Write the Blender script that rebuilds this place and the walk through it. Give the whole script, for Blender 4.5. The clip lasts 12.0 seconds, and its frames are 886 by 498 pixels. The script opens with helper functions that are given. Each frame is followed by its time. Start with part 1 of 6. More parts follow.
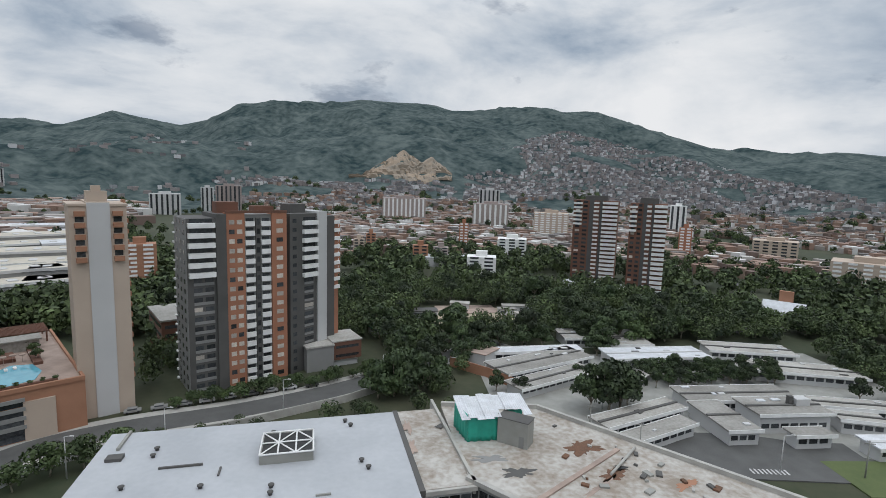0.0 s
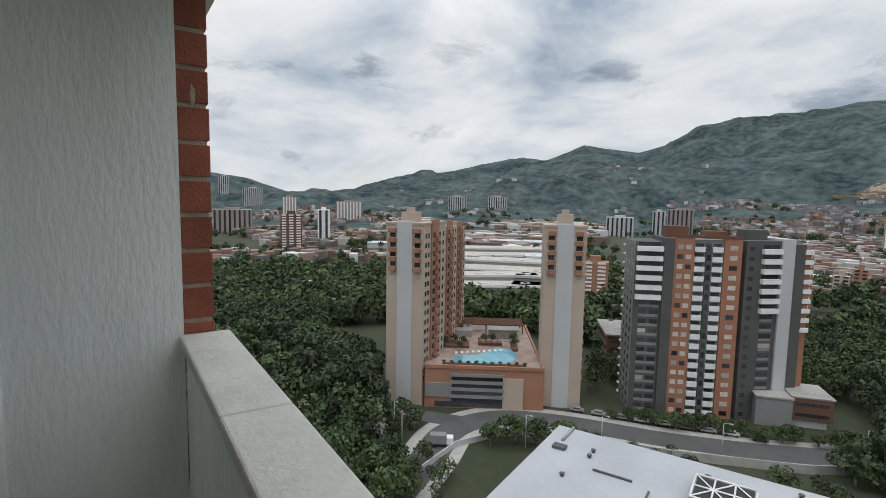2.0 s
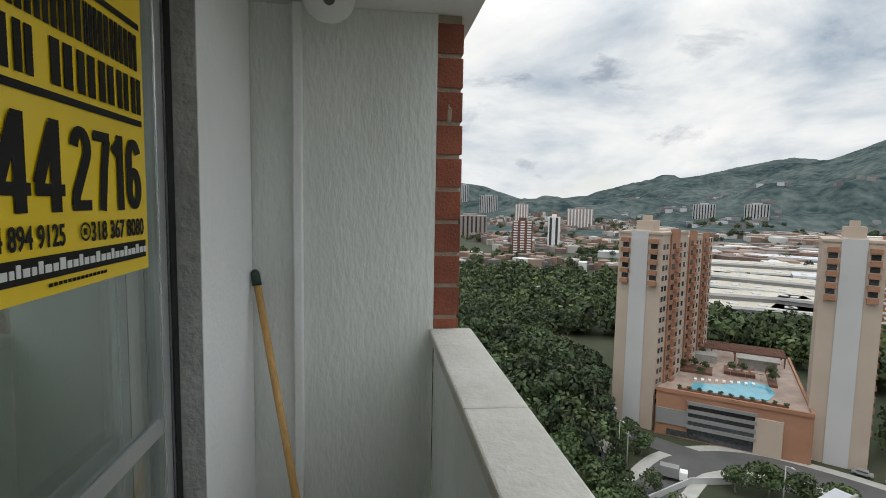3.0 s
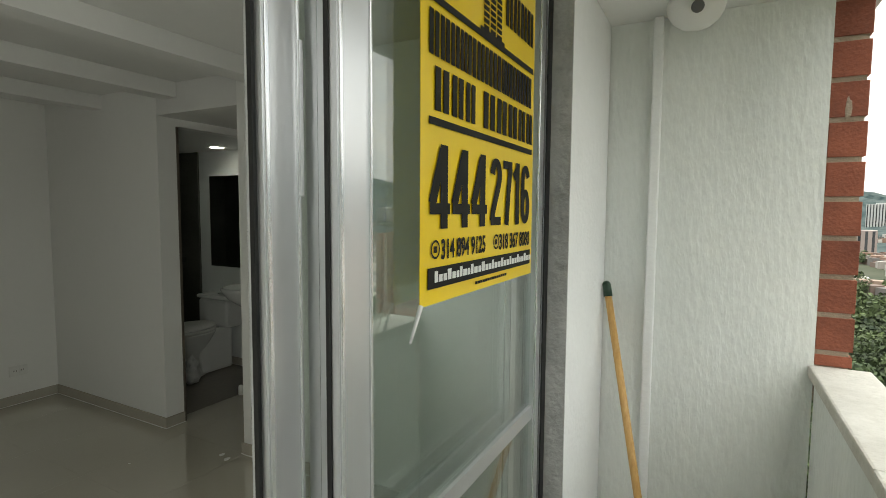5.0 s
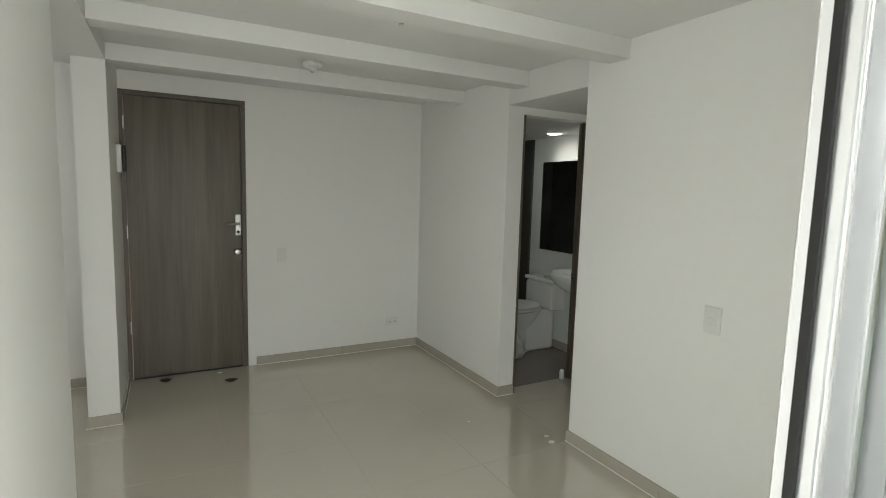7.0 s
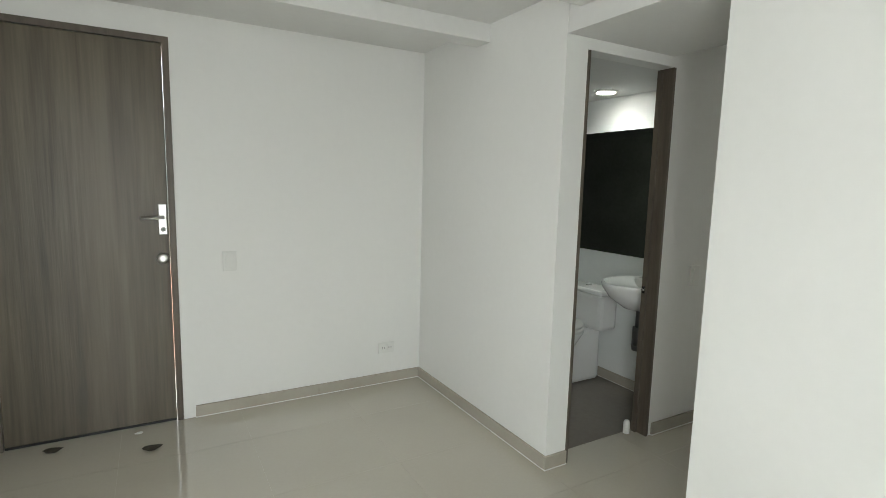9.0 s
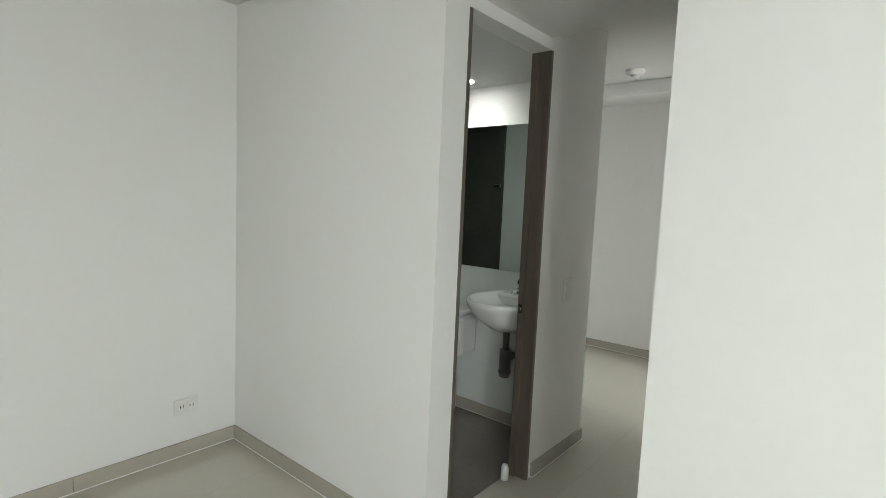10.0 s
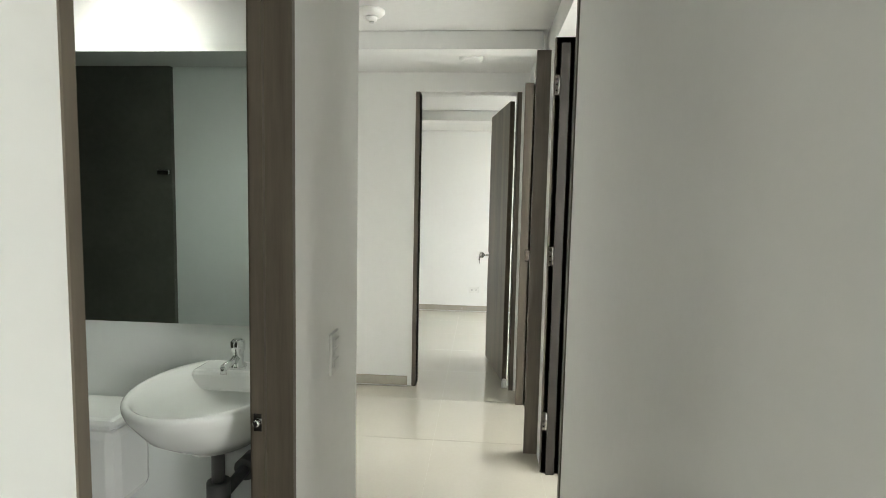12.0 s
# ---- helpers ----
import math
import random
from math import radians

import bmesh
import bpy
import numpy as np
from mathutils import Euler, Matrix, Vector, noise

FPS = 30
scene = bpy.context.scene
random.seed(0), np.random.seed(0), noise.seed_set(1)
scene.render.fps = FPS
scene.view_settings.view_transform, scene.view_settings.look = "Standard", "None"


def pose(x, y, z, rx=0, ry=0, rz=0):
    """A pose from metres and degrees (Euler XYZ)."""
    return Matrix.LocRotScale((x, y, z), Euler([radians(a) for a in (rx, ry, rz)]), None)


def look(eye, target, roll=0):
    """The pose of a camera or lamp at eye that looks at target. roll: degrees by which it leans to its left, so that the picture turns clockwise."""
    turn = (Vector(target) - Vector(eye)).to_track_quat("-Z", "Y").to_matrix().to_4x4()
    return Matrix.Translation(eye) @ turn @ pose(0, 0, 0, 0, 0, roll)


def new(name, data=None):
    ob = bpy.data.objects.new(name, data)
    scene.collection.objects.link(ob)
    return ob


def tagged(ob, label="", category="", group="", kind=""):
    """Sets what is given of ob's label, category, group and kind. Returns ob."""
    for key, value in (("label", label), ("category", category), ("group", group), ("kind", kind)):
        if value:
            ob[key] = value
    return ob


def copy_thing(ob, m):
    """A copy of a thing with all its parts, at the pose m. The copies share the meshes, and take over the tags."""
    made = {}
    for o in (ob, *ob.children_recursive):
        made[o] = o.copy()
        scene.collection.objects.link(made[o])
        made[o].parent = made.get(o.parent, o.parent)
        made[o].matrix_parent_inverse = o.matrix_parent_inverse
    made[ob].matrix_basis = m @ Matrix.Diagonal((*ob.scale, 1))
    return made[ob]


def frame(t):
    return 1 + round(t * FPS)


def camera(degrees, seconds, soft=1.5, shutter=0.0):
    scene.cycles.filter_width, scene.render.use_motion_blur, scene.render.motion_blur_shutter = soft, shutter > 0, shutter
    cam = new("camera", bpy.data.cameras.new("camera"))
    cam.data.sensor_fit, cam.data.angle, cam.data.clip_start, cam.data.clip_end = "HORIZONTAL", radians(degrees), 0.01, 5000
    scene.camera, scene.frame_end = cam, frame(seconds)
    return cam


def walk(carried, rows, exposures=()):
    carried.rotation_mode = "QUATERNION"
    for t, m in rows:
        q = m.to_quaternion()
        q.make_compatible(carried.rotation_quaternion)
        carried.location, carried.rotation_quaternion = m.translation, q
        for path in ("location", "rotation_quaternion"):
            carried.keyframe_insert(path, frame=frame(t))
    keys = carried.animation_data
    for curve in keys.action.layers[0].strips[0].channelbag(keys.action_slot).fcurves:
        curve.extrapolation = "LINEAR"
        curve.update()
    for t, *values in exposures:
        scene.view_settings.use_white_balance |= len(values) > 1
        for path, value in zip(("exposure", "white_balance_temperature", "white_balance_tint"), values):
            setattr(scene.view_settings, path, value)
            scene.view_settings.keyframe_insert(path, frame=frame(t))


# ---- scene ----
cam = camera(82.0, 12.0, soft=0.3, shutter=0.05)
PATH = [
    (0, (1.950, 0.500, 1.436), (1.628, 2.458, 1.190), 1.7),
    (0.5, (1.960, 0.505, 1.434), (1.267, 2.364, 1.180), 2.0),
    (1, (1.970, 0.515, 1.430), (0.778, 2.099, 1.165), 2.1),
    (1.5, (1.973, 0.515, 1.427), (0.544, 1.896, 1.194), 1.8),
    (2, (1.970, 0.478, 1.436), (0.299, 1.560, 1.242), 1.0),
    (2.5, (1.965, 0.475, 1.434), (0.107, 1.197, 1.264), 0.9),
    (3, (1.963, 0.452, 1.441), (-0.011, 0.711, 1.259), 1.1),
    (3.2, (1.963, 0.439, 1.442), (-0.028, 0.520, 1.266), 1.0),
    (4.8, (2.024, 0.392, 1.444), (0.210, -0.439, 1.302), 0.3),
    (5, (2.030, 0.381, 1.444), (0.271, -0.559, 1.296), 0.4),
    (5.5, (2.051, 0.355, 1.441), (0.447, -0.829, 1.280), 0.7),
    (6, (2.064, 0.316, 1.436), (0.629, -1.066, 1.261), 0.9),
    (6.5, (2.066, 0.237, 1.432), (0.866, -1.350, 1.236), 1.4),
    (7, (2.040, 0.125, 1.438), (1.094, -1.623, 1.218), 1.6),
    (7.2, (2.003, 0.060, 1.430), (1.199, -1.756, 1.197), 1.2),
    (9, (1.608, -1.003, 1.369), (0.623, -2.725, 1.115), 1.4),
    (9.5, (1.480, -1.316, 1.326), (0.240, -2.871, 1.117), 2.1),
    (10, (1.335, -1.630, 1.304), (-0.200, -2.899, 1.117), 2.5),
    (10.5, (1.132, -1.915, 1.309), (-0.612, -2.875, 1.121), 1.7),
    (11, (0.960, -2.142, 1.311), (-0.941, -2.736, 1.141), 2.6),
    (11.3, (0.827, -2.249, 1.303), (-1.134, -2.612, 1.145), 2.1),
    (11.5, (0.695, -2.299, 1.299), (-1.280, -2.570, 1.141), 1.6),
    (12, (0.343, -2.359, 1.303), (-1.645, -2.504, 1.136), 1.2),
]
walk(cam, [(t, look(eye, target, roll)) for t, eye, target, roll in PATH],
     [(0, 0.0, 6350, 10), (2.0, 0.1, 6450, 10), (3.0, 0.3, 6700, 9), (4.8, 1.2, 7350, 6), (5.0, 1.35, 7300, 6), (5.5, 2.05, 7050, 7), (6.0, 2.25, 7100, 7), (6.5, 2.4, 7100, 8), (7.2, 2.65, 7000, 9), (9.0, 3.3, 6700, 9), (9.5, 3.34, 6650, 9), (10.5, 3.28, 6750, 9), (11.0, 3.25, 6800, 9), (11.5, 3.38, 6850, 9), (12.0, 3.98, 6900, 9)])

# ---- sky, sun, daylight and a kitchen fill ----
world = bpy.data.worlds.new("world")
scene.world = world
world.use_nodes = True
wn, wl = world.node_tree.nodes, world.node_tree.links
wn.clear()
sky = wn.new("ShaderNodeTexSky")
sky.sky_type, sky.sun_disc, sky.sun_elevation, sky.sun_rotation = "NISHITA", False, radians(52), radians(205)
coord = wn.new("ShaderNodeTexCoord")
squash = wn.new("ShaderNodeMapping")
squash.inputs["Scale"].default_value = (1, 1, 2.3)
wl.new(coord.outputs["Generated"], squash.inputs["Vector"])


def sky_noise(scale, detail, rough, w):
    n = wn.new("ShaderNodeTexNoise")
    n.noise_dimensions = "4D"
    n.inputs["Scale"].default_value, n.inputs["Detail"].default_value = scale, detail
    n.inputs["Roughness"].default_value, n.inputs["W"].default_value = rough, w
    n.inputs["Distortion"].default_value = 0.35
    wl.new(squash.outputs["Vector"], n.inputs["Vector"])
    return n.outputs["Fac"]


def sky_ramp(fac, stops):
    r = wn.new("ShaderNodeValToRGB")
    while len(r.color_ramp.elements) < len(stops):
        r.color_ramp.elements.new(0.5)
    for e, (p, c) in zip(r.color_ramp.elements, stops):
        e.position, e.color = p, (*c, 1)
    wl.new(fac, r.inputs["Fac"])
    return r.outputs["Color"]


cloud_tone = sky_ramp(sky_noise(2.3, 10, 0.58, 1.7), [(0.34, (0.33, 0.41, 0.51)), (0.44, (0.56, 0.62, 0.69)), (0.53, (0.77, 0.80, 0.83)), (0.66, (0.94, 0.94, 0.94))])
gaps = sky_ramp(sky_noise(1.6, 5, 0.5, 8.1), [(0.66, (0, 0, 0)), (0.84, (1, 1, 1))])
bg_sky, bg_cloud, sky_mix, sky_out = wn.new("ShaderNodeBackground"), wn.new("ShaderNodeBackground"), wn.new("ShaderNodeMixShader"), wn.new("ShaderNodeOutputWorld")
bg_sky.inputs["Strength"].default_value = 0.10
bg_cloud.inputs["Strength"].default_value = 0.95
wl.new(sky.outputs["Color"], bg_sky.inputs["Color"])
# an overcast sky grows brighter towards the zenith
axes, rise, lift = wn.new("ShaderNodeSeparateXYZ"), wn.new("ShaderNodeMapRange"), wn.new("ShaderNodeMath")
wl.new(coord.outputs["Generated"], axes.inputs[0])
wl.new(axes.outputs["Z"], rise.inputs[0])
rise.inputs[1].default_value, rise.inputs[2].default_value, rise.inputs[3].default_value, rise.inputs[4].default_value = 0.3, 1.0, 1.0, 2.4
lift.operation = "MULTIPLY"
lift.inputs[1].default_value = 0.88
wl.new(rise.outputs[0], lift.inputs[0])
wl.new(lift.outputs[0], bg_cloud.inputs["Strength"])
puffs = sky_ramp(sky_noise(4.6, 9, 0.6, 5.2), [(0.58, (1, 1, 1)), (0.66, (0.62, 0.65, 0.70))])
shaded = wn.new("ShaderNodeMix")
shaded.data_type, shaded.blend_type = "RGBA", "MULTIPLY"
shaded.inputs["Factor"].default_value = 1.0
wl.new(cloud_tone, shaded.inputs["A"])
wl.new(puffs, shaded.inputs["B"])
wl.new(shaded.outputs["Result"], bg_cloud.inputs["Color"])
wl.new(gaps, sky_mix.inputs["Fac"])
wl.new(bg_cloud.outputs[0], sky_mix.inputs[1])
wl.new(bg_sky.outputs[0], sky_mix.inputs[2])
wl.new(sky_mix.outputs[0], sky_out.inputs["Surface"])

sun = new("sun", bpy.data.lights.new("sun", "SUN"))
sun.data.energy, sun.data.angle, sun.data.color = 0.45, radians(14), (1.0, 0.96, 0.9)
sun.matrix_world = look((0, 0, 300), (-60, 110, 0))


def opening_or_fill_light(name, x, y, z, w, h, watts, toward, colour=(0.93, 0.97, 1.0)):
    """The sky's light that comes in at an opening, or an added fill lamp."""
    lamp = new(name, bpy.data.lights.new(name, "AREA"))
    lamp.data.shape, lamp.data.size, lamp.data.size_y, lamp.data.energy, lamp.data.color = "RECTANGLE", w, h, watts, colour
    lamp.matrix_world = look((x, y, z), toward)


opening_or_fill_light("daylight_sliding_door", 1.98, -0.14, 1.05, 0.62, 1.9, 3.6, (1.5, -5, 0.9))
opening_or_fill_light("daylight_bedroom", -1.2, -0.14, 1.5, 1.3, 1.1, 4.4, (-1.4, -5, 0.6))
opening_or_fill_light("daylight_second_bedroom", -2.75, -0.14, 1.5, 0.7, 1.1, 2.8, (-2.6, -5, 0.6))
opening_or_fill_light("daylight_end_bedroom", -4.6, -0.14, 1.5, 1.6, 1.2, 1.9, (-4.6, -5, 0.5))
# added fill lamp: the kitchen wall behind it has no window
opening_or_fill_light("daylight_kitchen", 4.38, -3.0, 1.5, 1.0, 0.9, 1.5, (0, -3.0, 1.0))


# ---- materials ----
def material(name, c1, c2=None, rough=0.6, metal=0.0, scale=1.5, fine=30.0, contrast=0.35, bump=0.0, bump_scale=80.0, stretch=(1, 1, 1), vary=0.0, island=False, spec=0.5, coat=0.0):
    m = bpy.data.materials.new(name)
    m.use_nodes = True
    n, l = m.node_tree.nodes, m.node_tree.links
    p = n["Principled BSDF"]
    p.inputs["Roughness"].default_value, p.inputs["Metallic"].default_value = rough, metal
    p.inputs["Specular IOR Level"].default_value = spec
    p.inputs["Coat Weight"].default_value = coat
    geo, mp = n.new("ShaderNodeNewGeometry"), n.new("ShaderNodeMapping")
    mp.inputs["Scale"].default_value = stretch
    l.new(geo.outputs["Position"], mp.inputs["Vector"])

    def noise_of(s, d):
        t = n.new("ShaderNodeTexNoise")
        t.inputs["Scale"].default_value, t.inputs["Detail"].default_value = s, d
        l.new(mp.outputs["Vector"], t.inputs["Vector"])
        return t.outputs["Fac"]

    c2 = c2 or tuple(v * 0.86 for v in c1)
    big, small = noise_of(scale, 5), noise_of(fine, 3)
    add = n.new("ShaderNodeMath")
    add.operation = "MULTIPLY_ADD"
    add.inputs[1].default_value = contrast
    l.new(small, add.inputs[0])
    l.new(big, add.inputs[2])
    spread = n.new("ShaderNodeMapRange")
    spread.inputs[1].default_value, spread.inputs[2].default_value = 0.35 + contrast * 0.4, 0.65 + contrast * 0.6
    l.new(add.outputs[0], spread.inputs[0])
    mix = n.new("ShaderNodeMix")
    mix.data_type = "RGBA"
    mix.inputs["A"].default_value, mix.inputs["B"].default_value = (*c1, 1), (*c2, 1)
    l.new(spread.outputs[0], mix.inputs["Factor"])
    colour = mix.outputs["Result"]
    if vary:
        if island:
            rnd = geo.outputs["Random Per Island"]
        else:
            rnd = n.new("ShaderNodeObjectInfo").outputs["Random"]
        hsv, mr = n.new("ShaderNodeHueSaturation"), n.new("ShaderNodeMapRange")
        mr.inputs[3].default_value, mr.inputs[4].default_value = 1 - vary, 1 + vary
        l.new(rnd, mr.inputs[0])
        l.new(mr.outputs[0], hsv.inputs["Value"])
        l.new(colour, hsv.inputs["Color"])
        colour = hsv.outputs["Color"]
    l.new(colour, p.inputs["Base Color"])
    if bump:
        b = n.new("ShaderNodeBump")
        b.inputs["Strength"].default_value, b.inputs["Distance"].default_value = bump, 0.01
        l.new(noise_of(bump_scale, 4), b.inputs["Height"])
        l.new(b.outputs["Normal"], p.inputs["Normal"])
    return m


def by_island(name, stops, rough=0.8):
    """A colour for each joined piece, from a list of (place, colour)."""
    m = bpy.data.materials.new(name)
    m.use_nodes = True
    n, l = m.node_tree.nodes, m.node_tree.links
    geo, ramp = n.new("ShaderNodeNewGeometry"), n.new("ShaderNodeValToRGB")
    ramp.color_ramp.interpolation = "CONSTANT"
    while len(ramp.color_ramp.elements) < len(stops):
        ramp.color_ramp.elements.new(0.5)
    for e, (q, c) in zip(ramp.color_ramp.elements, stops):
        e.position, e.color = q, (*c, 1)
    l.new(geo.outputs["Random Per Island"], ramp.inputs["Fac"])
    l.new(ramp.outputs["Color"], n["Principled BSDF"].inputs["Base Color"])
    n["Principled BSDF"].inputs["Roughness"].default_value = rough
    return m


def glass_pane(name, tint=(0.90, 0.95, 0.93)):
    m = bpy.data.materials.new(name)
    m.use_nodes = True
    n, l = m.node_tree.nodes, m.node_tree.links
    n.clear()
    out, mix, tr, gl = n.new("ShaderNodeOutputMaterial"), n.new("ShaderNodeMixShader"), n.new("ShaderNodeBsdfTransparent"), n.new("ShaderNodeBsdfGlossy")
    lw, pw, ad = n.new("ShaderNodeLayerWeight"), n.new("ShaderNodeMath"), n.new("ShaderNodeMath")
    lw.inputs["Blend"].default_value = 0.5
    pw.operation, pw.inputs[1].default_value = "POWER", 2.4
    ad.operation, ad.inputs[1].default_value, ad.inputs[2].default_value = "MULTIPLY_ADD", 0.75, 0.06
    l.new(lw.outputs["Facing"], pw.inputs[0])
    l.new(pw.outputs[0], ad.inputs[0])
    tr.inputs["Color"].default_value = (*tint, 1)
    gl.inputs["Roughness"].default_value = 0.01
    l.new(ad.outputs[0], mix.inputs[0])
    l.new(tr.outputs[0], mix.inputs[1])
    l.new(gl.outputs[0], mix.inputs[2])
    l.new(mix.outputs[0], out.inputs["Surface"])
    return m


def glow(name, c, strength):
    m = material(name, c)
    p = m.node_tree.nodes["Principled BSDF"]
    p.inputs["Emission Color"].default_value, p.inputs["Emission Strength"].default_value = (*c, 1), strength
    return m


M = {}
M["wall"] = material("white_wall_paint", (0.80, 0.80, 0.775), (0.77, 0.77, 0.745), rough=0.55, scale=0.9, fine=25, bump=0.06, bump_scale=45)
M["ceiling"] = material("white_ceiling_paint", (0.72, 0.72, 0.70), (0.68, 0.68, 0.66), rough=0.7, scale=0.8, bump=0.06, bump_scale=30)
M["floor"] = material("polished_beige_porcelain", (0.53, 0.50, 0.42), (0.485, 0.455, 0.38), rough=0.03, scale=0.8, fine=60, contrast=0.2, spec=1.0, coat=0.8)
M["grout"] = material("tile_grout", (0.56, 0.53, 0.45), (0.52, 0.49, 0.41), rough=0.08, spec=0.9)
M["skirting"] = material("beige_tile_skirting", (0.44, 0.41, 0.35), (0.40, 0.37, 0.31), rough=0.2, scale=3)
M["wood"] = material("grey_brown_wood_laminate", (0.135, 0.111, 0.074), (0.060, 0.049, 0.033), rough=0.42, scale=1.5, fine=9, contrast=0.4, stretch=(7, 7, 0.30), bump=0.10, bump_scale=10)
M["frame_wood"] = material("dark_brown_door_frame", (0.130, 0.108, 0.082), (0.088, 0.072, 0.055), rough=0.45, scale=3, fine=20, stretch=(9, 9, 0.6))
M["dark_wood"] = material("very_dark_door_veneer", (0.03, 0.025, 0.02), (0.018, 0.015, 0.012), rough=0.4, stretch=(9, 9, 0.6))
M["steel"] = material("satin_steel", (0.62, 0.62, 0.60), rough=0.28, metal=1.0, fine=60)
M["chrome"] = material("chrome", (0.8, 0.8, 0.8), rough=0.08, metal=1.0)
M["alu"] = material("brushed_aluminium", (0.74, 0.75, 0.76), (0.71, 0.72, 0.735), rough=0.30, metal=0.8, scale=2, fine=80, contrast=0.2)
M["alu_bright"] = material("polished_aluminium_edge", (0.84, 0.85, 0.86), (0.82, 0.83, 0.845), rough=0.2, metal=0.8, scale=2, fine=80, contrast=0.2)
M["rubber"] = material("black_rubber_seal", (0.012, 0.012, 0.012), rough=0.5)
M["glass"] = glass_pane("window_glass")
M["mirror"] = material("mirror_silver", (0.82, 0.88, 0.86), rough=0.01, metal=1.0, contrast=0.0, c2=(0.82, 0.88, 0.86))
M["render_grey"] = material("textured_grey_render", (0.80, 0.82, 0.79), (0.72, 0.74, 0.71), rough=0.85, scale=2.5, fine=30, bump=0.6, bump_scale=34, stretch=(1.8, 1.8, 0.6))
M["render_white"] = material("painted_white_render", (0.86, 0.87, 0.86), (0.81, 0.82, 0.81), rough=0.8, scale=3, bump=0.25, bump_scale=60)
M["rough_concrete"] = material("rough_cast_edge", (0.48, 0.48, 0.46), (0.36, 0.36, 0.34), rough=0.9, scale=14, fine=70, bump=0.8, bump_scale=50)
M["cap"] = material("weathered_concrete_coping", (0.66, 0.64, 0.59), (0.54, 0.52, 0.47), rough=0.85, scale=4, fine=45, contrast=0.5, bump=0.35, bump_scale=90)
M["brick"] = material("red_clay_brick", (0.31, 0.092, 0.050), (0.21, 0.060, 0.034), rough=0.8, scale=9, fine=90, contrast=0.5, vary=0.14, bump=0.4, bump_scale=120)
M["mortar"] = material("sand_mortar", (0.42, 0.34, 0.26), (0.33, 0.26, 0.20), rough=0.95, scale=20, bump=0.5, bump_scale=150)
M["plastic"] = material("white_plastic", (0.78, 0.78, 0.75), rough=0.35, contrast=0.1)
M["porcelain"] = material("white_glazed_porcelain", (0.82, 0.83, 0.81), (0.80, 0.81, 0.79), rough=0.08, contrast=0.1)
M["grey_pvc"] = material("grey_pvc_pipe", (0.10, 0.10, 0.10), rough=0.4)
M["black"] = material("matt_black", (0.015, 0.015, 0.015), rough=0.5)
M["ink"] = material("black_print", (0.012, 0.012, 0.010), rough=0.6, spec=0.2)
M["yellow"] = material("yellow_vinyl", (0.90, 0.64, 0.014), (0.85, 0.59, 0.012), rough=0.3, scale=5, contrast=0.15)
M["pole"] = material("varnished_pine", (0.62, 0.38, 0.14), (0.50, 0.28, 0.09), rough=0.45, scale=6, stretch=(20, 20, 1.2))
M["green_plastic"] = material("dark_green_plastic", (0.02, 0.05, 0.03), rough=0.4)
M["shower_tile"] = material("dark_slate_shower_tile", (0.115, 0.118, 0.100), (0.085, 0.087, 0.073), rough=0.25, scale=3)
M["bath_wall"] = material("bathroom_white_paint", (0.76, 0.79, 0.77), (0.73, 0.76, 0.74), rough=0.45)
M["bath_floor"] = material("grey_brown_bath_tile", (0.22, 0.195, 0.165), (0.18, 0.16, 0.135), rough=0.25)
M["downlight"] = glow("downlight_lens", (1.0, 0.98, 0.94), 5.0)
M["dirt"] = material("dry_leaf_debris", (0.05, 0.045, 0.03), (0.03, 0.025, 0.018), rough=0.9, scale=40)
M["paper"] = material("crumpled_plastic_wrap", (0.75, 0.76, 0.75), (0.62, 0.63, 0.62), rough=0.3, scale=30, bump=0.8, bump_scale=30)

M["ground"] = material("grass_and_soil", (0.026, 0.038, 0.016), (0.055, 0.058, 0.032), rough=0.95, scale=0.02, fine=0.3, contrast=0.5)
# bluish haze of distance is mixed into this green base colour
M["mountain"] = material("haze_tinted_wooded_mountain", (0.019, 0.037, 0.040), (0.102, 0.127, 0.122), rough=1.0, scale=0.008, fine=0.035, contrast=0.9, spec=0.1)
M["quarry"] = material("quarry_earth", (0.31, 0.24, 0.175), (0.19, 0.17, 0.14), rough=1.0, scale=0.012, fine=0.06, contrast=0.6)
M["asphalt"] = material("asphalt", (0.10, 0.10, 0.098), (0.075, 0.075, 0.073), rough=0.9, scale=0.2, fine=3)
M["kerb"] = material("pale_concrete_kerb", (0.42, 0.41, 0.38), (0.33, 0.32, 0.30), rough=0.9, scale=0.5)
M["white_roof"] = material("white_membrane_roof", (0.42, 0.435, 0.455), (0.35, 0.365, 0.385), rough=0.6, scale=0.08, fine=0.9, contrast=0.4)
M["concrete_roof"] = material("stained_concrete_roof", (0.47, 0.455, 0.425), (0.25, 0.21, 0.17), rough=0.9, scale=0.13, fine=0.9, contrast=0.8)
M["grey_roof"] = material("grey_fibre_cement_roof", (0.37, 0.36, 0.335), (0.22, 0.21, 0.19), rough=0.9, scale=0.12, fine=1.5, contrast=0.7, vary=0.22)
M["concrete"] = material("grey_concrete", (0.30, 0.30, 0.28), (0.24, 0.24, 0.22), rough=0.9, scale=0.3)
M["tarp"] = material("turquoise_tarpaulin", (0.02, 0.34, 0.25), (0.015, 0.27, 0.20), rough=0.5, scale=0.6)
M["tin"] = material("white_corrugated_tin", (0.62, 0.64, 0.67), (0.45, 0.46, 0.48), rough=0.45, scale=0.4, fine=3, contrast=0.7)
M["tan"] = material("tan_tower_render", (0.47, 0.385, 0.315), (0.42, 0.34, 0.275), rough=0.85, scale=0.1)
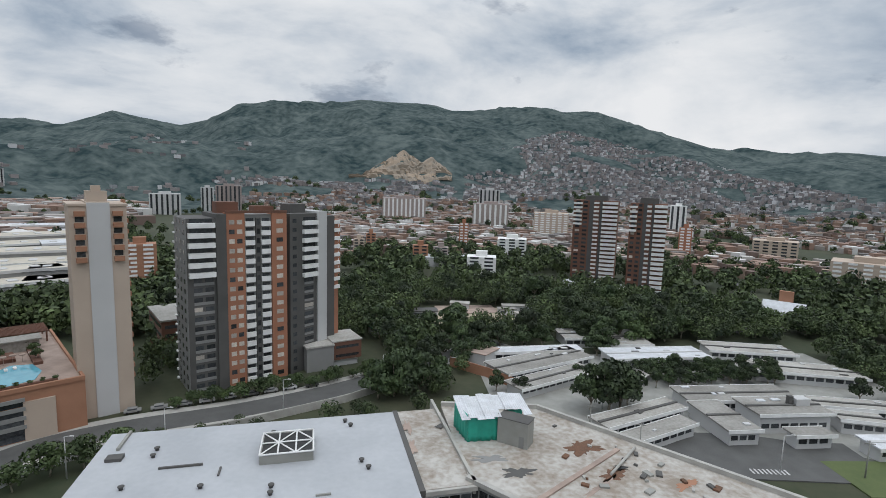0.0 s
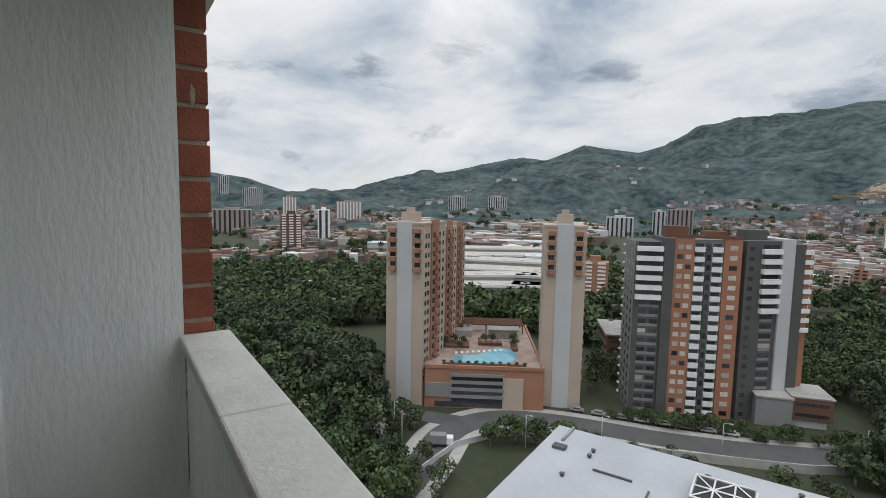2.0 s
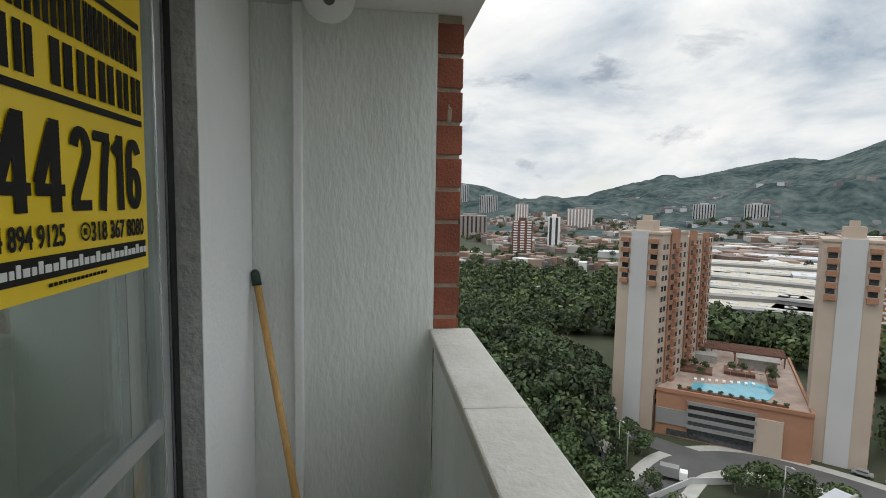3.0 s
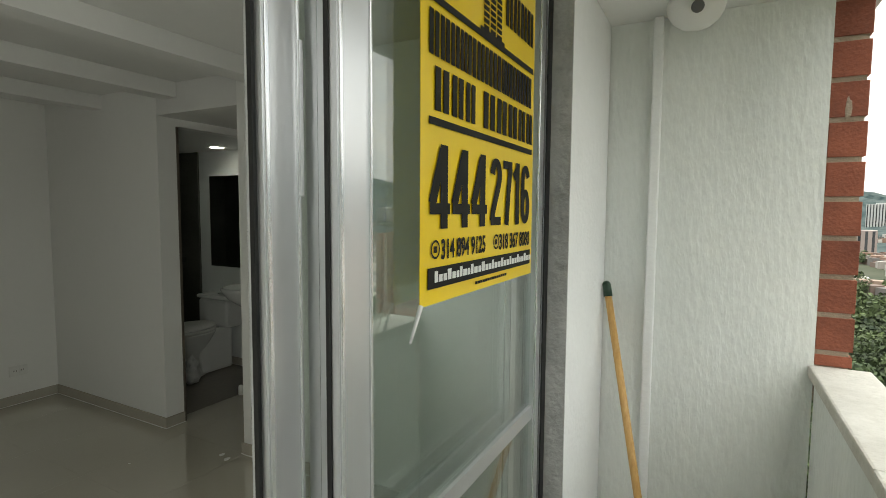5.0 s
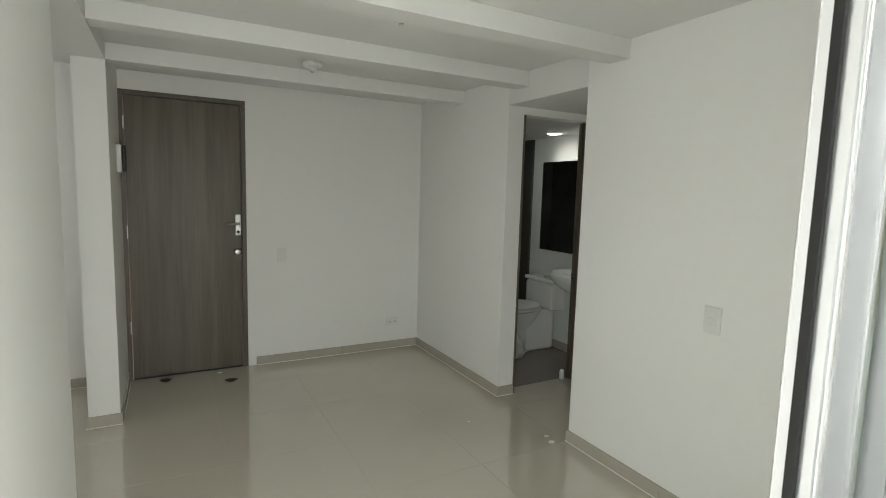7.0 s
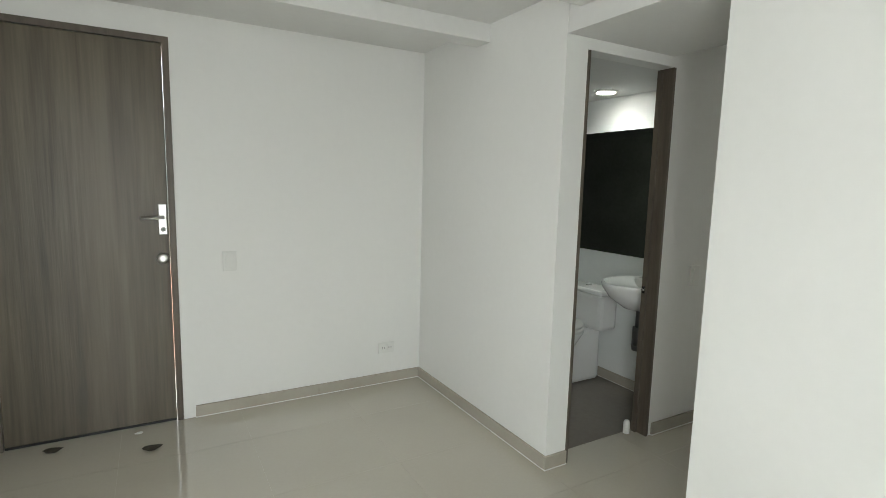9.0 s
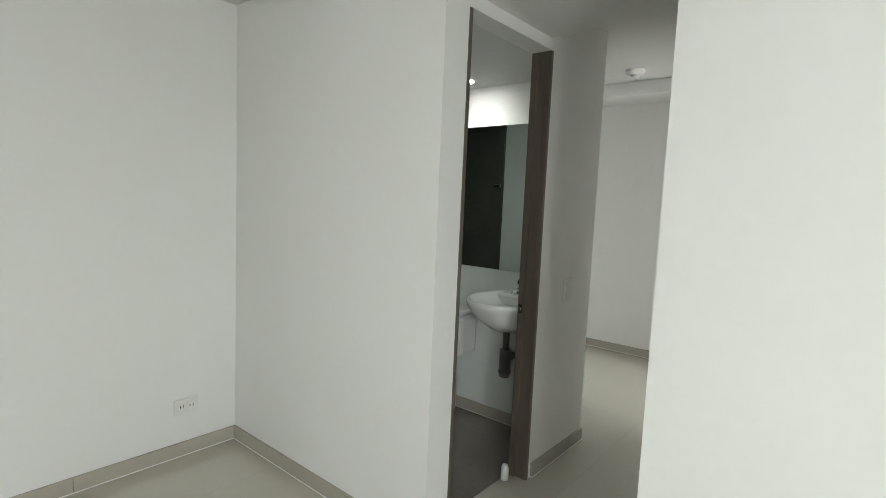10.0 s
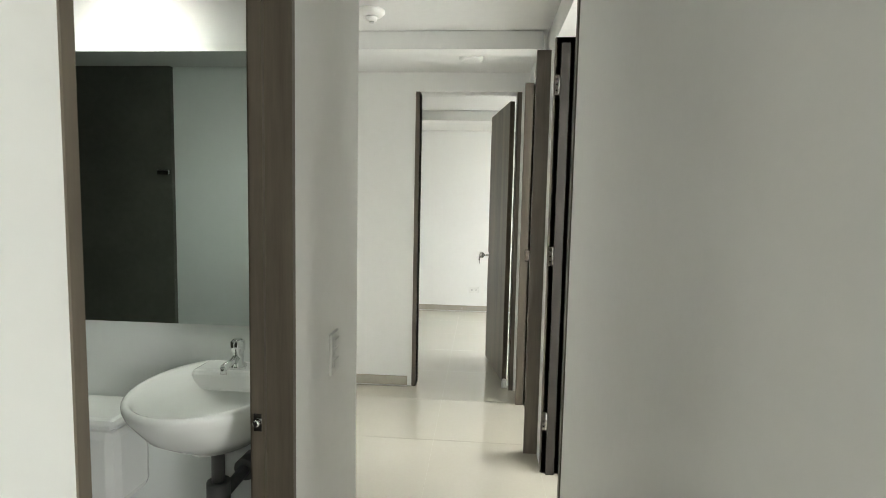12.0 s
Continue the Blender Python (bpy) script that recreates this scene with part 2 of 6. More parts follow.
M["pale"] = material("pale_grey_render", (0.50, 0.50, 0.50), (0.46, 0.46, 0.46), rough=0.85, scale=0.1)
M["terracotta"] = material("terracotta_brick_facing", (0.36, 0.185, 0.115), (0.30, 0.15, 0.09), rough=0.85, scale=0.2)
M["brick_far"] = material("orange_brick_facing", (0.36, 0.165, 0.10), (0.30, 0.135, 0.08), rough=0.85, scale=0.2)
M["brown_far"] = material("dark_brown_brick_facing", (0.16, 0.075, 0.05), (0.12, 0.06, 0.04), rough=0.85, scale=0.2)
M["slate"] = material("slate_grey_facing", (0.095, 0.092, 0.088), (0.075, 0.073, 0.070), rough=0.8, scale=0.2)
M["dusty"] = material("dusty_rose_grey_facing", (0.34, 0.285, 0.265), (0.29, 0.245, 0.23), rough=0.85, scale=0.1)
M["rust"] = material("rust_red_soil", (0.17, 0.085, 0.05), (0.10, 0.06, 0.04), rough=0.95, scale=0.5, fine=3, contrast=0.8)
M["sand"] = material("pale_sandy_ground", (0.40, 0.34, 0.25), (0.28, 0.25, 0.18), rough=0.95, scale=0.08, fine=0.7, contrast=0.6)
M["lawn"] = material("mown_lawn", (0.10, 0.125, 0.045), (0.07, 0.095, 0.035), rough=0.95, scale=0.1, fine=1.5)
M["cream"] = material("cream_factory_roof", (0.50, 0.46, 0.39), (0.40, 0.37, 0.31), rough=0.8, scale=0.05, fine=0.4, contrast=0.5)
M["blue_roof"] = material("blue_sheet_roof", (0.05, 0.20, 0.34), (0.04, 0.16, 0.28), rough=0.5, scale=0.2)
M["mid_grey"] = material("mid_grey_facing", (0.24, 0.24, 0.235), (0.21, 0.21, 0.205), rough=0.8, scale=0.2)
M["balcony_white"] = material("white_balcony_front", (0.80, 0.80, 0.79), rough=0.7, scale=0.5)
M["pane"] = material("dark_window_pane", (0.03, 0.033, 0.037), (0.06, 0.065, 0.07), rough=0.15, vary=0.6)
M["pane_lit"] = material("curtained_window_pane", (0.55, 0.5, 0.44), (0.4, 0.36, 0.32), rough=0.4, vary=0.3)
M["pool"] = material("pool_water", (0.11, 0.36, 0.47), (0.15, 0.42, 0.52), rough=0.08, scale=0.4)
M["deck"] = material("terracotta_pool_deck", (0.40, 0.31, 0.26), (0.26, 0.20, 0.17), rough=0.9, scale=0.3)
M["bark"] = material("pale_bark", (0.30, 0.27, 0.22), (0.16, 0.13, 0.10), rough=0.95, scale=0.8)
M["leaf_dark"] = material("dark_green_leaves", (0.056, 0.086, 0.030), (0.011, 0.022, 0.009), rough=0.75, scale=0.35, fine=2.0, contrast=0.6, vary=0.45)
M["leaf_light"] = material("fresh_green_leaves", (0.074, 0.110, 0.034), (0.026, 0.048, 0.014), rough=0.7, scale=0.35, fine=2.0, contrast=0.6, vary=0.25)
M["forest"] = material("mixed_forest_leaves", (0.088, 0.122, 0.044), (0.010, 0.020, 0.009), rough=0.85, scale=0.085, fine=0.5, contrast=0.45, vary=0.45, island=True)
M["houses"] = by_island("mixed_house_walls", [(0, (0.245, 0.158, 0.120)), (0.2, (0.165, 0.118, 0.10)), (0.42, (0.295, 0.215, 0.17)), (0.56, (0.33, 0.305, 0.285)), (0.68, (0.43, 0.415, 0.395)), (0.78, (0.145, 0.135, 0.13)), (0.91, (0.58, 0.57, 0.56))])
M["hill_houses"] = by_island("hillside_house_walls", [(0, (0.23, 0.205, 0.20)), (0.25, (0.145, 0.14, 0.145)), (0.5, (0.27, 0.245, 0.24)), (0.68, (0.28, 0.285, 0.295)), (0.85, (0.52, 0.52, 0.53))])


# ---- mesh helpers ----
def box(bm, x0, x1, y0, y1, z0, z1, bevel=0.0):
    vs = [bm.verts.new((x, y, z)) for z in (z0, z1) for x, y in ((x0, y0), (x1, y0), (x1, y1), (x0, y1))]
    fs = [bm.faces.new([vs[i] for i in f]) for f in ((3, 2, 1, 0), (4, 5, 6, 7), (0, 1, 5, 4), (1, 2, 6, 5), (2, 3, 7, 6), (3, 0, 4, 7))]
    if bevel:
        es = list({e for f in fs for e in f.edges})
        bmesh.ops.bevel(bm, geom=es, offset=bevel, segments=2, affect="EDGES", profile=0.5)


def boxes(*specs):
    bm = bmesh.new()
    for sp in specs:
        box(bm, *sp)
    return bm


def tube(bm, a, b, r0, r1=None, n=12, cap=True):
    """A tapered round bar from a to b."""
    r1 = r0 if r1 is None else r1
    a, b = Vector(a), Vector(b)
    q = (b - a).to_track_quat("Z", "Y")
    rings = []
    for c, r in ((a, r0), (b, r1)):
        rings.append([bm.verts.new(c + q @ Vector((r * math.cos(2 * math.pi * i / n), r * math.sin(2 * math.pi * i / n), 0))) for i in range(n)])
    for i in range(n):
        f = bm.faces.new((rings[0][i], rings[0][(i + 1) % n], rings[1][(i + 1) % n], rings[1][i]))
        f.smooth = True
    if cap:
        bm.faces.new(rings[0][::-1]), bm.faces.new(rings[1])


def lathe(bm, profile, centre, sx=1.0, sy=1.0, n=32, axis="Z"):
    """A turned shape from (radius, height) pairs; sx and sy make it oval."""
    cx, cy, cz = centre
    rings = []
    for r, h in profile:
        ring = []
        for i in range(n):
            u, v = r * sx * math.cos(2 * math.pi * i / n), r * sy * math.sin(2 * math.pi * i / n)
            ring.append(bm.verts.new({"Z": (cx + u, cy + v, cz + h), "X": (cx + h, cy + u, cz + v), "Y": (cx + u, cy + h, cz + v)}[axis]))
        rings.append(ring)
    for a, b in zip(rings, rings[1:]):
        for i in range(n):
            f = bm.faces.new((a[i], a[(i + 1) % n], b[(i + 1) % n], b[i]))
            f.smooth = True
    bm.faces.new(rings[0][::-1]), bm.faces.new(rings[-1])
    bmesh.ops.recalc_face_normals(bm, faces=bm.faces)


def part(name, bm, mat, parent=None, label=""):
    me = bpy.data.meshes.new(name)
    bm.to_mesh(me)
    bm.free()
    for mm in mat if isinstance(mat, (list, tuple)) else (mat,):
        me.materials.append(M[mm])
    ob = new(name, me)
    ob.parent = parent
    if label:
        ob["label"] = label
    return ob


def thing(name, at, label, category, group="", rz=0):
    ob = new(name)
    ob.matrix_world = pose(*at, 0, 0, rz)
    ob.empty_display_size = 0.1
    return tagged(ob, label, category, group)


def structure(name, bm, mat, label="", category=""):
    return tagged(part(name, bm, mat), label, category or name.split("_")[0], kind="structure")


def shared(name, mesh, parent, m, label=""):
    """One more object on a mesh that alike pieces share."""
    ob = new(name, mesh)
    ob.parent = parent
    ob.matrix_basis = m
    if label:
        ob["label"] = label
    return ob


def mesh_of(name, bm, mat):
    me = bpy.data.meshes.new(name)
    bm.to_mesh(me)
    bm.free()
    me.materials.append(M[mat])
    return me


# ---- the flat: structure ----
CEIL = 2.22
structure("floor", boxes((-6.2, 4.6, -5.0, -0.006, -0.12, -0.0015)), "grout", "tile joints and bed under polished beige floor tiles", "floor")
structure("ceiling", boxes((-6.2, 4.6, -5.2, 0.0, CEIL, CEIL + 0.2)), "ceiling", "white painted ribbed concrete ceiling")
# living room, west wall with the corridor's mouth
structure("wall_west", boxes((-0.11, 0.0, -1.92, 0.0, 0, CEIL), (-1.545, 0.0, -2.03, -1.92, 0, CEIL)), "wall", "smooth white painted living room wall")
structure("wall_bath_east", boxes((-0.128, 0.0, -4.12, -2.765, 0, CEIL)), "wall", "smooth white painted wall beside the bathroom")
structure("wall_south", boxes((-0.11, 1.50, -4.24, -4.12, 0, CEIL), (2.33, 4.6, -4.24, -4.12, 0, CEIL), (1.50, 2.33, -4.24, -4.12, 2.09, CEIL)), "wall", "smooth white painted wall round the entrance door")
structure("wall_east", boxes((2.36, 2.50, -2.02, 0.0, 0, CEIL)), "wall", "smooth white painted side wall of the living room")
structure("wall_nib", boxes((2.325, 2.485, -4.12, -3.36, 0, CEIL)), "wall", "white painted wall stub beside the entrance door")
structure("wall_kitchen", boxes((4.5, 4.62, -4.24, 0, 0, CEIL), (2.5, 4.5, -1.98, -1.86, 0, CEIL)), "wall", "plain white kitchen wall")
structure("corridor_soffit", boxes((-0.72, -0.001, -2.764, -2.031, 2.035, CEIL - 0.002)), "ceiling", "white dropped soffit over the corridor mouth", "ceiling")
for y in (-1.75, -2.56, -3.36):
    structure("ceiling_beam", boxes((0.002, 2.324, y - 0.13, y, 2.125, CEIL - 0.002)), "ceiling", "white painted concrete ceiling rib", "beam")
structure("ceiling_beam", boxes((2.326, 2.50, -3.358, -2.022, 2.122, CEIL - 0.002)), "ceiling", "white painted beam over the kitchen opening", "beam")
# corridor
structure("wall_corridor_south", boxes((-1.315, -0.742, -2.855, -2.765, 0, CEIL), (-0.742, -0.128, -2.855, -2.765, 1.985, CEIL)), "wall", "white painted corridor wall with the bathroom door")
structure("wall_bath_west", boxes((-1.315, -1.2, -5.0, -2.856, 0, CEIL)), "wall", "plain white wall behind the bathroom")
structure("wall_corridor_end", boxes((-3.36, -3.24, -3.7, -2.80, 0, CEIL), (-3.36, -3.24, -2.80, -2.13, 2.09, CEIL), (-3.36, -3.24, -2.13, -0.2, 0, CEIL)), "wall", "white painted wall with the end bedroom door")
structure("wall_corridor_north", boxes((-2.30, -2.11, -2.03, -1.92, 0, CEIL), (-3.24, -2.97, -2.05, -1.92, 0, CEIL), (-2.11, -1.545, -2.03, -1.92, 2.09, CEIL), (-2.97, -2.30, -2.03, -1.92, 2.09, CEIL)), "wall", "white painted corridor wall with two bedroom doors")
structure("wall_hall_south", boxes((-3.36, -1.315, -3.82, -3.70, 0, CEIL)), "wall", "plain white wall of the inner hall")
structure("wall_bedroom_divider", boxes((-2.30, -2.20, -1.92, 0, 0, CEIL)), "wall", "plain white wall between bedrooms")
structure("wall_end_room", boxes((-6.1, -5.97, -3.9, 0, 0, CEIL), (-5.97, -3.36, -3.9, -3.78, 0, CEIL)), "wall", "white painted end bedroom wall")
structure("ceiling_beam", boxes((-2.53, -2.40, -3.69, -2.06, 2.125, CEIL - 0.003)), "ceiling", "white painted rib over the inner hall", "beam")
structure("ceiling_beam", boxes((-4.80, -4.62, -3.77, -0.14, 2.125, CEIL - 0.003)), "ceiling", "white painted ceiling rib in the end bedroom", "beam")
# outer wall with its openings
FW = [(-6.1, -5.4), (-3.8, -3.1), (-2.4, -1.85), (-0.55, 0.737), (2.36, 4.6)]
structure("wall_facade", boxes(*[(a, b, -0.13, 0.04 if b == 0.737 else 0.04, -0.3, 2.6) for a, b in FW],
                               *[(a, b, -0.13, 0.04, 2.1, 2.6) for a, b in ((-5.4, -3.8), (-3.1, -2.4), (-1.85, -0.55), (0.737, 2.36))],
                               *[(a, b, -0.13, 0.04, -0.3, 0.9) for a, b in ((-5.4, -3.8), (-3.1, -2.4), (-1.85, -0.55))],
                               (0.737, 2.36, -0.13, 0.04, -0.3, -0.03)), "render_white", "white rendered outer wall beside the sliding door")

# floor tiles, 1.12 m long and 0.6 m wide, with narrow joints
bm = boxes((0.0007, 0.5993, 0.0007, 0.5593, -0.0013, 0.0))
TILE = mesh_of("floor_tile", bm, "floor")
floor_ob = bpy.data.objects["floor"]
for i in range(-10, 8):
    for j in range(-9, 0):
        x0, y0 = 0.0 + i * 0.6, -2.03 + 0.5600 * (j + 4)
        if x0 > 4.5 or y0 < -5.0 or y0 + 0.56 > 0.09 or (x0 > -0.6 and x0 < 2.4 and y0 < -4.4):
            continue
        if -1.25 < x0 < -0.2 and y0 < -3.3:
            continue
        shared("tile", TILE, floor_ob, pose(x0, y0, 0))
structure("floor_bath", boxes((-1.2, -0.11, -5.0, -2.86, -0.004, 0.003)), "bath_floor", "grey brown bathroom floor tiles", "floor")
structure("ceiling_bath", boxes((-1.199, -0.13, -4.95, -2.857, 1.985, 2.03)), "ceiling", "white dropped bathroom ceiling", "ceiling")
structure("wall_bath_shell", boxes((-1.199, -1.19, -4.95, -2.857, 0, 1.985), (-0.14, -0.129, -4.95, -2.857, 0, 1.985), (-1.19, -0.742, -2.866, -2.857, 0, 1.985)), "bath_wall", "white painted bathroom walls", "wall")
structure("wall_shower", boxes((-1.2, -0.11, -5.0, -4.9, 0, 1.985), (-1.189, -1.17, -4.89, -3.98, 0, 1.984), (-0.165, -0.1405, -4.89, -3.955, 0, 1.984)), "shower_tile", "dark slate tiled shower wall", "wall")


# skirting tiles, cut in lengths
def skirting(x0, x1, y0, y1, parent):
    bm = bmesh.new()
    along_x = abs(x1 - x0) > abs(y1 - y0)
    a, b = (x0, x1) if along_x else (y0, y1)
    n = max(1, round((b - a) / 0.6))
    for i in range(n):
        p, q = a + (b - a) * i / n, a + (b - a) * (i + 1) / n - 0.002
        if along_x:
            box(bm, p, q, y0, y1, 0.003, 0.070)
        else:
            box(bm, x0, x1, p, q, 0.003, 0.070)
    ob = structure("baseboard", bm, "skirting", "beige tile skirting along the wall", "baseboard")
    if along_x:
        seam = boxes((x0, x1, y0 - 0.002, y1 + 0.002, 0.001, 0.006))
    else:
        seam = boxes((x0 - 0.002, x1 + 0.002, y0, y1, 0.001, 0.006))
    part("sealant_line", seam, "plastic", ob, "thin white sealant line")
    return ob


for spec in ((0.0, 0.012, -4.12, -2.765), (0.0, 0.012, -2.03, -0.1), (0.012, 1.44, -4.12, -4.108), (2.313, 2.325, -4.108, -3.36), (2.313, 2.497, -3.36, -3.348), (2.485, 2.497, -4.108, -3.36),
             (2.497, 4.5, -4.12, -4.108), (-0.126, 0.012, -2.765, -2.753), (-1.545, 0.012, -2.042, -2.03), (-1.315, -0.765, -2.765, -2.753), (-1.327, -1.315, -3.7, -2.753),
             (-3.24, -3.228, -3.7, -2.86), (-3.2, -2.99, -2.062, -2.05), (-5.97, -5.958, -3.78, -0.13), (-5.97, -3.36, -3.78, -3.768), (2.348, 2.36, -2.02, -0.14), (-1.19, -1.18, -3.95, -2.9)):
    skirting(*spec, None)

# ---- entrance door ----
d = thing("entrance_door", (1.50, -4.12, 0), "closed dark grey-brown wood entrance door with steel lock", "door")
part("door_leaf", boxes((0.035, 0.795, -0.055, -0.012, 0.012, 2.055, 0.003)), "wood", d)
part("door_frame", boxes((0.001, 0.032, -0.118, 0.004, 0, 2.089), (0.798, 0.829, -0.118, 0.004, 0, 2.089), (0.032, 0.798, -0.118, 0.004, 2.058, 2.089)), "frame_wood", d)
bm = boxes((0.042, 0.082, -0.012, -0.004, 1.06, 1.225, 0.004))
plate = part("lock_plate", bm, "steel", d, "satin steel lock plate")
bm = bmesh.new()
tube(bm, (0.062, -0.004, 1.155), (0.062, 0.045, 1.155), 0.009)
tube(bm, (0.055, 0.042, 1.155), (0.165, 0.036, 1.150), 0.009, 0.007)
part("lever_handle", bm, "steel", plate)
bm = bmesh.new()
lathe(bm, [(0.013, 0), (0.013, 0.010), (0.008, 0.014)], (0.062, -0.004, 1.09), axis="Y", n=20)
part("keyhole", bm, "chrome", plate)
bm = bmesh.new()
lathe(bm, [(0.030, 0), (0.030, 0.006), (0.022, 0.014), (0.010, 0.016)], (0.068, -0.012, 0.93), axis="Y", n=28)
part("deadbolt", bm, "steel", d, "round steel deadbolt")
for z in (0.35, 1.05, 1.82):
    bm = boxes((0.796, 0.802, -0.014, 0.006, z, z + 0.09, 0.001))
    part("hinge", bm, "steel", d)
part("door_sweep", boxes((0.037, 0.793, -0.06, -0.008, 0.001, 0.011)), "rubber", d)


def door_frame(name, x0, x1, y0, y1, h, face, label, t=0.03, head=True):
    """A lining with stops round an opening; face 'x' or 'y' tells which way the wall runs."""
    f = thing(name, (0, 0, 0), label, "door frame")
    if face == "x":
        part("jamb", boxes((x0, x0 + t, y0, y1, 0, h)), "frame_wood", f)
        part("jamb", boxes((x1 - t, x1, y0, y1, 0, h)), "frame_wood", f)
        if head:
            part("head", boxes((x0 + t, x1 - t, y0, y1, h - t, h)), "frame_wood", f)
    else:
        part("jamb", boxes((x0, x1, y0, y0 + t, 0, h)), "frame_wood", f)
        part("jamb", boxes((x0, x1, y1 - t, y1, 0, h)), "frame_wood", f)
        if head:
            part("head", boxes((x0, x1, y0 + t, y1 - t, h - t, h)), "frame_wood", f)
    return f


def hinge_on(frame_ob, x, y, z, ax="x"):
    bm = boxes((x, x + 0.004, y, y + 0.045, z, z + 0.09)) if ax == "x" else boxes((x, x + 0.045, y, y + 0.004, z, z + 0.09))
    tube(bm, (x + 0.006, y + 0.022, z), (x + 0.006, y + 0.022, z + 0.09), 0.006, n=10)
    h = part("hinge", bm, "chrome", frame_ob, "chrome butt hinge")
    bm = bmesh.new()
    for dz in (0.02, 0.045, 0.07):
        lathe(bm, [(0.004, 0), (0.004, 0.002)], (x + 0.004, y + 0.009, z + dz), axis="X", n=8)
        lathe(bm, [(0.004, 0), (0.004, 0.002)], (x + 0.004, y + 0.036, z + dz), axis="X", n=8)
    part("screw", bm, "black", h)


# bathroom door: lining and the leaf swung inward against the wall
bf = door_frame("bathroom_door_frame", -0.742, -0.128, -2.860, -2.762, 1.983, "x", "dark brown wood lining of the bathroom doorway", 0.017, head=False)
part("door_stop", boxes((-0.725, -0.712, -2.85, -2.822, 0, 1.965)), "frame_wood", bf)
bm = boxes((-0.712, -0.7105, -2.846, -2.828, 0.80, 0.84))
sp_ = part("strike_plate", bm, "chrome", bf, "chrome strike plate")
bm = bmesh.new()
lathe(bm, [(0.008, 0), (0.008, 0.008), (0.005, 0.011)], (-0.7105, -2.837, 0.82), axis="X", n=18)
part("latch", bm, "chrome", bf)
bm = bmesh.new()
lathe(bm, [(0.018, 0.003), (0.018, 0.06), (0.014, 0.075), (0.006, 0.08)], (-0.66, -2.84, 0), n=18)
tagged(part("door_stopper", bm, "plastic"), "small white plastic door stopper on the floor", "door stop")
leaf = thing("bathroom_door", (-0.16, -2.865, 0), "very dark wood bathroom door standing open against the wall", "door")
part("door_leaf", boxes((-0.035, 0.0, -0.60, -0.004, 0.012, 1.962, 0.003)), "dark_wood", leaf)
bm = bmesh.new()
tube(bm, (-0.035, -0.54, 1.0), (-0.085, -0.54, 1.0), 0.008)
tube(bm, (-0.083, -0.545, 1.0), (-0.083, -0.43, 1.0), 0.008)
lathe(bm, [(0.025, -0.036), (0.025, -0.045)], (0, -0.54, 1.0), axis="X", n=20)
part("lever_handle", bm, "steel", leaf)

# bedroom doors on the corridor
b1 = door_frame("bedroom_door_frame", -2.14, -1.545, -2.036, -1.93, 2.09, "x", "dark brown wood bedroom door lining with hinges", head=False)
part("door_stop", boxes((-2.11, -2.09, -2.01, -1.97, 0, 2.06)), "dark_wood", b1)
for z in (0.22, 1.03, 1.83):
    hinge_on(b1, -2.109, -2.034, z)
l1 = thing("bedroom_door", (-2.10, -1.925, 0), "dark brown wood bedroom door standing open into the room", "door")
part("door_leaf", boxes((0.0, 0.035, 0.002, 0.54, 0.012, 2.055, 0.003)), "wood", l1)
b2 = door_frame("second_bedroom_door_frame", -3.0, -2.30, -2.10, -1.93, 2.09, "x", "dark brown wood lining of a second bedroom doorway", head=False)
bm = boxes((-2.9698, -2.968, -2.07, -2.04, 0.96, 1.03))
part("strike_plate", bm, "chrome", b2, "chrome strike plate")
b3 = door_frame("end_door_frame", -3.365, -3.235, -2.83, -2.10, 2.09, "y", "dark brown wood lining of the end bedroom doorway", head=False)
l3 = thing("end_bedroom_door", (-3.37, -2.135, 0), "grey-brown wood bedroom door swung open into the room", "door", rz=10)
part("door_leaf", boxes((-0.68, -0.004, -0.037, -0.002, 0.012, 2.055, 0.003)), "wood", l3)
bm = bmesh.new()
lathe(bm, [(0.024, 0.0), (0.024, -0.008)], (-0.62, -0.037, 0.90), axis="Y", n=20)
tube(bm, (-0.62, -0.04, 0.90), (-0.62, -0.085, 0.90), 0.008)
lathe(bm, [(0.012, -0.075), (0.026, -0.085), (0.026, -0.105), (0.014, -0.115)], (-0.62, -0.007, 0.90), axis="Y", n=20)
part("door_knob", bm, "chrome", l3)
bm = bmesh.new()
tube(bm, (-0.62, -0.12, 0.898), (-0.62, -0.123, 0.855), 0.006, n=8)
box(bm, -0.628, -0.612, -0.125, -0.121, 0.825, 0.86)
part("key", bm, "chrome", l3)
bm = bmesh.new()
lathe(bm, [(0.018, 0.003), (0.018, 0.05), (0.012, 0.065)], (-3.28, -2.16, 0), n=16)
tagged(part("door_stopper", bm, "plastic"), "small white plastic door stopper by the end bedroom", "door stop")


# ---- switches, sockets, ceiling lampholders ----
def wall_plate(name, x, y, z, rz, w, h, rows, label, category):
    """A cover plate that faces local -y, with rocker or socket inserts."""
    t = thing(name, (x, y, z), label, category, rz=rz)
    part("cover_plate", boxes((-w / 2, w / 2, -0.009, 0, -h / 2, h / 2, 0.003)), "plastic", t)
    for i in range(rows):
        if h > w:
            c = h * 0.72 * ((i + 0.5) / rows - 0.5)
            part("rocker", boxes((-w * 0.3, w * 0.3, -0.013, -0.009, c - h * 0.30 / rows, c + h * 0.30 / rows, 0.002)), "plastic", t)
        else:
            c = w * 0.8 * ((i + 0.5) / rows - 0.5)
            s = part("outlet", boxes((c - w * 0.17, c + w * 0.17, -0.012, -0.009, -h * 0.3, h * 0.3, 0.002)), "plastic", t)
            part("slot", boxes((c - 0.009, c - 0.006, -0.0125, -0.011, -0.006, 0.008), (c + 0.006, c + 0.009, -0.0125, -0.011, -0.006, 0.008)), "black", s)
    return t


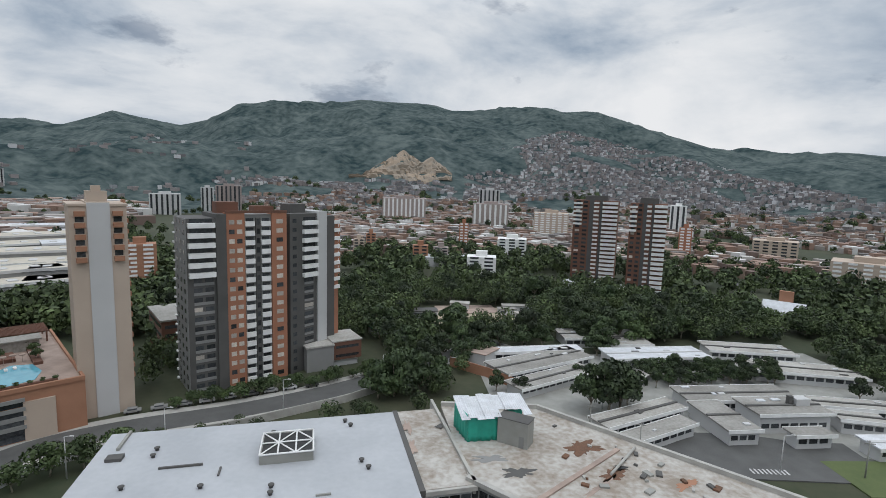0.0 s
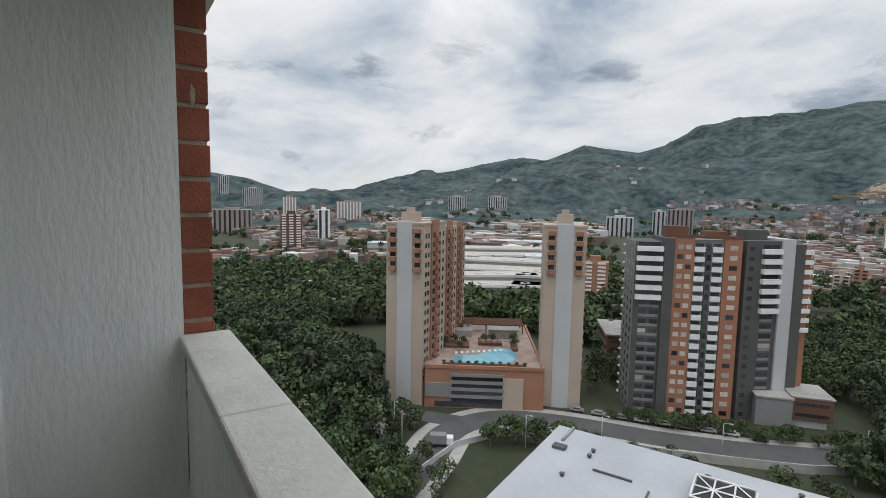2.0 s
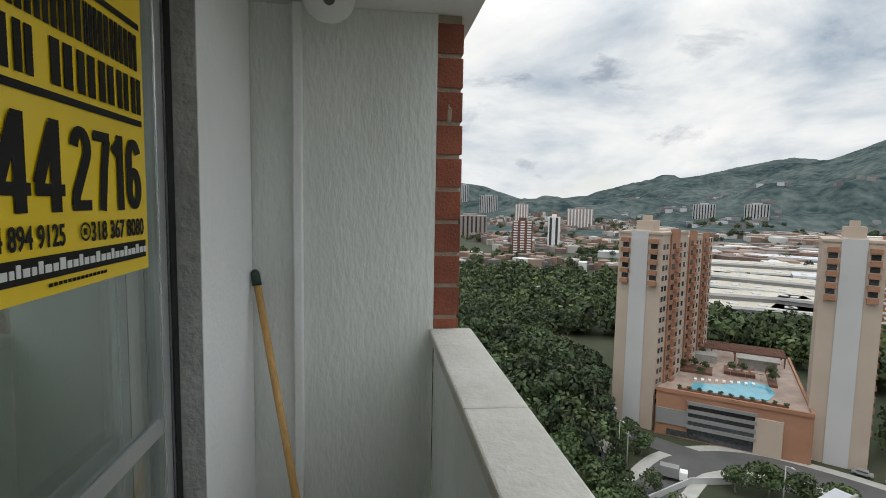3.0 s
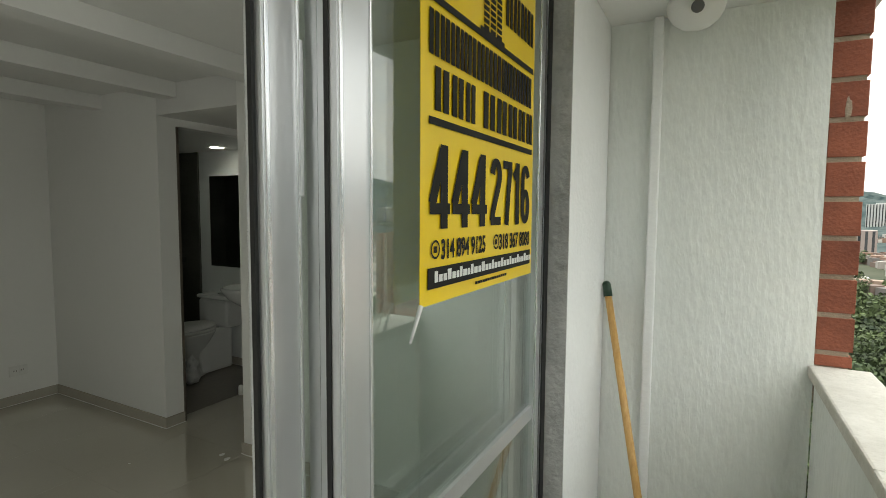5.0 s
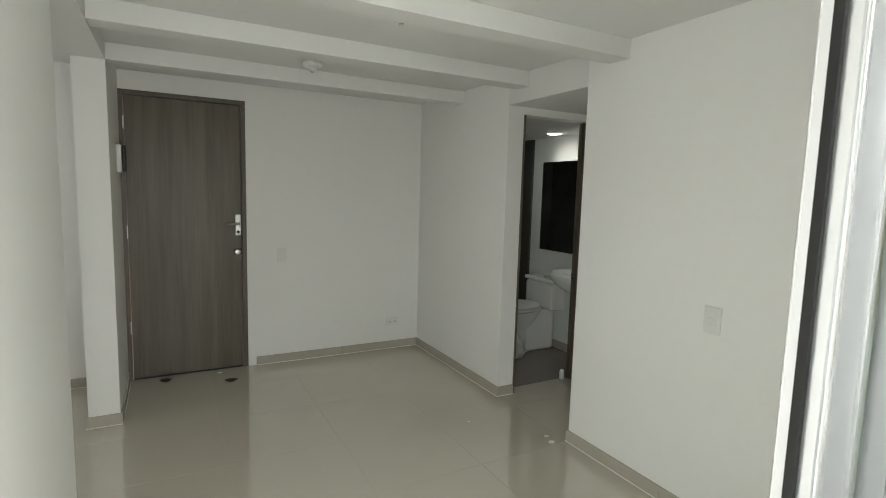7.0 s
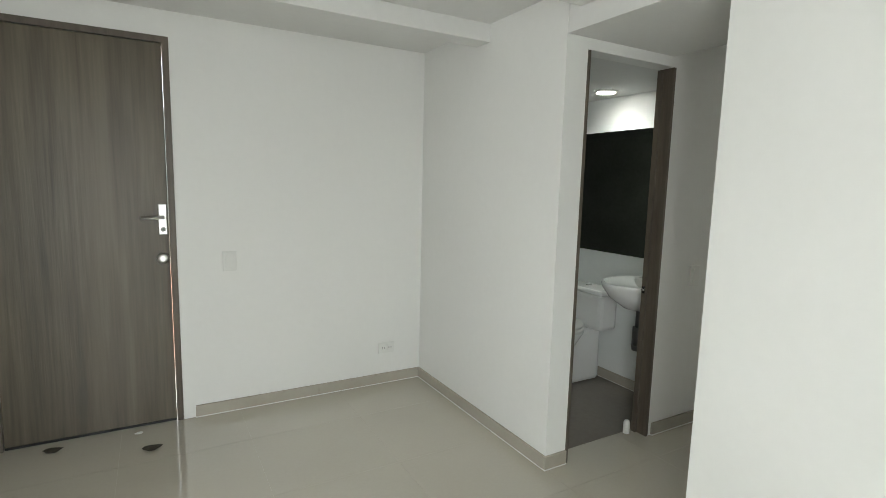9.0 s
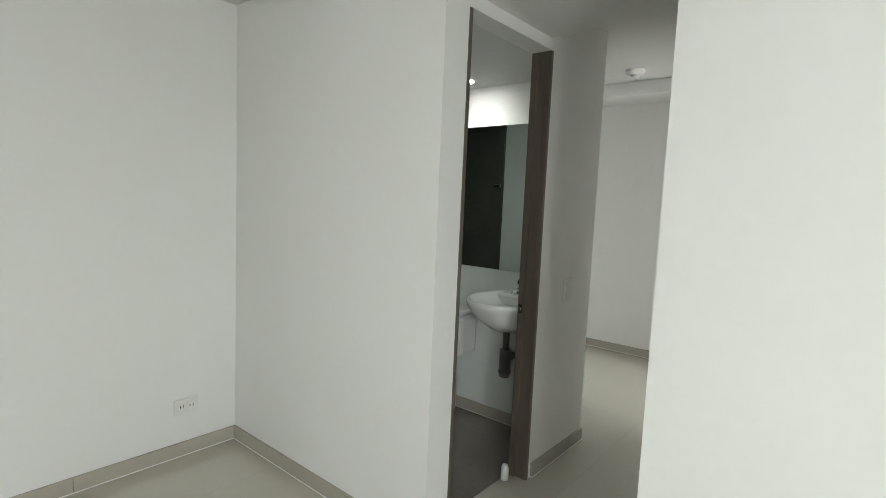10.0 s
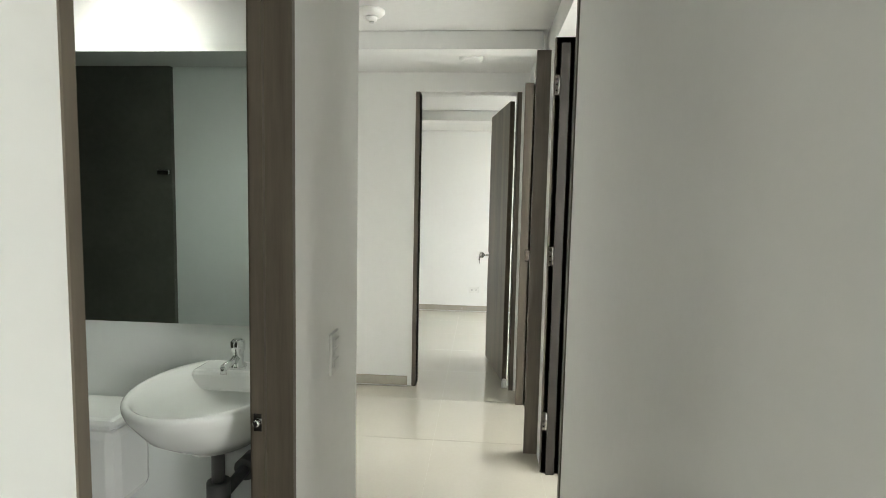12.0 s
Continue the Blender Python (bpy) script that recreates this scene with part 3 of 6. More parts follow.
wall_plate("light_switch", 0.0, -1.20, 0.927, 90, 0.078, 0.118, 3, "white triple light switch on the living room wall", "switch")
wall_plate("light_switch", 1.235, -4.12, 0.90, 180, 0.075, 0.115, 2, "white light switch beside the entrance door", "switch")
wall_plate("power_socket", 0.255, -4.12, 0.25, 180, 0.115, 0.075, 2, "white double wall socket above the skirting", "socket")
wall_plate("light_switch", -1.035, -2.765, 0.888, 180, 0.075, 0.118, 3, "white triple light switch on the corridor wall", "switch")
wall_plate("power_socket", -5.97, -2.42, 0.27, 90, 0.115, 0.075, 2, "white double wall socket in the end bedroom", "socket")
ic = thing("intercom", (2.325, -3.84, 1.60), "white intercom handset with dark panel beside the entrance", "intercom", rz=-90)
part("housing", boxes((-0.05, 0.05, -0.03, 0, -0.09, 0.09, 0.008)), "plastic", ic)
part("handset", boxes((-0.045, -0.005, -0.055, -0.031, -0.085, 0.085, 0.008)), "black", ic)
part("button", boxes((0.018, 0.034, -0.034, -0.031, -0.05, -0.034, 0.001)), "black", ic)


# builds a round ceiling lampholder without a bulb
def detector(x, y, z, label):
    t = thing("smoke_detector", (x, y, z), label, "detector")
    bm = bmesh.new()
    lathe(bm, [(0.062, 0), (0.062, -0.012), (0.048, -0.026), (0.030, -0.030)], (0, 0, 0), n=28)
    part("base", bm, "plastic", t)
    bm = bmesh.new()
    lathe(bm, [(0.026, -0.030), (0.026, -0.045), (0.016, -0.052)], (0, 0, 0), n=20)
    part("sensor", bm, "plastic", t)
    bm = bmesh.new()
    lathe(bm, [(0.012, -0.052), (0.012, -0.058)], (0, 0, 0), n=12)
    part("bulb_socket", bm, "steel", t)


detector(1.22, -3.17, CEIL, "round white lampholder on the living room ceiling")
detector(-2.12, -2.90, CEIL, "round white lampholder on the hall ceiling")
detector(1.12, -2.02, CEIL, "round white lampholder between the ceiling ribs")
bm = bmesh.new()
lathe(bm, [(0.075, 0), (0.075, -0.014), (0.055, -0.024)], (-2.88, -2.445, CEIL), n=28)
tagged(part("ceiling_cap", bm, "plastic"), "flat round white junction cover on the hall ceiling", "ceiling cover")

# ---- bathroom ----
mir = thing("bathroom_mirror", (-1.19, -3.36, 1.335), "frameless wall mirror above the washbasin", "mirror")
part("mirror_glass", boxes((0.001, 0.007, -0.47, 0.44, -0.42, 0.42)), "mirror", mir)
bas = thing("washbasin", (-1.19, -3.085, 0), "white wall-hung porcelain washbasin with chrome tap", "washbasin")
bm = bmesh.new()
prof_n, rings = 36, []
for k, (s, z, dx) in enumerate(((0.26, 0.615, -0.06), (0.55, 0.632, -0.05), (0.84, 0.70, -0.02), (0.97, 0.765, 0), (1.0, 0.785, 0), (0.995, 0.797, 0), (0.96, 0.801, 0), (0.91, 0.797, 0.004), (0.83, 0.783, 0.022), (0.74, 0.745, 0.030), (0.60, 0.695, 0.032), (0.36, 0.665, 0.03), (0.12, 0.658, 0.03))):
    ring = []
    for i in range(prof_n):
        a = 2 * math.pi * i / prof_n
        squeeze = 0.86 if k > 7 and math.cos(a) < 0 else 1.0
        ring.append(bm.verts.new((max(0.001 + 0.0002 * k, 0.20 + dx + 0.255 * s * squeeze * math.cos(a)), 0.205 * s * math.sin(a), z)))
    rings.append(ring)
for a, b in zip(rings, rings[1:]):
    for i in range(prof_n):
        f = bm.faces.new((a[i], a[(i + 1) % prof_n], b[(i + 1) % prof_n], b[i]))
        f.smooth = True
bm.faces.new(rings[0][::-1]), bm.faces.new(rings[-1])
part("basin", bm, "porcelain", bas)
bm = bmesh.new()
lathe(bm, [(0.021, 0.659), (0.021, 0.662), (0.010, 0.663)], (0.23, 0, 0), n=18)
part("drain", bm, "chrome", bas, "round chrome drain")
part("tap_ledge", boxes((0.002, 0.105, -0.13, 0.13, 0.735, 0.8005, 0.014)), "porcelain", bas)
bm = bmesh.new()
lathe(bm, [(0.026, 0.80), (0.026, 0.81), (0.017, 0.818), (0.017, 0.85), (0.022, 0.858), (0.022, 0.882), (0.012, 0.89)], (0.065, 0, 0), n=20)
tube(bm, (0.075, 0, 0.832), (0.155, 0, 0.826), 0.012, 0.010)
tube(bm, (0.15, 0, 0.828), (0.152, 0, 0.808), 0.009)
part("tap", bm, "chrome", bas, "chrome single basin tap")
bm = bmesh.new()
tube(bm, (0.19, 0, 0.66), (0.19, 0, 0.50), 0.018)
tube(bm, (0.19, 0, 0.51), (0.19, 0, 0.39), 0.032)
tube(bm, (0.19, 0, 0.395), (0.19, 0, 0.36), 0.036, 0.028)
tube(bm, (0.19, 0, 0.455), (0.05, 0.015, 0.475), 0.018)
tube(bm, (0.06, 0.014, 0.474), (0.002, 0.02, 0.478), 0.036, 0.036)
part("trap", bm, "grey_pvc", bas, "dark grey plastic bottle trap")
wc = thing("toilet", (-1.19, -3.60, 0), "white porcelain toilet with tank, lid down", "toilet")
bm = bmesh.new()
box(bm, 0.012, 0.185, -0.20, 0.20, 0.385, 0.635, 0.03)
part("tank", bm, "porcelain", wc)
part("tank_lid", boxes((0.004, 0.195, -0.21, 0.21, 0.636, 0.672, 0.016)), "porcelain", wc)
bm = bmesh.new()
lathe(bm, [(0.02, 0.673), (0.02, 0.680), (0.012, 0.683)], (0.10, 0, 0), n=18)
part("flush_button", bm, "chrome", wc)
bm = bmesh.new()
lathe(bm, [(0.60, 0.003), (0.60, 0.03), (0.48, 0.10), (0.52, 0.20), (0.80, 0.30), (1.0, 0.375), (1.0, 0.39)], (0.43, 0, 0), sx=0.24, sy=0.185, n=32)
box(bm, 0.05, 0.40, -0.10, 0.10, 0.003, 0.384, 0.03)
part("bowl", bm, "porcelain", wc)
bm = bmesh.new()
lathe(bm, [(1.0, 0.391), (1.03, 0.400), (1.03, 0.412), (0.97, 0.420)], (0.43, 0, 0), sx=0.235, sy=0.185, n=32)
part("seat", bm, "plastic", wc)
bm = bmesh.new()
lathe(bm, [(1.0, 0.421), (1.02, 0.43), (0.98, 0.443), (0.5, 0.45)], (0.43, 0, 0), sx=0.232, sy=0.182, n=32)
part("lid", bm, "plastic", wc)
bm = bmesh.new()
bmesh.ops.create_icosphere(bm, subdivisions=3, radius=0.1)
for v in bm.verts:
    v.co *= 1 + 0.35 * noise.noise(v.co * 22)
    v.co = Vector((v.co.x * 0.7 - 0.64, v.co.y * 0.55 - 3.40, max(0.004, v.co.z * 1.2 + 0.10)))
tagged(part("plastic_wrap", bm, "paper"), "crumpled pale plastic wrap beside the toilet", "packaging")
dl = thing("downlight", (-0.97, -3.44, 1.985), "round recessed bathroom downlight, switched on", "downlight")
bm = bmesh.new()
lathe(bm, [(0.075, 0), (0.075, -0.004), (0.060, -0.008)], (0, 0, 0), n=32)
part("trim_ring", bm, "plastic", dl)
bm = bmesh.new()
lathe(bm, [(0.056, -0.0085), (0.056, -0.011)], (0, 0, 0), n=32)
part("lens", bm, "downlight", dl)
lamp = new("downlight_lamp", bpy.data.lights.new("downlight_lamp", "SPOT"))
lamp.data.energy, lamp.data.spot_size, lamp.data.spot_blend, lamp.data.shadow_soft_size, lamp.data.color = 0.65, radians(150), 0.6, 0.05, (0.86, 1.0, 0.94)
lamp.matrix_world = look((-0.97, -3.44, 1.965), (-0.97, -3.44, 0))
bm = boxes((-0.185, -0.1655, -4.025, -3.962, 1.435, 1.46, 0.003))
tagged(part("glass_clamp", bm, "chrome"), "small chrome glass clamp on the shower wall", "bracket")
sh = thing("shower_column", (-1.17, -4.25, 0), "chrome shower rail in the dark tiled shower", "shower")
bm = bmesh.new()
tube(bm, (0.04, 0, 0.95), (0.04, 0, 1.7), 0.01)
tube(bm, (0.0, 0, 0.97), (0.04, 0, 0.97), 0.012)
tube(bm, (0.0, 0, 1.68), (0.04, 0, 1.68), 0.012)
part("rail", bm, "chrome", sh)
bm = bmesh.new()
lathe(bm, [(0.02, 0), (0.05, -0.03), (0.05, -0.04)], (0.1, 0, 1.66), n=20)
part("shower_head", bm, "chrome", sh)
part("mixer", boxes((0.0, 0.07, -0.08, 0.08, 0.93, 0.98, 0.01)), "chrome", sh)

# ---- debris on the floor ----
random.seed(5)
for x, y, s, m_, lab in ((2.09, -4.02, 0.030, "dirt", "small dry leaf on the tiles"), (1.66, -3.83, 0.035, "dirt", "small dark scrap on the tiles"), (1.72, -4.04, 0.015, "plastic", "white paper crumb on the tiles"),
                         (0.10, -2.06, 0.016, "plastic", "white crumb on the tiles"), (0.08, -2.13, 0.014, "plastic", "white crumb on the tiles"), (0.40, -2.5, 0.006, "plastic", "tiny plaster crumb on the tiles")):
    bm = bmesh.new()
    bmesh.ops.create_icosphere(bm, subdivisions=2, radius=s)
    for v in bm.verts:
        v.co *= 1 + 0.5 * noise.noise(v.co * 60 + Vector((x, y, 0)))
        v.co = Vector((v.co.x * 1.2 + x, v.co.y * 0.8 + y, max(0.0005, v.co.z * 0.3 + s * 0.25)))
    tagged(part("floor_scrap", bm, m_), lab, "debris")

# ---- sliding door ----
sd = thing("sliding_door", (0, 0, 0), "aluminium sliding balcony door standing open", "sliding door")
part("outer_frame", boxes((0.739, 0.775, -0.10, -0.002, -0.028, 2.09), (2.33, 2.358, -0.10, -0.002, -0.028, 2.09), (0.775, 2.33, -0.10, -0.002, 2.05, 2.09), (0.775, 2.33, -0.10, -0.002, -0.028, 0.004)), "alu", sd, "aluminium track frame")

# black strip down the front of the jamb beside the pier
part("gasket", boxes((0.7425, 0.773, -0.002, 0.0015, -0.02, 2.05)), "rubber", sd, "narrow black strip")


def panel(name, x0, x1, yc, mid_z, st, dp):
    pn = part(name, boxes((x0, x0 + 0.045, yc - dp, yc + dp, 0.012, 2.045), (x1 - st, x1, yc - dp, yc + dp, 0.012, 2.045), (x0 + 0.045, x1 - st, yc - dp, yc + dp, 0.012, 0.075), (x0 + 0.045, x1 - st, yc - dp, yc + dp, 1.985, 2.045)), "alu", sd)
    for xa, w_ in ((x0 + 0.038, 0.006), (x1 - st + 0.001, 0.005), (x1 - 0.009, 0.007)):
        part("stile_lip", boxes((xa, xa + w_, yc - dp - 0.0035, yc + dp + 0.0035, 0.014, 2.043, 0.0015)), "alu_bright", pn)
    part("mid_rail", boxes((x0 + 0.045, x1 - st, yc - dp + 0.003, yc + dp - 0.003, mid_z - 0.028, mid_z + 0.006)), "alu", pn)
    g = part("glass", boxes((x0 + 0.045, x1 - st, yc - 0.003, yc + 0.003, 0.075, mid_z - 0.028), (x0 + 0.045, x1 - st, yc - 0.003, yc + 0.003, mid_z + 0.006, 1.985)), "glass", pn, "clear glass panes")
    g.visible_shadow = False
    part("seal", boxes((x0 - 0.004, x0, yc - dp, yc + dp, 0.02, 2.04), (x1, x1 + (0.002 if dp > 0.0135 else 0.005), yc - 0.0035, yc + 0.0035, 0.02, 2.04)), "rubber", pn, "black rubber seal")
    return pn


fixed = panel("fixed_panel", 0.782, 1.568, -0.018, 0.955, 0.066, 0.014)
slide = panel("sliding_panel", 0.86, 1.630, -0.068, 0.955, 0.056, 0.013)
part("interlock", boxes((1.553, 1.565, -0.054, -0.033, 0.02, 2.04, 0.001)), "alu", fixed)
bm = boxes((1.573, 1.579, -0.055, -0.049, 1.46, 1.64, 0.001))
part("pull_handle", bm, "alu", slide)

# ---- letting sign on the glass ----
SX, SZ, SW, SH = 1.402, 1.303, 0.50, 0.70
sign = thing("letting_sign", (SX, 0.006, SZ), "yellow vinyl letting sign with black print taped on glass", "sign", rz=180)
bm = bmesh.new()
cols, rws = 12, 16
grid = [[bm.verts.new((SW * i / cols, -0.0012 - 0.0004 * (1 + math.sin(i * 1.1 + j * 0.35)) * (0.4 + 0.6 * (i in (0, cols))), SH * j / rws)) for i in range(cols + 1)] for j in range(rws + 1)]
for j in range(rws):
    for i in range(cols):
        bm.faces.new((grid[j][i], grid[j][i + 1], grid[j + 1][i + 1], grid[j + 1][i]))
sheet = part("sheet", bm, "yellow", sign)
mod = sheet.modifiers.new("thickness", "SOLIDIFY")
mod.thickness = 0.0008
INK_Y = -0.0032


def bars(name, *specs):
    return part(name, boxes(*[(a, b, INK_Y - 0.0006, INK_Y, c, d_) for a, b, c, d_ in specs]), "ink", sign)


def lettering(text, x, z, width, height, mat="ink", y=INK_Y, name="lettering"):
    cu = bpy.data.curves.new(name, "FONT")
    cu.body, cu.size, cu.extrude, cu.offset = text, 1.0, 0.0004, 0.022
    probe = new(name, cu)
    bpy.context.view_layer.update()
    me = bpy.data.meshes.new_from_object(probe.evaluated_get(bpy.context.evaluated_depsgraph_get()))
    bpy.data.objects.remove(probe)
    co = np.array([v.co for v in me.vertices])
    lo, hi = co.min(0), co.max(0)
    for v in me.vertices:
        v.co = (x + (v.co.x - lo[0]) / (hi[0] - lo[0]) * width, y - 0.0004 + v.co.z * 0.6 * -1, z + (v.co.y - lo[1]) / (hi[1] - lo[1]) * height)
    me.materials.append(M[mat])
    ob = new(name, me)
    ob.parent = sign
    return ob


bars("rule", (0.022, 0.486, 0.268, 0.279))
bars("rule", (0.022, 0.486, 0.444, 0.455))
bars("address_band", (0.020, 0.486, 0.024, 0.056))


def arc(cx, cz, rx, rz_, a0, a1, n=14):
    return [(cx + rx * math.cos(radians(a0 + (a1 - a0) * i / n)), cz + rz_ * math.sin(radians(a0 + (a1 - a0) * i / n))) for i in range(n + 1)]


# strokes of the condensed figures, in a cell one wide and one high
FIGURES = {"4": [[(0.70, 0.0), (0.70, 1.0)], [(0.64, 0.93), (0.12, 0.29)], [(0.02, 0.24), (1.0, 0.24)]],
           "2": [arc(0.5, 0.74, 0.33, 0.19, 175, -35) + [(0.22, 0.20), (0.17, 0.07)], [(0.03, 0.07), (0.97, 0.07)]],
           "7": [[(0.03, 0.93), (0.97, 0.93)], [(0.80, 0.90), (0.62, 0.55), (0.45, 0.0)]],
           "1": [[(0.62, 0.0), (0.62, 1.0)], [(0.60, 0.90), (0.20, 0.76)]],
           "6": [arc(0.5, 0.30, 0.33, 0.23, 0, 360, 24), arc(0.5, 0.72, 0.33, 0.21, 20, 180) + [(0.17, 0.30)]]}


def figure(ch, x, z, w, h, pen):
    """A bold printed figure from thick strokes; each stroke lies a hair above the last."""
    bm = bmesh.new()
    for k, stroke in enumerate(FIGURES[ch]):
        p = [Vector((x + u * w, z + v * h)) for u, v in stroke]
        loop = stroke[0] == stroke[-1] or (p[0] - p[-1]).length < 1e-6
        prev = None
        for i, q in enumerate(p):
            a, b = (p[i - 1], p[(i + 1) % len(p)]) if 0 < i < len(p) - 1 else ((p[-2], p[1]) if loop else (p[max(i - 1, 0)], p[min(i + 1, len(p) - 1)]))
            d_ = (b - a).normalized()
            half = Vector((-d_.y, d_.x)) * pen * (0.36 + 0.14 * abs(d_.y))
            y_ = INK_Y - 0.0004 - 0.0001 * k
            cur = [bm.verts.new((q.x + half.x, y_, q.y + half.y)), bm.verts.new((q.x - half.x, y_, q.y - half.y))]
            if prev:
                bm.faces.new((prev[0], prev[1], cur[1], cur[0]))
            prev = cur
    bmesh.ops.recalc_face_normals(bm, faces=bm.faces)
    return part("figure", bm, "ink", sign)


for i, ch in enumerate("444"):
    figure(ch, 0.024 + 0.0735 * i, 0.114, 0.066, 0.128, 0.0235)
for i, ch in enumerate("2716"):
    figure(ch, 0.254 + (0, 0.0600, 0.112, 0.168)[i], 0.114, 0.053, 0.128, 0.0220)
lettering("314 894 9125", 0.062, 0.066, 0.170, 0.032)
lettering("318 367 8080", 0.300, 0.066, 0.180, 0.032)
random.seed(3)
x = 0.022
for w_ in (0.033, 0.032, 0.032, 0.026, 0.035, 0.033, 0.035, 0.040, 0.014, 0.026, 0.035, 0.028, 0.033, 0.033):
    bars("name_block", (x, x + w_ * 0.36, 0.368, 0.432), (x + w_ * 0.52, x + w_ * 0.88, 0.368, 0.432))
    x += w_ * 1.055
x = 0.040
for w_ in (0.050, 0.044, 0.040, 0.0, 0.058, 0.054, 0.052, 0.044, 0.040):
    if w_:
        bars("name_block", (x, x + w_ * 0.36, 0.290, 0.354), (x + w_ * 0.52, x + w_ * 0.88, 0.290, 0.354))
    x += w_ + 0.006 + (0.02 if not w_ else 0)
x = 0.04
for k in range(30):
    w_ = 0.008 + 0.006 * random.random()
    part("address_block", boxes((x, x + w_, INK_Y - 0.0015, INK_Y - 0.0007, 0.033, 0.044 + 0.006 * (k % 3 == 0))), "plastic", sign)
    x += w_ + 0.004
bars("small_print", *[(0.19 + 0.011 * k, 0.198 + 0.011 * k, 0.012, 0.017) for k in range(14)])
for k, (cx, n_) in enumerate(((0.215, 7), (0.245, 10), (0.275, 8))):
    for i in range(n_):
        bars("tower_emblem", (cx, cx + 0.022, 0.462 + 0.011 * i, 0.469 + 0.011 * i))
bars("tower_emblem", (0.2, 0.312, 0.455, 0.462))
for k in range(4):
    bars("heading_block", (0.32 + 0.042 * k, 0.334 + 0.042 * k, 0.50, 0.57), (0.342 + 0.042 * k, 0.354 + 0.042 * k, 0.50, 0.57))
for cx in (0.043, 0.284):
    bm = bmesh.new()
    for i in range(20):
        a0, a1 = 2 * math.pi * i / 20, 2 * math.pi * (i + 1) / 20
        vs = [bm.verts.new((cx + r * math.cos(a), INK_Y - 0.0004, 0.083 + r * math.sin(a))) for r, a in ((0.0145, a0), (0.0145, a1), (0.011, a1), (0.011, a0))]
        bm.faces.new(vs)
    box(bm, cx - 0.004, cx + 0.004, INK_Y - 0.0006, INK_Y, 0.078, 0.088)
    part("phone_icon", bm, "ink", sign)
bm = bmesh.new()
tube(bm, (0.0, -0.004, 0.004), (-0.028, -0.003, -0.045), 0.004, 0.002, n=6)
part("tape", bm, "paper", sign, "strip of clear tape")

# ---- balcony ----
structure("balcony_floor", boxes((0.1, 2.9, 0.04, 0.80, -0.2, -0.03)), "grout", "grey tiled balcony floor", "floor")
structure("balcony_ceiling", boxes((-0.2, 3.2, 0.041, 0.775, 2.055, 2.30)), "ceiling", "white rendered balcony ceiling slab", "ceiling")
structure("balcony_end_wall", boxes((-0.1, 0.244, 0.041, 0.648, -0.2, 2.054)), "render_grey", "grey roughly textured balcony end wall", "wall")
structure("balcony_far_wall", boxes((2.72, 2.9, 0.041, 0.80, -0.2, 2.054)), "render_grey", "grey textured balcony wall", "wall")
structure("wall_pier", boxes((0.252, 0.7365, 0.0405, 0.052, -0.03, 2.053)), "render_white", "white painted pier beside the sliding door", "wall")
structure("pier_edge", boxes((0.7366, 0.742, -0.001, 0.053, -0.03, 2.053)), "rough_concrete", "rough cast edge of the pier", "trim")
bm = bmesh.new()
box(bm, 0.2441, 0.276, 0.186, 0.214, -0.03, 2.053, 0.004)
structure("wall_bead", bm, "render_white", "pale vertical plaster bead on the end wall", "trim")
structure("parapet", boxes((0.2445, 2.72, 0.652, 0.765, -0.2, 0.972)), "render_grey", "grey rendered balcony parapet", "wall")
bm = bmesh.new()
for a, b in ((0.2446, 0.93), (0.932, 1.83), (1.832, 2.719)):
    box(bm, a, b, 0.634, 0.782, 0.9725, 1.007, 0.006)
for v in bm.verts:
    v.co.z += 0.003 * noise.noise(v.co * 6)
    v.co.y += 0.003 * noise.noise(v.co * 5 + Vector((3, 0, 0)))
structure("parapet_coping", bm, "cap", "weathered concrete coping slabs on the parapet", "coping")
brick_wall = structure("brick_return", boxes((0.0, 0.237, 0.6485, 0.728, 0.9, 2.054)), "mortar", "red brick return above the parapet", "wall")
BR = mesh_of("brick", boxes((0, 0.0062, 0, 0.0865, 0, 0.095, 0.0015)), "brick")
for i in range(10):
    z0 = 1.054 + 0.1097 * (i - 1)
    zs = max(z0, 1.0085)
    if zs > 2.0:
        continue
    shared("brick", BR, brick_wall, Matrix.Translation((0.2371, 0.6487 + random.uniform(-0.001, 0.001), zs)) @ Matrix.Diagonal((1, 1, (z0 + 0.095 - zs) / 0.095 if zs > z0 else 1, 1)))
    shared("brick", BR, brick_wall, Matrix.Translation((0.03, 0.7285, zs)) @ Matrix.Rotation(radians(-90), 4, "Z") @ Matrix.Rotation(radians(180), 4, "Z") @ Matrix.Translation((0, -0.2, 0)) @ Matrix.Diagonal((1, 2.2, (z0 + 0.095 - zs) / 0.095 if zs > z0 else 1, 1)))
bm = bmesh.new()
bmesh.ops.create_icosphere(bm, subdivisions=2, radius=0.02)
for v in bm.verts:
    v.co *= 1 + 0.5 * noise.noise(v.co * 70)
    v.co = Vector((0.2434 + max(0, v.co.x) * 0.08, 0.690 + v.co.y * 0.35, 1.735 + v.co.z * 1.6))
tagged(part("paint_splash", bm, "mortar"), "pale mortar splash dried on the brick", "stain")
lh = thing("lampholder", (0.345, 0.305, 2.0545), "round white porcelain lampholder on the balcony ceiling", "lampholder")
bm = bmesh.new()
lathe(bm, [(0.078, 0), (0.079, -0.012), (0.074, -0.034), (0.062, -0.055), (0.042, -0.071), (0.018, -0.079)], (0, 0, 0), n=32)
part("body", bm, "plastic", lh)
# solid dark stub stands in for the shaded socket hole
bm = bmesh.new()
tube(bm, (0.036, 0.004, -0.030), (0.078, 0.008, -0.042), 0.017, 0.017, n=16)
part("socket", bm, "grey_pvc", lh)
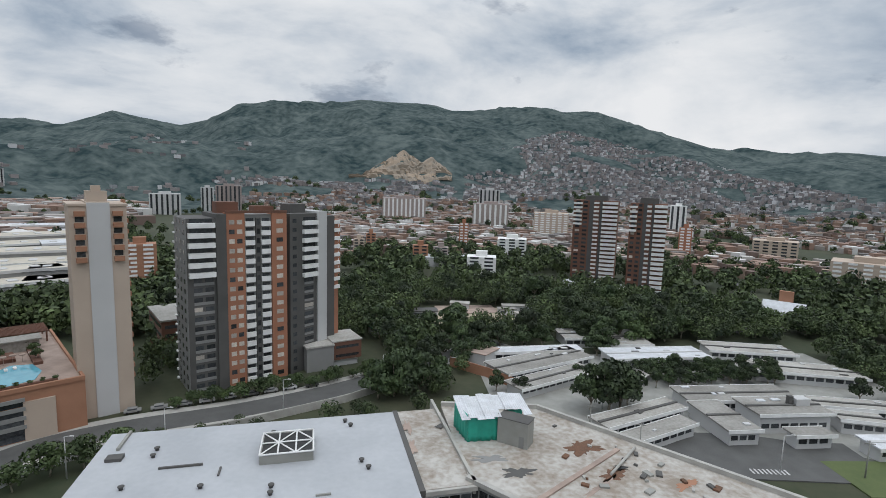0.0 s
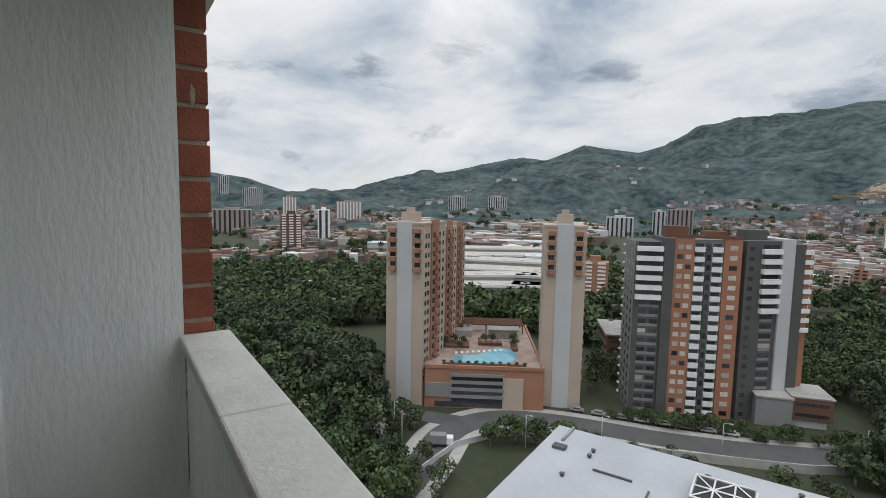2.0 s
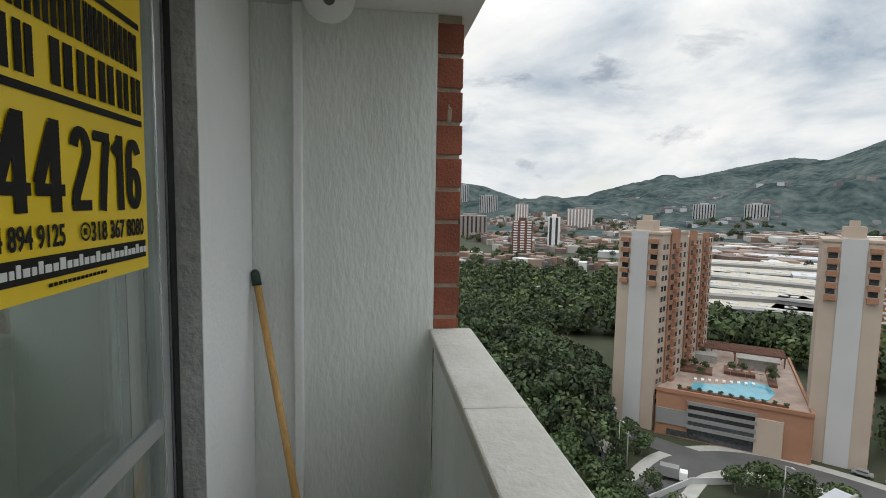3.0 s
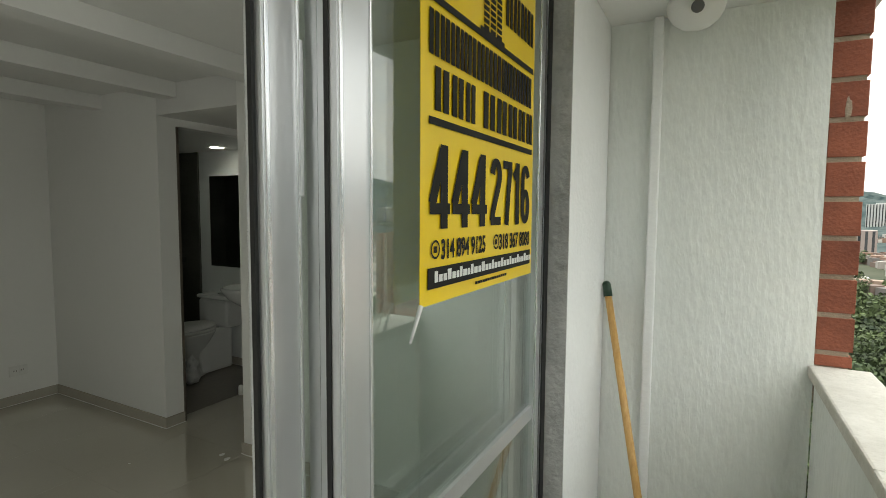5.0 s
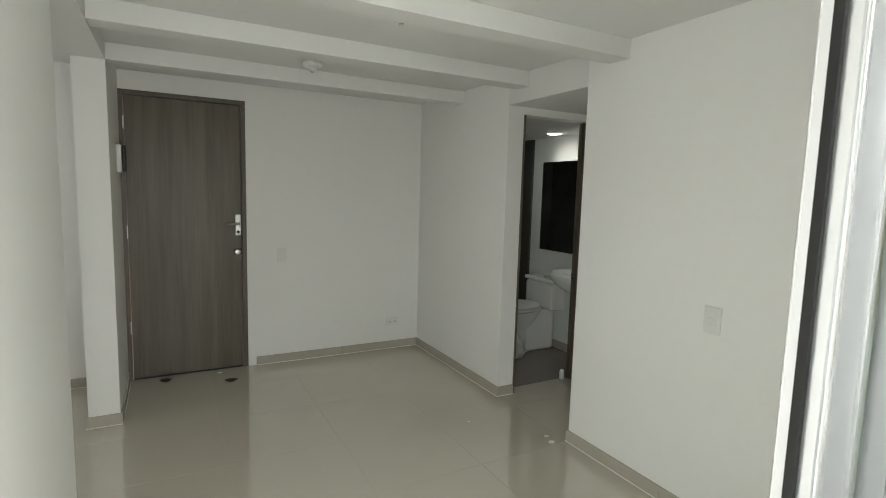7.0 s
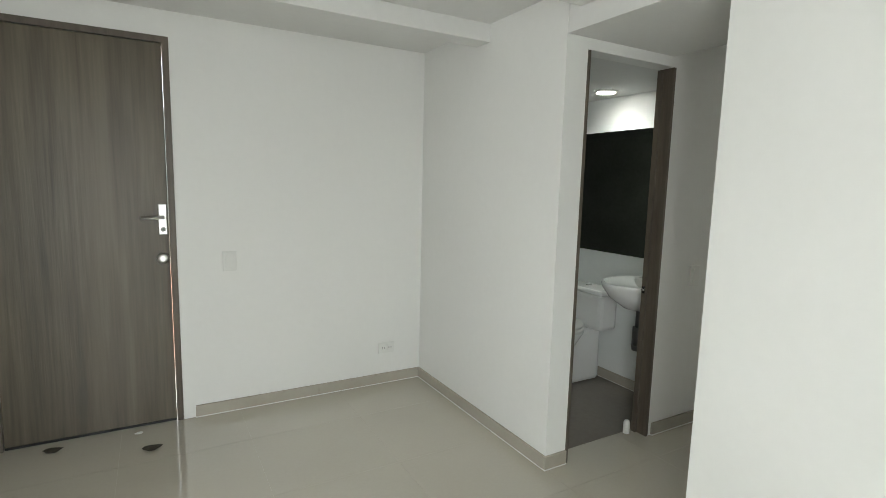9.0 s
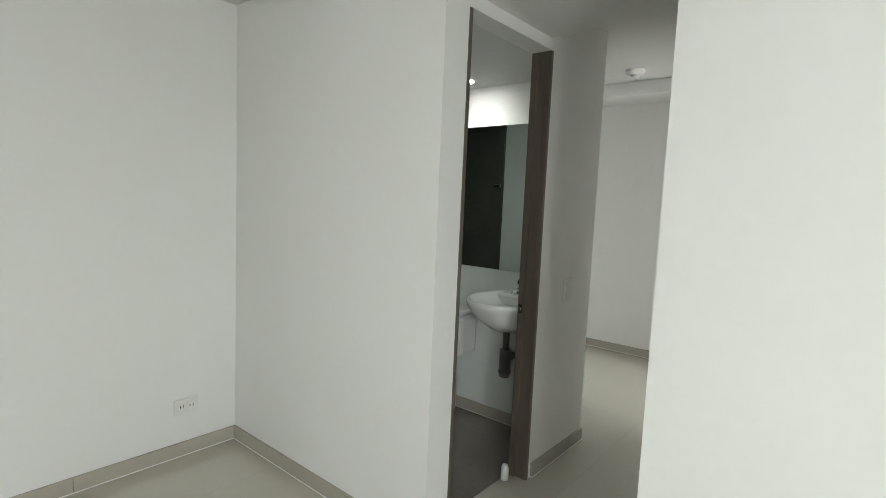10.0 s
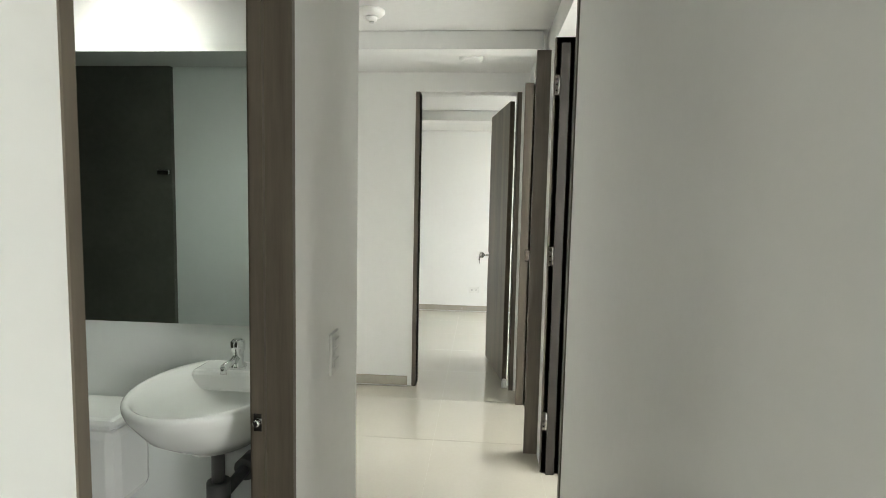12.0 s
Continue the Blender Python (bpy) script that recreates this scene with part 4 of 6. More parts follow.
mop = thing("broom", (0.27, 0.045, 0), "wooden broom handle with dark plastic cap leaning on wall", "broom")
bm = bmesh.new()
tube(bm, (0.012, 0.024, 1.195), (0.30, 0.285, 0.02), 0.0115, 0.0125, n=16)
part("handle", bm, "pole", mop)
bm = bmesh.new()
tube(bm, (0.019, 0.030, 1.165), (0.010, 0.022, 1.205), 0.0145, 0.0135, n=16)
lathe(bm, [(0.0135, 0), (0.010, 0.008), (0.004, 0.012)], (0.0098, 0.0218, 1.204), n=16)
part("cap", bm, "green_plastic", mop, "dark green plastic hanging cap")
bm = boxes((0.16, 0.40, 0.23, 0.32, -0.028, 0.03, 0.01))
part("brush_head", bm, "green_plastic", mop)


# ---- the city below: ground and mountains ----
GZ = -60.0
RIDGE = [(-180, 6), (-100, 6), (-60, 5), (-40, 3.6), (-31, 3.3), (-27.6, 3.8), (-22.6, 3.5), (-19.3, 3.8), (-12, 6.0), (-6.8, 8.0), (3, 8.0), (8.8, 7.9), (11.3, 8.4), (18.6, 8.6), (22.8, 8.0), (31.7, 6.6), (36.5, 4.9), (42, 5.8), (46.2, 4.2), (49.8, 4.3), (60, 2.4), (66.3, 1.1), (72.7, 0.2), (78, 1.8), (83, 2.4), (100, 4), (140, 6), (180, 6)]
FORE = [(-180, -1), (-12, 0.2), (-4, 2.6), (2.4, 3.6), (10, 5.3), (16, 4.5), (23.4, 3.9), (28, 3.1), (40, 2.9), (50, 1.9), (60, 0.3), (70, -0.6), (180, -1)]


def knots(table, a):
    return np.interp(a, [k[0] for k in table], [k[1] for k in table])


def ground_height(az, r):
    """Height of the land at an azimuth (degrees, to the left) and a distance."""
    top = 3700 * math.tan(radians(knots(RIDGE, az)))
    s = min(1.0, max(0.0, (r - 1250) / 2450))
    h = GZ + (top - GZ) * (s * s * (3 - 2 * s)) ** 1.1
    fore = 2250 * math.tan(radians(knots(FORE, az)))
    h2 = GZ + (fore - GZ) * math.exp(-((r - 2250) / 420) ** 2)
    h = max(h, h2)
    if r > 900:
        x, y = -r * math.sin(radians(az)), r * math.cos(radians(az))
        k = min(1.0, (r - 900) / 900)
        f = noise.fractal(Vector((x / 420, y / 420, 0)), 0.9, 2.1, 5)
        g = 1 - abs(noise.noise(Vector((x / 700, y / 700, 4))))
        h += k * (58 * f + 95 * (g - 0.8)) * (0.22 if r > 3300 else 1.0)
    if r > 3700:
        h -= (r - 3700) * 0.12
    return h


AZ = [a * 0.4 for a in range(-100, 240)]
AZ = [-180 + 5 * i for i in range(28)] + AZ + [96 + 6 * i for i in range(14)]
RR = [4, 40, 80, 130, 200, 300, 420, 560, 720, 900] + [1000 + 60 * i for i in range(46)] + [3720, 3780, 3900, 4100, 4500, 4900]
bm = bmesh.new()
rows_ = []
for r in RR:
    rows_.append([bm.verts.new((-r * math.sin(radians(a)), r * math.cos(radians(a)), ground_height(a, r))) for a in AZ])
bm.faces.new(rows_[0])
for i in range(len(RR) - 1):
    for j in range(len(AZ)):
        k = (j + 1) % len(AZ)
        f = bm.faces.new((rows_[i][j], rows_[i][k], rows_[i + 1][k], rows_[i + 1][j]))
        f.smooth = RR[i] > 900
        a, r = AZ[j], RR[i]
        # land past 950 m takes the haze-tinted colour
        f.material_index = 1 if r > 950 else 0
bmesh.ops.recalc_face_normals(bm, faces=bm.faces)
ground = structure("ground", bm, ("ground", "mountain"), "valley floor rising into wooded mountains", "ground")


def first_at(az, el):
    """How far off the land first rises to an elevation."""
    r = 1250
    while r < 3600 and math.degrees(math.atan2(ground_height(az, r), r)) < el:
        r += 12
    return r


bm = bmesh.new()
prev = None
for i in range(61):
    az = 8.5 + 11.4 * i / 60
    top = max(0.95, 3.75 - 0.62 * abs(az - 14.0), 3.15 - 0.75 * abs(az - 10.9)) + 0.18 * noise.noise(Vector((az * 2.3, 0, 0)))
    low = 0.75 - 0.5 * math.exp(-((az - 12.0) / 1.6) ** 2) + 0.15 * noise.noise(Vector((az * 1.7, 5, 0)))
    cur = []
    for k in range(15):
        el = low + (max(top, low + 0.05) - low) * k / 14
        r = first_at(az, el) - 14
        cur.append(bm.verts.new((-r * math.sin(radians(az)), r * math.cos(radians(az)), r * math.tan(radians(el)) + (3.0 if k % 3 else -2.0))))
    if prev:
        for k in range(14):
            bm.faces.new((prev[k], prev[k + 1], cur[k + 1], cur[k]))
    prev = cur
bmesh.ops.recalc_face_normals(bm, faces=bm.faces)
structure("quarry_face", bm, "quarry", "bare tan quarry terraces on the wooded hillside", "quarry")


def blocks(name, mat, parent, *specs, label=""):
    """One part for each block."""
    for sp in specs:
        part(name, boxes(sp), mat, parent, label)


def frame_at(x, y, ang, z=GZ):
    return Matrix.Translation((x, y, z)) @ Matrix.Rotation(radians(ang), 4, "Z")


def slab(name, cx, cy, w, d_, ang, z0, z1, mat, label, category, parapet=0.0):
    """A low building as a block with a roof slab and a parapet rim."""
    t = thing(name, (cx, cy, z0), label, category, rz=ang)
    part("wall", boxes((-w / 2 + 0.3, w / 2 - 0.3, -d_ / 2 + 0.3, d_ / 2 - 0.3, 0, z1 - z0 - 0.3)), "pale", t)
    bm = boxes((-w / 2, w / 2, -d_ / 2, d_ / 2, z1 - z0 - 0.3, z1 - z0))
    if parapet:
        h = z1 - z0
        for spec in ((-w / 2, w / 2, -d_ / 2, -d_ / 2 + 0.3), (-w / 2, w / 2, d_ / 2 - 0.3, d_ / 2), (-w / 2, -w / 2 + 0.3, -d_ / 2 + 0.3, d_ / 2 - 0.3), (w / 2 - 0.3, w / 2, -d_ / 2 + 0.3, d_ / 2 - 0.3)):
            box(bm, *spec, h, h + parapet)
    part("roof", bm, mat, t)
    return t


WIN = mesh_of("window", boxes((0, 1, -0.06, 0.02, 0, 1)), "pane")
GREY_PANEL = mesh_of("spandrel", boxes((0, 1, -0.10, 0.0, 0, 1)), "mid_grey")
WIN_LIT = mesh_of("window", boxes((0, 1, -0.06, 0.02, 0, 1)), "pane_lit")
BALC = mesh_of("balcony", boxes((0, 1, -1.0, 0.0, 0, 1)), "balcony_white")
BALC_BRICK = mesh_of("balcony", boxes((0, 1, -1.0, 0.0, 0, 1)), "terracotta")
LIGHT_PANEL = mesh_of("spandrel", boxes((0, 1, -0.10, 0.0, 0, 1)), "balcony_white")
SIDE_TURN = Matrix.Rotation(radians(90), 4, "Z")


def stack(parent, mesh, name, x, w, z0, dz, n, h, y=0.0, depth=1.0, side=None, odd=None):
    """Alike pieces one above another on a facade; side shifts them to the end wall."""
    for i in range(n):
        me = odd if odd and (i * 7 + int(x * 3)) % 5 == 0 else mesh
        m = Matrix.Translation((x, y, z0 + i * dz)) @ Matrix.Diagonal((w, depth, h, 1))
        if side is not None:
            m = side @ m
        shared(name, me, parent, m)


# tower of brick and slate grey with white balconies
FL = 2.8
t3 = thing("apartment_tower", (-90, 126, GZ), "tall apartment tower of orange brick and slate grey", "building", rz=47.9)
H3 = 18 * FL
part("wall", boxes((0, 7.6, 0.6, 16, 0, H3)), "slate", t3, "slate grey facing")
part("wall", boxes((-0.12, 0, 0.7, 15.9, 0, H3)), "mid_grey", t3, "mid grey end wall")
part("wall", boxes((7.6, 10.4, -0.3, 15, 0, H3 + 1.2)), "slate", t3, "slate grey pier")
blocks("wall", "brick_far", t3, (10.4, 15.6, 0, 15, 0, H3 + 1.4), (23.6, 28.2, 0, 15, 0, H3 + 1.4), label="orange brick facing")
part("wall", boxes((15.6, 23.6, 0.9, 15, 0, H3 + 1.0)), "mid_grey", t3)
part("wall", boxes((18.9, 20.3, 0.1, 0.9, 0, H3)), "slate", t3)
blocks("roof", "brown_far", t3, (9, 15, 4, 9, H3 + 1, H3 + 4.5), (20, 26, 5, 10, H3 + 1, H3 + 3.2), (10.3, 28.3, -0.1, 0.3, H3 + 1.4, H3 + 2.2), label="roof-top plant rooms")
stack(t3, BALC, "balcony", 0.3, 7.0, H3 - 6 * FL + 0.2, FL, 6, 1.35, y=0.6, depth=1.5)
stack(t3, WIN, "window", 0.8, 6.0, H3 - 6 * FL + 1.6, FL, 6, 1.15, y=0.6)
stack(t3, GREY_PANEL, "spandrel", 1.6, 5.4, 0.6, FL, 12, 0.8, y=0.6)
stack(t3, WIN, "window", 1.6, 2.2, 1.5, FL, 12, 1.2, y=0.6, odd=WIN_LIT)
stack(t3, WIN, "window", 4.6, 2.2, 1.5, FL, 12, 1.2, y=0.6)
for x_ in (11.2, 13.4):
    stack(t3, WIN_LIT, "window", x_, 1.5, 1.0, FL, 18, 1.3, odd=WIN)
stack(t3, WIN_LIT, "window", 25.0, 2.0, 1.0, FL, 18, 1.3, odd=WIN)
for x_ in (15.9, 20.6):
    stack(t3, LIGHT_PANEL, "spandrel", x_, 2.8, 0.3, FL, 18, 1.45, y=0.9, depth=6)
    stack(t3, WIN, "window", x_ + 0.3, 2.2, 1.8, FL, 18, 0.9, y=0.9)
stack(t3, WIN, "window", 19.1, 0.9, 0.8, FL, 18, 1.6, y=0.1)
end3 = Matrix.Translation((-0.13, 16, 0)) @ Matrix.Rotation(radians(-90), 4, "Z")
for x_ in (3.0, 7.5, 12.0):
    stack(t3, WIN, "window", x_, 1.4, 1.0, FL, 18, 1.3, side=end3)
stack(t3, LIGHT_PANEL, "ledge", 0.2, 1.2, 0.4, FL, 18, 0.5, side=end3, depth=5)
t3b = thing("apartment_tower", (-70.5, 148, GZ), "slate grey apartment tower wing with pale slab and balconies", "building", rz=63)
blocks("wall", "slate", t3b, (0, 10.4, 0, 14, 0, H3 + 1.0), (14.2, 18.2, 0.2, 14, 0, H3))
part("wall", boxes((10.4, 14.2, -0.6, 13, 0, H3 + 1.6)), "pale", t3b, "pale grey blank slab")
part("wall", boxes((18.2, 20.6, 1.0, 13, 0, H3 - 1.5)), "brick_far", t3b)
part("roof", boxes((3, 9, 4, 9, H3 + 1, H3 + 3.8)), "slate", t3b)
stack(t3b, BALC, "balcony", 4.6, 5.6, H3 - 7 * FL + 0.2, FL, 7, 1.35, depth=1.2)
stack(t3b, WIN, "window", 5.0, 4.8, H3 - 7 * FL + 1.6, FL, 7, 1.1)
stack(t3b, GREY_PANEL, "spandrel", 5.4, 3.6, 0.5, FL, 11, 0.7)
stack(t3b, WIN, "window", 5.4, 3.6, 1.4, FL, 11, 1.2, odd=WIN_LIT)
stack(t3b, WIN, "window", 1.0, 1.4, 1.0, FL, 18, 1.2)
stack(t3b, BALC, "balcony", 18.0, 2.8, 9 * FL, FL, 9, 1.2, depth=0.8, y=1.0)
g3 = thing("parking_block", (-66, 150, GZ), "low grey and brown parking block beside the tower", "building", rz=40)
part("wall", boxes((0, 9, 0, 14, 0, 8)), "mid_grey", g3)
part("wall", boxes((9, 19, 1, 13, 2.5, 8.6)), "brown_far", g3)
blocks("roof", "grey_roof", g3, (-0.3, 9.2, -0.3, 14.3, 8, 8.5), (8.8, 19.3, 0.8, 13.3, 8.6, 9.0))
part("base", boxes((9, 18, 2, 12, 0, 2.5)), "pale", g3)
stack(g3, WIN, "window", 10, 8, 3.4, 3.0, 2, 0.9, y=1.0)
g4 = thing("parking_block", (-118, 150, GZ), "brown open-sided parking block behind the tower", "building", rz=48)
part("wall", boxes((0, 22, 0, 24, 0, 13)), "brown_far", g4)
part("roof", boxes((-0.4, 22.4, -0.4, 24.4, 13, 13.6)), "grey_roof", g4)
# solid dark panels stand in for the shade of the open decks
stack(g4, WIN, "opening", 1, 20, 1.4, 3.0, 4, 1.2)
stack(g4, WIN, "opening", 1, 22, 1.4, 3.0, 4, 1.2, side=Matrix.Translation((0, 24, 0)) @ Matrix.Rotation(radians(-90), 4, "Z"))


# tan slab towers round a pool podium
def slab_tower(x, y, ang, lengths, label):
    H, n = 55.0, 19
    t = thing("apartment_tower", (x, y, GZ), label, "building", rz=ang)
    W = 12.0
    blocks("wall", "tan", t, (0, 3.6, 0, lengths[0], 0, H - 1.0), (8.4, W, 0, lengths[0], 0, H - 1.0), (3.6, 8.4, 0.8, lengths[0], 0, H))
    part("wall", boxes((3.6, 8.4, -0.25, 0.8, 0, H - 0.2)), "pale", t, "pale grey blank slab")
    blocks("roof", "tan", t, (3.8, 8.2, 2, 7, H, H + 2.6), (5, 7, 3, 5, H + 2.6, H + 4.0), (-0.3, 3.6, -0.3, lengths[0], H - 1.0, H - 0.4), (8.4, W + 0.3, -0.3, lengths[0], H - 1.0, H - 0.4))
    for x_ in (1.0, 8.9):
        stack(t, BALC_BRICK, "balcony", x_, 2.2, H - 5 * 2.85 - 0.6, 2.85, 5, 1.2, depth=1.1)
        stack(t, WIN, "window", x_ + 0.2, 1.8, H - 5 * 2.85 + 0.8, 2.85, 4, 1.3)
    side = Matrix.Translation((W, 0, 0)) @ Matrix.Rotation(radians(90), 4, "Z")
    y0 = 0
    for k, L in enumerate(lengths):
        off = 1.5 * k
        if k:
            part("wall", boxes((1 + off, W - 1.4 * k, y0, y0 + L, 0, H - 1.5 - k)), "tan", t)
        s_ = Matrix.Translation((W - 1.4 * k, y0, 0)) @ Matrix.Rotation(radians(90), 4, "Z")
        part("pilaster", boxes((W - 1.4 * k, W - 1.4 * k + 0.5, y0 + L * 0.30, y0 + L * 0.62, 6, H + 0.4 - k)), "terracotta", t, "terracotta brick strip")
        for q in (0.06, 0.17):
            stack(t, WIN, "window", L * q, L * 0.07, 7.2, 2.85, 16, 1.4, side=s_)
        stack(t, WIN, "window", L * 0.34, L * 0.10, 7.2, 2.85, 16, 1.5, side=s_, y=-0.5)
        stack(t, BALC_BRICK, "balcony", L * 0.46, L * 0.14, 6.4, 2.85, 16, 1.1, side=s_, y=-0.5, depth=0.8)
        stack(t, WIN, "window", L * 0.70, L * 0.07, 7.2, 2.85, 16, 1.4, side=s_)
        stack(t, WIN, "window", L * 0.86, L * 0.07, 7.2, 2.85, 16, 1.4, side=s_)
        y0 += L
    return t


slab_tower(-134, 68.5, 36.9, (18, 16, 14), "tall tan slab tower with brick balconies beside a pool")
slab_tower(-106.5, 106, 48.6, (16,), "narrow tan slab tower with pale blank end wall")
pod = thing("pool_podium", (-123.4, 76, GZ), "terracotta parking podium with a pool deck on top", "building", rz=54)
part("wall", boxes((0, 35, 0, 52, 0, 12)), "terracotta", pod)
part("wall", boxes((0.2, 27, -0.4, 0.02, 3.4, 7.6)), "mid_grey", pod, "grey spandrel bands")
part("wall", boxes((23, 29, -0.5, 0.02, 0, 9.5)), "tan", pod)
# dark panels on the wall imitate shaded parking slots
stack(pod, WIN, "opening", 8, 15, 2.2, 2.15, 4, 1.15, y=-0.44)
stack(pod, GREY_PANEL, "spandrel", 7.6, 15.8, 3.35, 2.15, 4, 0.85, y=-0.44, depth=4)
stack(pod, WIN, "opening", 3, 20, 0.4, 3, 1, 1.6, y=-0.05)
part("deck", boxes((0, 35, 0.5, 52, 12, 12.25)), "deck", pod)
blocks("parapet", "terracotta", pod, (0, 35, -0.3, 0.4, 12, 13.0), (34.4, 35, 0.4, 52, 12, 13.0))
bm = bmesh.new()
outline = [(8, 5), (20, 4.5), (26, 6), (28, 12), (27, 19), (22.5, 21), (19, 17), (15, 12.5), (8.5, 11)]
lo, hi = [bm.verts.new((x_, y_, 12.26)) for x_, y_ in outline], [bm.verts.new((x_, y_, 12.36)) for x_, y_ in outline]
bm.faces.new(hi), bm.faces.new(lo[::-1])
for i in range(len(outline)):
    bm.faces.new((lo[i], lo[(i + 1) % len(outline)], hi[(i + 1) % len(outline)], hi[i]))
part("pool", bm, "pool", pod, "bright blue swimming pool water")
blocks("planter", "brown_far", pod, (5, 30, 2.0, 3.0, 12.25, 12.9), (3, 13, 20, 27, 12.25, 13.0), (16, 24, 24, 31, 12.25, 13.2), (27, 29, 18, 45, 12.25, 13.0))
for k in range(7):
    part("parasol", boxes((17 + 1.9 * k, 18.3 + 1.9 * k, 22.0 + 0.6 * (k % 2), 23.3 + 0.6 * (k % 2), 14.2, 14.5), (17.6 + 1.9 * k, 17.7 + 1.9 * k, 22.6 + 0.6 * (k % 2), 22.7 + 0.6 * (k % 2), 12.25, 14.2)), "deck", pod, "tan square parasol")
for k in range(9):
    part("sun_lounger", boxes((8.5 + 1.8 * k, 9.2 + 1.8 * k, 12.9 + 0.5 * k, 14.6 + 0.5 * k, 12.3, 12.7)), "balcony_white", pod, "white sun lounger")
for k in range(11):
    part("pergola_beam", boxes((5, 33, 40 + 1.0 * k, 40.35 + 1.0 * k, 15.4, 15.7)), "brown_far", pod, "dark timber pergola beam")
for k in range(5):
    part("pergola_post", boxes((5.5 + 6.7 * k, 5.9 + 6.7 * k, 40, 40.4, 12.25, 15.4), (5.5 + 6.7 * k, 5.9 + 6.7 * k, 50, 50.4, 12.25, 15.4)), "brown_far", pod)
blocks("pavilion", "grey_roof", pod, (20, 30, 33, 38, 12.25, 15.2), (19.5, 30.5, 32.5, 38.5, 15.2, 15.6), (4, 14, 34, 44, 12.25, 14.6))


# twin brown towers with white balcony bands
def banded_tower(x, y, ang, w, d_, h, label, n=21):
    t = thing("apartment_tower", (x, y, GZ), label, "building", rz=ang)
    part("wall", boxes((0, w, 0, d_, 0, h)), "brown_far", t)
    blocks("wall", "slate", t, (w * 0.36, w * 0.46, -0.4, 0.01, 0, h + 1.5), (w * 0.60, w * 0.66, -0.5, 0.01, 0, h + 1))
    part("roof", boxes((w * 0.25, w * 0.75, 3, d_ - 3, h, h + 3)), "slate", t)
    dz = h / n
    stack(t, BALC, "balcony", w * 0.66, w * 0.34, 0.2 * dz, dz, n, dz * 0.55, depth=2.2)
    stack(t, LIGHT_PANEL, "spandrel", w * 0.46, w * 0.12, 0.2 * dz, dz, n, dz * 0.45)
    stack(t, WIN, "window", w * 0.05, w * 0.10, 0.35 * dz, dz, n, dz * 0.5, odd=WIN_LIT)
    stack(t, WIN, "window", w * 0.22, w * 0.10, 0.35 * dz, dz, n, dz * 0.5)
    stack(t, BALC, "balcony", 0, w * 0.2, h - 6 * dz, dz, 6, dz * 0.45, depth=1.2)
    return t


banded_tower(31, 340, -12, 27, 20, 55, "tall dark brown apartment tower with white balcony bands")
banded_tower(58, 298, -14, 19, 16, 55, "tall dark brown tower with white upper balconies beside its twin")
slab("low_podium", 46, 318, 40, 14, -25, GZ, GZ + 5, "tin", "low white-roofed podium by the twin towers", "building")

# shopping centre roofs next door
MA = 23.6
mall = thing("white_mall_roof", (-75, 82, GZ), "large low building with a white membrane roof", "building", rz=MA)
part("wall", boxes((0.4, 54, -62, -0.4, 0, 11.6)), "pale", mall)
part("roof", boxes((0, 54.4, -62.4, 0, 11.6, 12.0)), "white_roof", mall)
part("gutter", boxes((54.4, 55.4, -30, 0.4, 11.0, 12.1)), "slate", mall)
sk = thing("roof_skylight", (-42.2, 78.0, -48), "roof skylight with white triangular steel frame", "skylight", rz=MA)
part("kerb", boxes((0, 9.2, 0, 8.2, 0, 1.7)), "concrete", sk)
bm = bmesh.new()
for i in range(4):
    tube(bm, (9.2 * i / 3, 0, 1.85), (9.2 * i / 3, 8.2, 1.85), 0.16, n=6)
for j in range(3):
    tube(bm, (0, 4.1 * j, 1.85), (9.2, 4.1 * j, 1.85), 0.16, n=6)
for i in range(3):
    for j in range(2):
        a, b = (9.2 * i / 3, 4.1 * j), (9.2 * (i + 1) / 3, 4.1 * (j + 1))
        if (i + j) % 2:
            a, b = (a[0], b[1]), (b[0], a[1])
        tube(bm, (*a, 1.85), (*b, 1.85), 0.14, n=6)
part("frame", bm, "balcony_white", sk)
# black sheet on the solid kerb stands in for the dark inside
part("opening", boxes((0.3, 8.9, 0.3, 7.9, 1.70, 1.72)), "black", sk)
random.seed(11)
for u, v in ((10, -8), (10, -10.5), (30, -5.5), (30, -8), (44, -3), (45, -5), (31, -24), (31, -26), (46, -19), (47, -21.5), (20, -22), (8, -20)):
    bm = bmesh.new()
    lathe(bm, [(0.32, 0), (0.32, 0.4), (0.5, 0.44), (0.5, 0.6), (0.2, 0.72)], (0, 0, 0), n=12)
    o = tagged(part("roof_vent", bm, "slate"), "small dark vent on the white roof", "roof vent", "vents on the white roof")
    o.matrix_world = Matrix.Translation((-75, 82, -47.99)) @ Matrix.Rotation(radians(MA), 4, "Z") @ Matrix.Translation((u, v, 0))
st = thing("roof_strip", (-75, 82, GZ), "stained concrete roof strip beside the white roof", "building", rz=MA)
part("wall", boxes((55.6, 63.6, -29, 0, 0, 11.3)), "pale", st)
part("roof", boxes((55.5, 63.7, -29.3, 0.3, 11.3, 11.8)), "concrete_roof", st)
part("parapet", boxes((63.7, 64.3, -29.3, 4, 10, 12.5)), "kerb", st)
for k in range(4):
    stack(st, WIN, "window", 55.9 + 1.95 * k, 1.7, 5.0, 3.0, 2, 2.0, y=-29.0)
part("eaves", boxes((55.2, 64.4, -29.9, -29.3, 10.9, 11.7)), "kerb", st)
cr = thing("concrete_mall_roof", (-18, 109, GZ), "wide stained concrete roof with rubble and patches", "building")
pts = [(2.6, 0.4), (24, 4), (90, -37), (84, -62), (25, -62), (22.6, -33), (12.2, -27)]
bm = bmesh.new()
